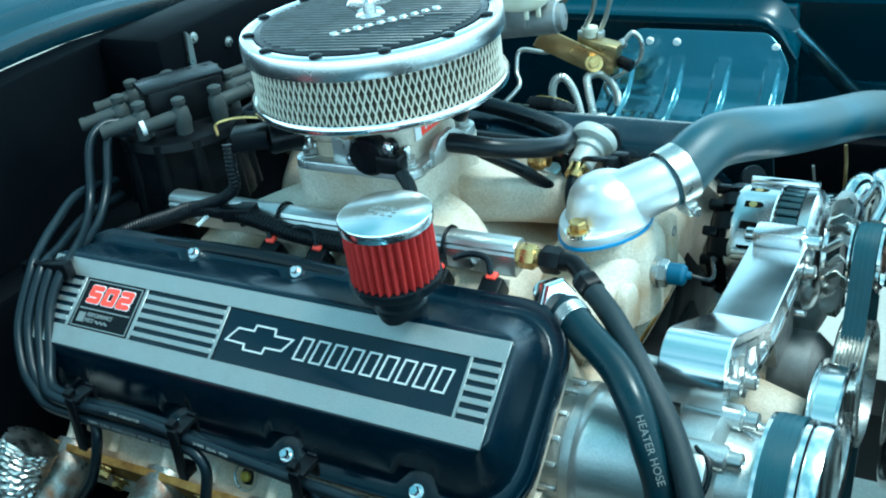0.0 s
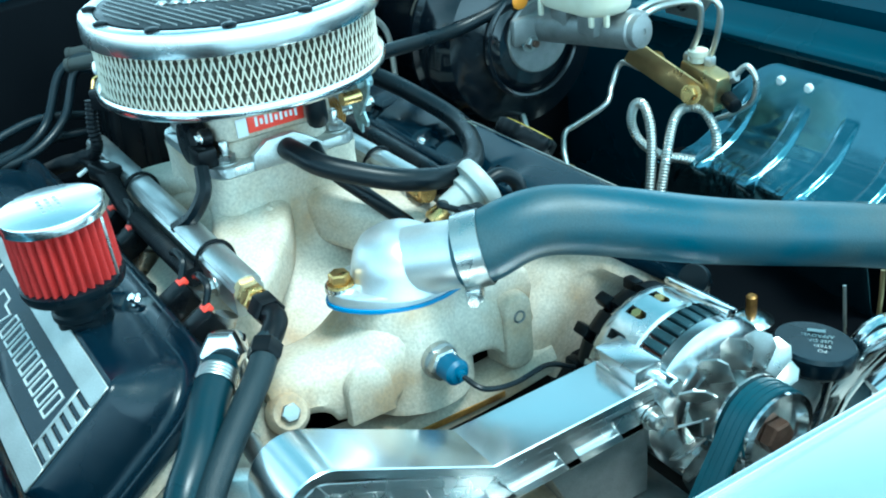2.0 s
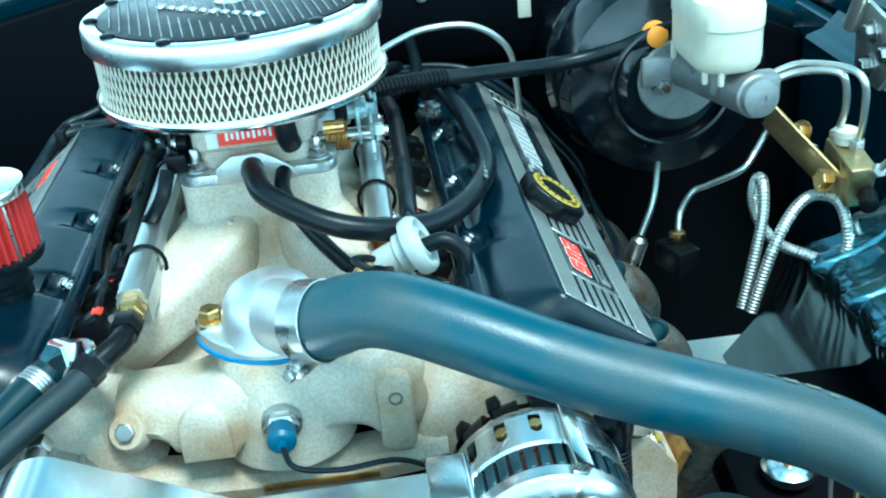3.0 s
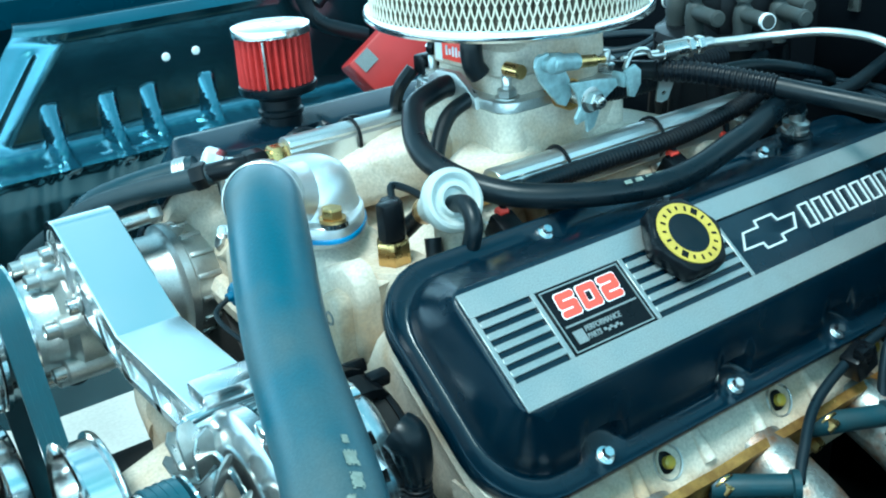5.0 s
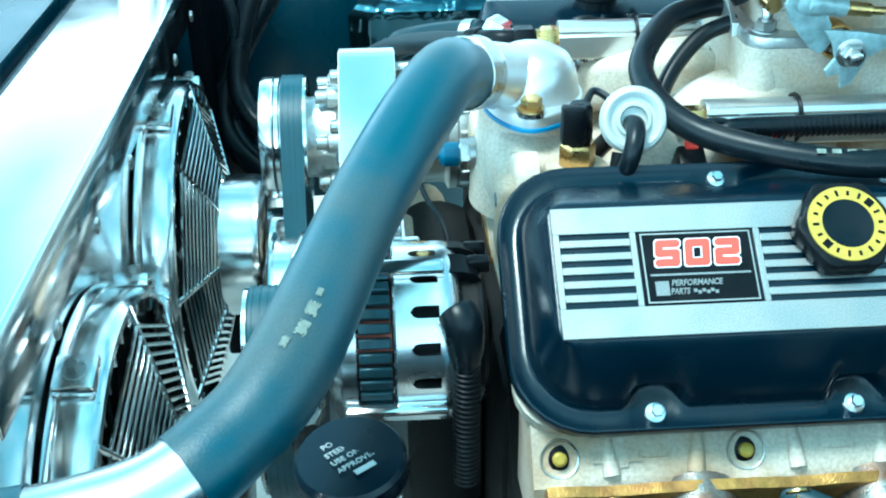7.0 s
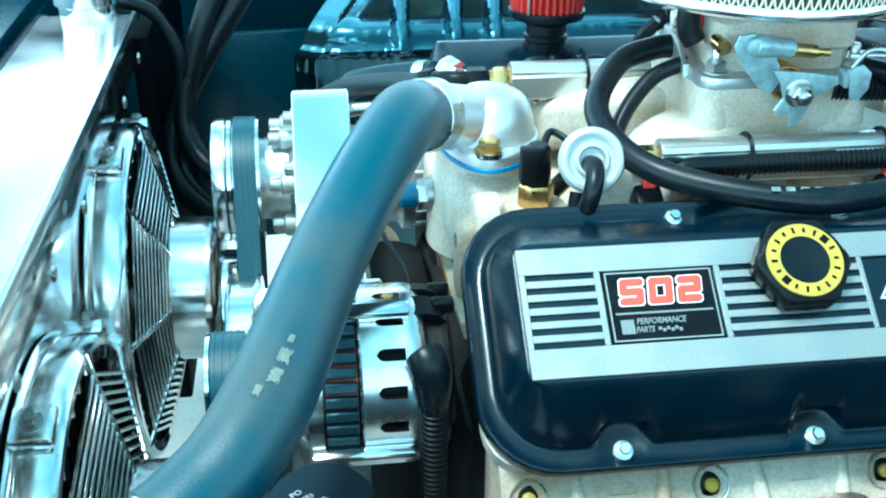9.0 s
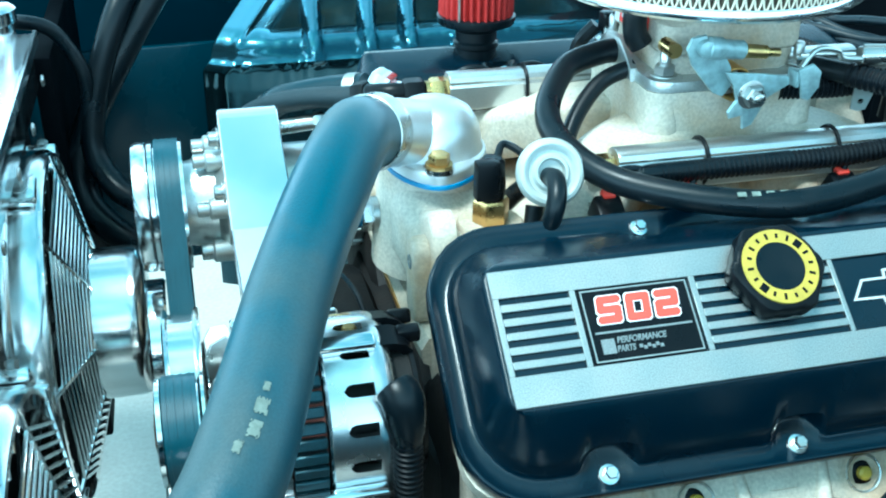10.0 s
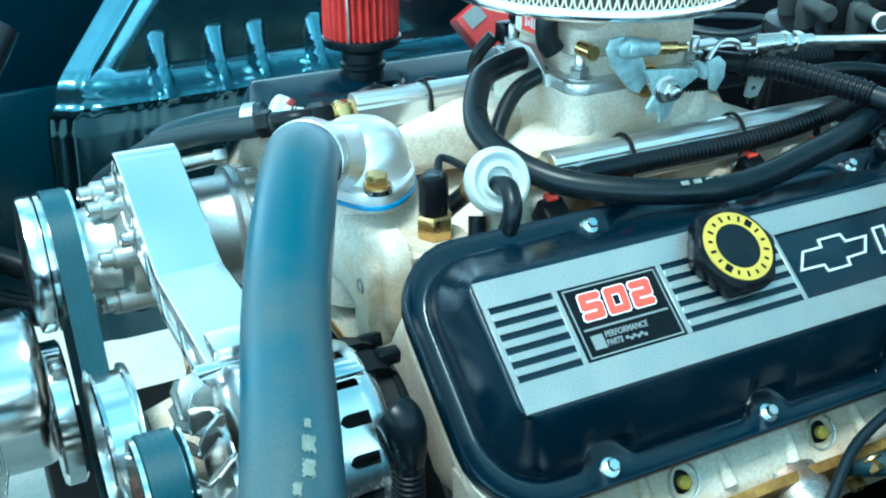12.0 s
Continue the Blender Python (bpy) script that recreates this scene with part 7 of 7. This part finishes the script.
# ---- distributor ----
def distributor():
    c = Vector((-0.240, 0.0, 0))
    root = thing("distributor", "black distributor with a square coil cover and grey boots", "distributor")
    bm = B()
    lathe(bm, [(0.03, 0.80), (0.034, 0.852), (0.058, 0.860), (0.070, 0.864), (0.071, 0.878), (0.067, 0.915), (0.068, 0.940), (0.071, 0.944), (0.069, 0.953), (0.056, 0.957)], c, (0, 0, 1), 40)
    part("cap", bm, PLASTIC, root, "black moulded cap")
    for k in range(10):
        w = 2 * math.pi * k / 10
        bm = B()
        rod(bm, c + Vector((0.066 * math.cos(w), 0.066 * math.sin(w), 0.866)), c + Vector((0.063 * math.cos(w), 0.063 * math.sin(w), 0.952)), 0.010, 0.008, seg=12)
        part("rib", bm, PLASTIC, root)
    bm = B()
    turn = Matrix.Rotation(radians(57), 3, "Z")
    box(bm, c + Vector((-0.001, 0.012, 0.976)), (0.086, 0.056, 0.050), turn, bevel=0.004)
    box(bm, c + Vector((-0.001, 0.012, 1.000)), (0.094, 0.050, 0.008), turn, bevel=0.002)
    part("coil_cover", bm, PLASTIC, root, "black square coil cover")
    away = Vector((-0.62, -0.76, -0.12)).normalized()
    back = Vector((0.35, 0.93, 0.02)).normalized()
    for k, (x, y, out) in enumerate(((-0.310, 0.004, away), (-0.287, -0.041, away), (-0.243, -0.054, away), (-0.204, -0.033, away), (-0.187, 0.008, back), (-0.285, 0.039, back), (-0.206, 0.052, back), (-0.240, 0.068, back))):
        p = Vector((x, y, 0.948))
        bm = B()
        lathe(bm, [(0.0092, 0), (0.0092, 0.016), (0.0104, 0.024), (0.0090, 0.036), (0.0062, 0.039), (0.0062, 0.042), (0.0076, 0.043), (0.0076, 0.048), (0.005, 0.0495)], p, (0, 0, 1), 18)
        rod(bm, p + Vector((0, 0, 0.030)), p + Vector((0, 0, 0.030)) + out * 0.046, 0.0080, 0.0070, seg=16, bevel=0.001)
        b = part("boot", bm, BOOT_GREY, root, "grey right-angle boot")
        bm = B()
        lathe(bm, [(0.0080, 0), (0.0080, 0.005)], p + Vector((0, 0, 0.030)) + out * 0.040, out, 16)
        part("band", bm, WHITE_INK if k in (3, 6) else BOOT_GREY, b, "pale number band")
    return c


distributor()
# ---- idle-motor wiring and small leads near the throttle body ----
for pts, r, mat, what in (([(-0.085, -0.108, 0.995), (-0.09, -0.10, 1.004), (-0.07, -0.08, 1.004), (-0.03, -0.07, 1.0)], 0.0016, BRASS, "thin copper-coloured lead at the idle motor"), ([(0.10, -0.076, 0.962), (0.112, -0.082, 0.945), (0.108, -0.095, 0.925), (0.09, -0.105, 0.912)], 0.0065, RUBBER, "black sleeved lead of the position sensor"), ([(-0.06, -0.10, 0.915), (-0.075, -0.115, 0.925), (-0.10, -0.12, 0.918), (-0.115, -0.135, 0.905)], 0.0022, WHITE_INK, "pale twisted lead beside the loom")):
    bm = B()
    tube(bm, pts, r, 8)
    single("sensor_lead", bm, mat, what, "wiring")
bm = B()
box(bm, (-0.07, -0.118, 0.918), (0.035, 0.02, 0.016), Matrix.Rotation(radians(15), 3, "Z"), bevel=0.003)
single("wiring_connector", bm, PLASTIC, "black wiring connector on the passenger rail", "connector")


# ---- throttle cable and its bracket ----
root = thing("throttle_cable", "braided steel throttle cable held by a drilled bracket", "cable")
bm = B()
tube(bm, [(-0.075, 0.098, 0.979), (-0.110, 0.112, 0.978), (-0.145, 0.135, 0.980), (-0.172, 0.173, 0.984), (-0.178, 0.225, 0.980), (-0.186, 0.262, 0.950), (-0.192, 0.272, 0.905), (-0.20, 0.275, 0.85)], 0.0036, 12, 10)
part("sheath", bm, LINE_STEEL, root, "braided steel sheath")
bm = B()
rod(bm, (-0.046, 0.092, 0.976), (-0.072, 0.097, 0.977), 0.0075, seg=16, bevel=0.001)
rod(bm, (-0.072, 0.097, 0.977), (-0.098, 0.106, 0.978), 0.0052, seg=14, bevel=0.001)
hexnut(bm, (-0.072, 0.097, 0.977), (-1, 0.25, 0), 0.0095, 0.006)
hexnut(bm, (-0.082, 0.100, 0.9775), (-1, 0.25, 0), 0.0085, 0.007)
part("adjuster", bm, STEEL, root)
bm = B()
bracket_m = frame_of((-0.0605, 0.0930, 0.9780), (-0.96, 0.2, 0), (0.06, 0.28, 0.95))
for side in (-1, 1):
    inner = []
    for hole, r in ((-0.018, 0.0030), (-0.044, 0.0024)):
        inner += [(side * r * math.sin(math.pi * k / 6), hole + r * math.cos(math.pi * k / 6)) for k in range(7)]
    outer = [(0.006 * side, -0.052), (0.0075 * side, -0.040), (0.0105 * side, -0.010), (0.0125 * side, 0.008)]
    line = [(0.0, 0.008)] + inner + [(0.0, -0.054)] + outer
    plate(bm, line if side > 0 else line[::-1], bracket_m, 0.0022)
part("bracket", bm, LINE_STEEL, root, "drilled steel bracket")
bm = B()
tube(bm, [(0.012, 0.103, 0.984), (-0.01, 0.098, 0.982), (-0.04, 0.095, 0.979)], 0.0015, 8)
part("inner_wire", bm, LINE_STEEL, root)
bm = B()
tube(bm, [(0.01, 0.104, 0.975), (-0.004, 0.10, 0.986), (-0.022, 0.098, 0.984), (-0.03, 0.097, 0.977), (-0.05, 0.097, 0.975)], 0.0022, 8)
part("return_rod", bm, LINE_STEEL, root)

bm = B()
tube(bm, [(-0.022, 0.044, 0.958), (-0.065, 0.124, 0.960), (-0.105, 0.218, 0.949), (-0.137, 0.318, 0.940), (-0.135, 0.375, 0.950), (-0.128, 0.408, 0.962)], 0.0084, 14, 10)
root = thing("booster_hose", "black vacuum hose running to the brake booster", "hose")
part("rubber", bm, RUBBER, root)
bm = B()
corrugated(bm, [(-0.045, 0.087, 0.960), (-0.065, 0.124, 0.960), (-0.090, 0.182, 0.9545)], 0.0098, 0.0050, 14)
part("sleeve", bm, LOOM, root, "ribbed black sleeve")


# ---- brake booster, master cylinder and lines ----
root = thing("brake_booster", "glossy black round brake booster on the firewall", "brake booster")
bm = B()
lathe(bm, [(0.09, -0.36), (0.105, -0.33), (0.122, -0.30), (0.124, -0.22), (0.127, -0.215), (0.127, -0.205), (0.121, -0.20), (0.119, -0.165), (0.110, -0.145), (0.085, -0.135), (0.06, -0.131), (0.052, -0.124), (0.0, -0.122)], (0, 0.4345, 0.905), (1, 0, 0), 72)
part("shell", bm, GLOSS_BLACK, root)
bm = B()
lathe(bm, [(0.016, 0), (0.014, 0.010), (0.0115, 0.011), (0.0115, 0.018), (0.008, 0.020), (0.0, 0.020)], (-0.138, 0.415, 0.962), (1, 0, 0), 24)
part("check_valve", bm, ORANGE, root, "orange check valve")
bm = B()
lathe(bm, [(0.046, -0.132), (0.046, -0.1215), (0.044, -0.1195), (0.0, -0.119)], (0, 0.440, 0.912), (1, 0, 0), 48)
part("hub", bm, GREY_CAST, root, "dull grey hub disc")
for k in range(16):
    w = 2 * math.pi * k / 16
    bm = B()
    rod(bm, (-0.136, 0.4345 + 0.075 * math.cos(w), 0.905 + 0.075 * math.sin(w)), (-0.151, 0.4345 + 0.108 * math.cos(w), 0.905 + 0.108 * math.sin(w)), 0.0035, seg=8)
    part("pressed_rib", bm, GLOSS_BLACK, root)
bm = B()
sweep(bm, [Vector((-0.126, 0.4345 + 0.068 * math.cos(w), 0.905 + 0.068 * math.sin(w))) for w in [2 * math.pi * i / 48 for i in range(49)]], 0.004, 8)
part("pressed_ring", bm, GLOSS_BLACK, root)
for dy, dz in ((-0.0155, 0.006), (0.060, 0.020)):
    bm = B()
    bolt(bm, (-0.112, 0.4345 + dy, 0.905 + dz), (1, 0, 0), 0.008, 0.009)
    part("nut", bm, STEEL, root)
    bm = B()
    rod(bm, (-0.104, 0.4345 + dy, 0.905 + dz), (-0.096, 0.4345 + dy, 0.905 + dz), 0.0042, seg=12, bevel=0.0006)
    part("stud", bm, RUST_DARK, root, "rusty stud end")

root = thing("master_cylinder", "grey cast master cylinder with a white reservoir", "master cylinder")
bm = B()
rod(bm, (-0.125, 0.445, 0.926), (0.022, 0.472, 0.937), 0.0215, seg=28, bevel=0.002)
lathe(bm, [(0.019, 0), (0.0185, 0.010), (0.012, 0.012), (0.004, 0.0125), (0.004, 0.011), (0, 0.011)], (0.020, 0.4715, 0.937), (1, 0.18, 0.07), 28, False)
box(bm, (-0.115, 0.445, 0.926), (0.012, 0.10, 0.035), bevel=0.006)
for x in (-0.075, -0.025):
    box(bm, (x, 0.452, 0.945), (0.032, 0.034, 0.03), bevel=0.005)
box(bm, (0.002, 0.488, 0.942), (0.026, 0.02, 0.024), bevel=0.004)
part("body", bm, GREY_CAST, root)
bm = B()
rings = []
for k, z in ((0.78, 0.957), (0.90, 0.959), (0.97, 0.964), (1.0, 0.972), (1.0, 1.000), (1.03, 1.002), (1.03, 1.02), (0.98, 1.026)):
    rings.append([(-0.045 + x * k, 0.452 + y * k, z) for x, y in rounded(0.062, 0.033, 0.028, 8)])
ring_loft(bm, rings)
part("reservoir", bm, WHITE_PLASTIC, root, "cloudy white plastic reservoir")
for x, y in ((-0.092, 0.424), (-0.004, 0.428), (0.008, 0.440)):
    bm = B()
    box(bm, (x, y, 0.956), (0.007, 0.006, 0.020), bevel=0.0025)
    part("clip", bm, WHITE_PLASTIC, root)

root = thing("proportioning_valve", "gold zinc valve block on a slanted bracket", "brake valve")
bm = B()
plate(bm, [(-0.062, -0.016), (0.052, -0.016), (0.060, -0.006), (0.060, 0.010), (0.052, 0.017), (-0.062, 0.017)], frame_of((0.020, 0.530, 0.866), (0.72, 0.42, -0.52), (0.50, 0.1, 0.7)), 0.003, 0.0006)
part("bracket", bm, GOLD_ZINC, root, "slanted gold bracket")
bm = B()
box(bm, (0.043, 0.560, 0.866), (0.062, 0.028, 0.026), Matrix.Rotation(radians(12), 3, "Y"), bevel=0.004)
box(bm, (0.058, 0.560, 0.850), (0.024, 0.026, 0.04), bevel=0.004)
part("block", bm, GOLD_ZINC, root)
for p in ((0.044, 0.536, 0.851), (-0.017, 0.536, 0.878)):
    bm = B()
    bolt(bm, p, (0.35, -0.85, 0.35), 0.0085, 0.008)
    part("bolt", bm, BRASS, root)
for p, ax in (((0.020, 0.556, 0.880), (0, 0, 1)), ((0.042, 0.566, 0.878), (0.1, 0, 1)), ((0.068, 0.572, 0.866), (0.8, 0.1, 0.4))):
    bm = B()
    hexnut(bm, p, ax, 0.0075, 0.012)
    part("line_nut", bm, LINE_STEEL, root)
bm = B()
lathe(bm, [(0.010, 0), (0.010, 0.006), (0.012, 0.008), (0.012, 0.014), (0.008, 0.016)], (0.030, 0.560, 0.882), (0, 0, 1), 20)
part("sender_cap", bm, WHITE_PLASTIC, root, "pale plastic sender cap")
bm = B()
lathe(bm, [(0.009, 0), (0.009, 0.02), (0.006, 0.022)], (0.072, 0.566, 0.845), (0.9, -0.3, -0.2), 16)
part("dark_plug", bm, PLASTIC, root)


root = thing("bonnet_hinge", "grey steel bonnet hinge bolted beside the firewall", "hinge")
bm = B()
plate(bm, [(-0.075, -0.040), (-0.020, -0.040), (0.004, -0.012), (0.004, 0.018), (-0.012, 0.034), (-0.085, 0.050)], frame_of((-0.018, 0.628, 0.945), (1, 0, 0), (0, 0, 1)), 0.005, 0.001)
part("plate", bm, LINE_STEEL, root)
for x, z in ((-0.024, 0.948), (-0.060, 0.962), (-0.062, 0.925)):
    bm = B()
    bolt(bm, (x, 0.6225, z), (0, -1, 0), 0.008, 0.008)
    part("bolt", bm, STEEL, root)
bm = B()
rod(bm, (-0.10, 0.618, 0.955), (-0.06, 0.618, 1.03), 0.009, seg=14, bevel=0.002)
part("arm", bm, LINE_STEEL, root)


def brake_line(points, r=0.0036, label="bent bright steel brake line"):
    bm = B()
    tube(bm, points, r, 10, 10)
    return single("brake_line", bm, LINE_STEEL, label, "brake line", "brake lines")


brake_line([(0.004, 0.492, 0.945), (0.010, 0.515, 0.953), (0.035, 0.535, 0.960), (0.046, 0.545, 0.955), (0.040, 0.552, 0.925), (0.022, 0.556, 0.892)])
brake_line([(-0.010, 0.492, 0.945), (0.0, 0.52, 0.957), (0.045, 0.545, 0.965), (0.066, 0.555, 0.956), (0.058, 0.562, 0.92), (0.043, 0.567, 0.888)])
brake_line([(0.076, 0.574, 0.872), (0.088, 0.58, 0.884), (0.099, 0.584, 0.868), (0.095, 0.582, 0.842), (0.070, 0.576, 0.822), (0.046, 0.57, 0.806), (0.052, 0.575, 0.785)])
brake_line([(0.0, 0.545, 0.866), (-0.03, 0.53, 0.866), (-0.066, 0.525, 0.868), (-0.068, 0.51, 0.842), (-0.056, 0.49, 0.826), (-0.076, 0.46, 0.803), (-0.082, 0.445, 0.794), (-0.060, 0.425, 0.782), (-0.044, 0.418, 0.762)])
COIL1 = [(0.062, 0.452, 0.728), (0.050, 0.468, 0.785), (0.038, 0.478, 0.822), (0.022, 0.482, 0.846), (0.006, 0.482, 0.842), (0.0, 0.482, 0.818), (0.012, 0.486, 0.796), (0.038, 0.495, 0.784), (0.055, 0.515, 0.778), (0.062, 0.535, 0.770)]
COIL2 = [(0.072, 0.458, 0.728), (0.062, 0.480, 0.790), (0.046, 0.505, 0.822), (0.036, 0.53, 0.832), (0.050, 0.548, 0.830), (0.068, 0.552, 0.808), (0.070, 0.552, 0.782), (0.058, 0.552, 0.772)]


def spring_line(points, label):
    bm = B()
    corrugated(bm, points, 0.0062, 0.0036, 8)
    return single("brake_line", bm, LINE_STEEL, label, "brake line", "brake lines")


spring_line(COIL1, "looped brake line wrapped in a bright steel spring")
spring_line(COIL2, "looped brake line wrapped in a bright steel spring")
root = thing("line_block", "small black junction block with a brass union", "junction block")
bm = B()
box(bm, (-0.035, 0.415, 0.742), (0.045, 0.03, 0.03), Matrix.Rotation(radians(20), 3, "Z"), bevel=0.004)
part("block", bm, PLASTIC, root)
bm = B()
hexnut(bm, (-0.043, 0.417, 0.757), (0, 0, 1), 0.009, 0.012)
part("union", bm, BRASS, root)


# ---- low parts on the driver's side ----
root = thing("shock_tower", "black shock tower with a studded rubber mount", "shock mount")
bm = B()
box(bm, (0.22, 0.48, 0.64), (0.22, 0.20, 0.05), Matrix.Rotation(radians(12), 3, "Y"), bevel=0.015)
box(bm, (0.2, 0.6, 0.66), (0.5, 0.03, 0.16), bevel=0.01)
part("pressing", bm, BAY, root)
bm = B()
lathe(bm, [(0.022, 0), (0.024, 0.004), (0.024, 0.010), (0.018, 0.015), (0.009, 0.017)], (0.245, 0.430, 0.666), (0, 0, 1), 28)
part("mount", bm, CHROME, root)
bm = B()
lathe(bm, [(0.006, 0), (0.006, 0.022), (0.004, 0.024)], (0.245, 0.430, 0.682), (0, 0, 1), 12)
part("stud", bm, RUST, root)
root = thing("sensor_probe", "steel probe with a braided lead in the exhaust tube", "sensor")
bm = B()
hexnut(bm, (-0.088, 0.372, 0.694), (-0.1, 0.4, 1), 0.013, 0.014)
lathe(bm, [(0.010, 0.012), (0.010, 0.045), (0.006, 0.05)], (-0.088, 0.372, 0.694), (-0.1, 0.4, 1), 16)
part("body", bm, STEEL, root)
bm = B()
tube(bm, [(-0.093, 0.39, 0.742), (-0.11, 0.41, 0.78), (-0.16, 0.43, 0.82), (-0.2, 0.45, 0.84)], 0.004, 10)
part("lead", bm, LINE_STEEL, root)
root = thing("lower_pipe", "polished bent coolant pipe beside the radiator", "pipe")
bm = B()
tube(bm, [(0.470, 0.335, 0.745), (0.478, 0.365, 0.765), (0.470, 0.392, 0.775), (0.455, 0.410, 0.765), (0.45, 0.42, 0.72)], 0.017, 20)
part("bend", bm, CHROME, root)


# ---- passenger front corner: hoses ----
for pts, r, what in (([(0.640, -0.352, 0.915), (0.622, -0.40, 0.905), (0.585, -0.42, 0.885), (0.560, -0.42, 0.827), (0.576, -0.42, 0.766), (0.61, -0.42, 0.715)], 0.008, "thin black overflow hose looping from the filler neck"), ([(0.50, -0.47, 0.93), (0.528, -0.44, 0.88), (0.556, -0.425, 0.80), (0.562, -0.41, 0.745), (0.540, -0.38, 0.712), (0.50, -0.34, 0.70)], 0.014, "black air-conditioning hose beside the radiator"), ([(0.47, -0.48, 0.92), (0.52, -0.45, 0.85), (0.575, -0.43, 0.755), (0.58, -0.41, 0.69), (0.54, -0.37, 0.655), (0.49, -0.33, 0.65)], 0.017, "thick black air-conditioning hose beside the radiator")):
    root = thing("corner_hose", what, "hose", "hoses in the front corner")
    bm = B()
    tube(bm, pts, r, 14, 10)
    part("rubber", bm, RUBBER, root)

# ---- passenger back corner: ignition box, foil pipe ----
root = thing("ignition_box", "red ignition box with a pale label behind the breather", "ignition box")
bm = B()
turn = Matrix.Rotation(radians(-18), 3, "Z") @ Matrix.Rotation(radians(18), 3, "X") @ Matrix.Rotation(radians(38), 3, "Y")
box(bm, (-0.160, -0.515, 0.848), (0.105, 0.06, 0.080), turn, bevel=0.005)
part("case", bm, RED_DULL, root)
bm = B()
box(bm, Vector((-0.160, -0.515, 0.848)) + turn @ Vector((0.030, 0.0308, 0.026)), (0.026, 0.001, 0.022), turn, bevel=0)
part("label_plate", bm, DIM_INK, root)
bm = B()
rnd = random.Random(3)
line = smooth_line([(-0.175, -0.350, 0.775), (-0.185, -0.362, 0.755), (-0.2, -0.375, 0.72), (-0.21, -0.38, 0.66)], 16)
tang = [(line[min(i + 1, len(line) - 1)] - line[max(i - 1, 0)]).normalized() for i in range(len(line))]
rings = []
for j, (p, d) in enumerate(zip(line, tang)):
    s1 = d.cross(Vector((1, 0, 0))).normalized()
    s2 = d.cross(s1)
    rings.append([p + (s1 * math.cos(w) + s2 * math.sin(w)) * (0.025 + 0.0016 * math.sin(j * 2.1 + 3 * math.sin(2 * w)) + rnd.uniform(-0.0013, 0.0013)) for w in [2 * math.pi * k / 40 for k in range(40)]])
ring_loft(bm, rings)
single("foil_sleeve", bm, STEEL, "crinkled foil heat sleeve round a pipe", "heat sleeve", smooth=False)

# ---- on the firewall ----
root = thing("firewall_box", "black heater box with edge strips on the firewall", "heater box")
bm = B()
box(bm, (-0.36, 0.20, 0.963), (0.10, 0.28, 0.126), bevel=0.008)
part("case", bm, BAY, root)
bm = B()
box(bm, (-0.308, 0.304, 0.968), (0.003, 0.016, 0.042), bevel=0.001)
part("label_plate", bm, CREAM, root, "small cream label")
for p in ((-0.309, 0.25, 0.99), (-0.309, 0.18, 0.985), (-0.309, 0.12, 1.01)):
    bm = B()
    bolt(bm, p, (1, 0, 0), 0.0045, 0.003)
    part("screw", bm, STEEL, root)
bm = B()
plate(bm, [(-0.006, 0), (0.006, 0), (0.007, 0.042), (0.0, 0.05)], frame_of((-0.3095, 0.106, 0.972), (0, 1, 0), (0.02, 0, 1)), 0.004)
single("steel_strip", bm, STEEL, "bare steel strip upright on the heater box", "strip")


# ---- passenger back corner: hoses and fittings by the firewall ----
for pts, r, what in (
    ([(-0.06, -0.60, 1.01), (-0.068, -0.60, 0.985), (-0.080, -0.60, 0.935), (-0.10, -0.59, 0.90), (-0.16, -0.57, 0.875)], 0.011, "black hose bending down beside the inner fender"),
    ([(-0.20, -0.60, 1.0), (-0.16, -0.60, 0.965), (-0.115, -0.60, 0.937), (-0.10, -0.60, 0.925)], 0.010, "black hose crossing the back corner of the bay"),
    ([(-0.26, -0.52, 0.99), (-0.24, -0.50, 0.95), (-0.25, -0.46, 0.90), (-0.27, -0.42, 0.86)], 0.010, "black hose bending down before the firewall"),
    ([(-0.30, -0.46, 0.99), (-0.29, -0.44, 0.95), (-0.30, -0.40, 0.91), (-0.33, -0.36, 0.88)], 0.009, "black hose bending down before the firewall"),
):
    root = thing("corner_pipe", what, "hose", "hoses in the back corner")
    bm = B()
    tube(bm, pts, r, 14, 10)
    part("rubber", bm, RUBBER, root)
    bm = B()
    p0, p1 = Vector(pts[1]), Vector(pts[2])
    d = (p1 - p0).normalized()
    lathe(bm, [(r + 0.0008, -0.006), (r + 0.002, -0.005), (r + 0.002, 0.005), (r + 0.0008, 0.006)], p0, d, 20, False)
    part("clamp", bm, STEEL, root, "steel band clamp")
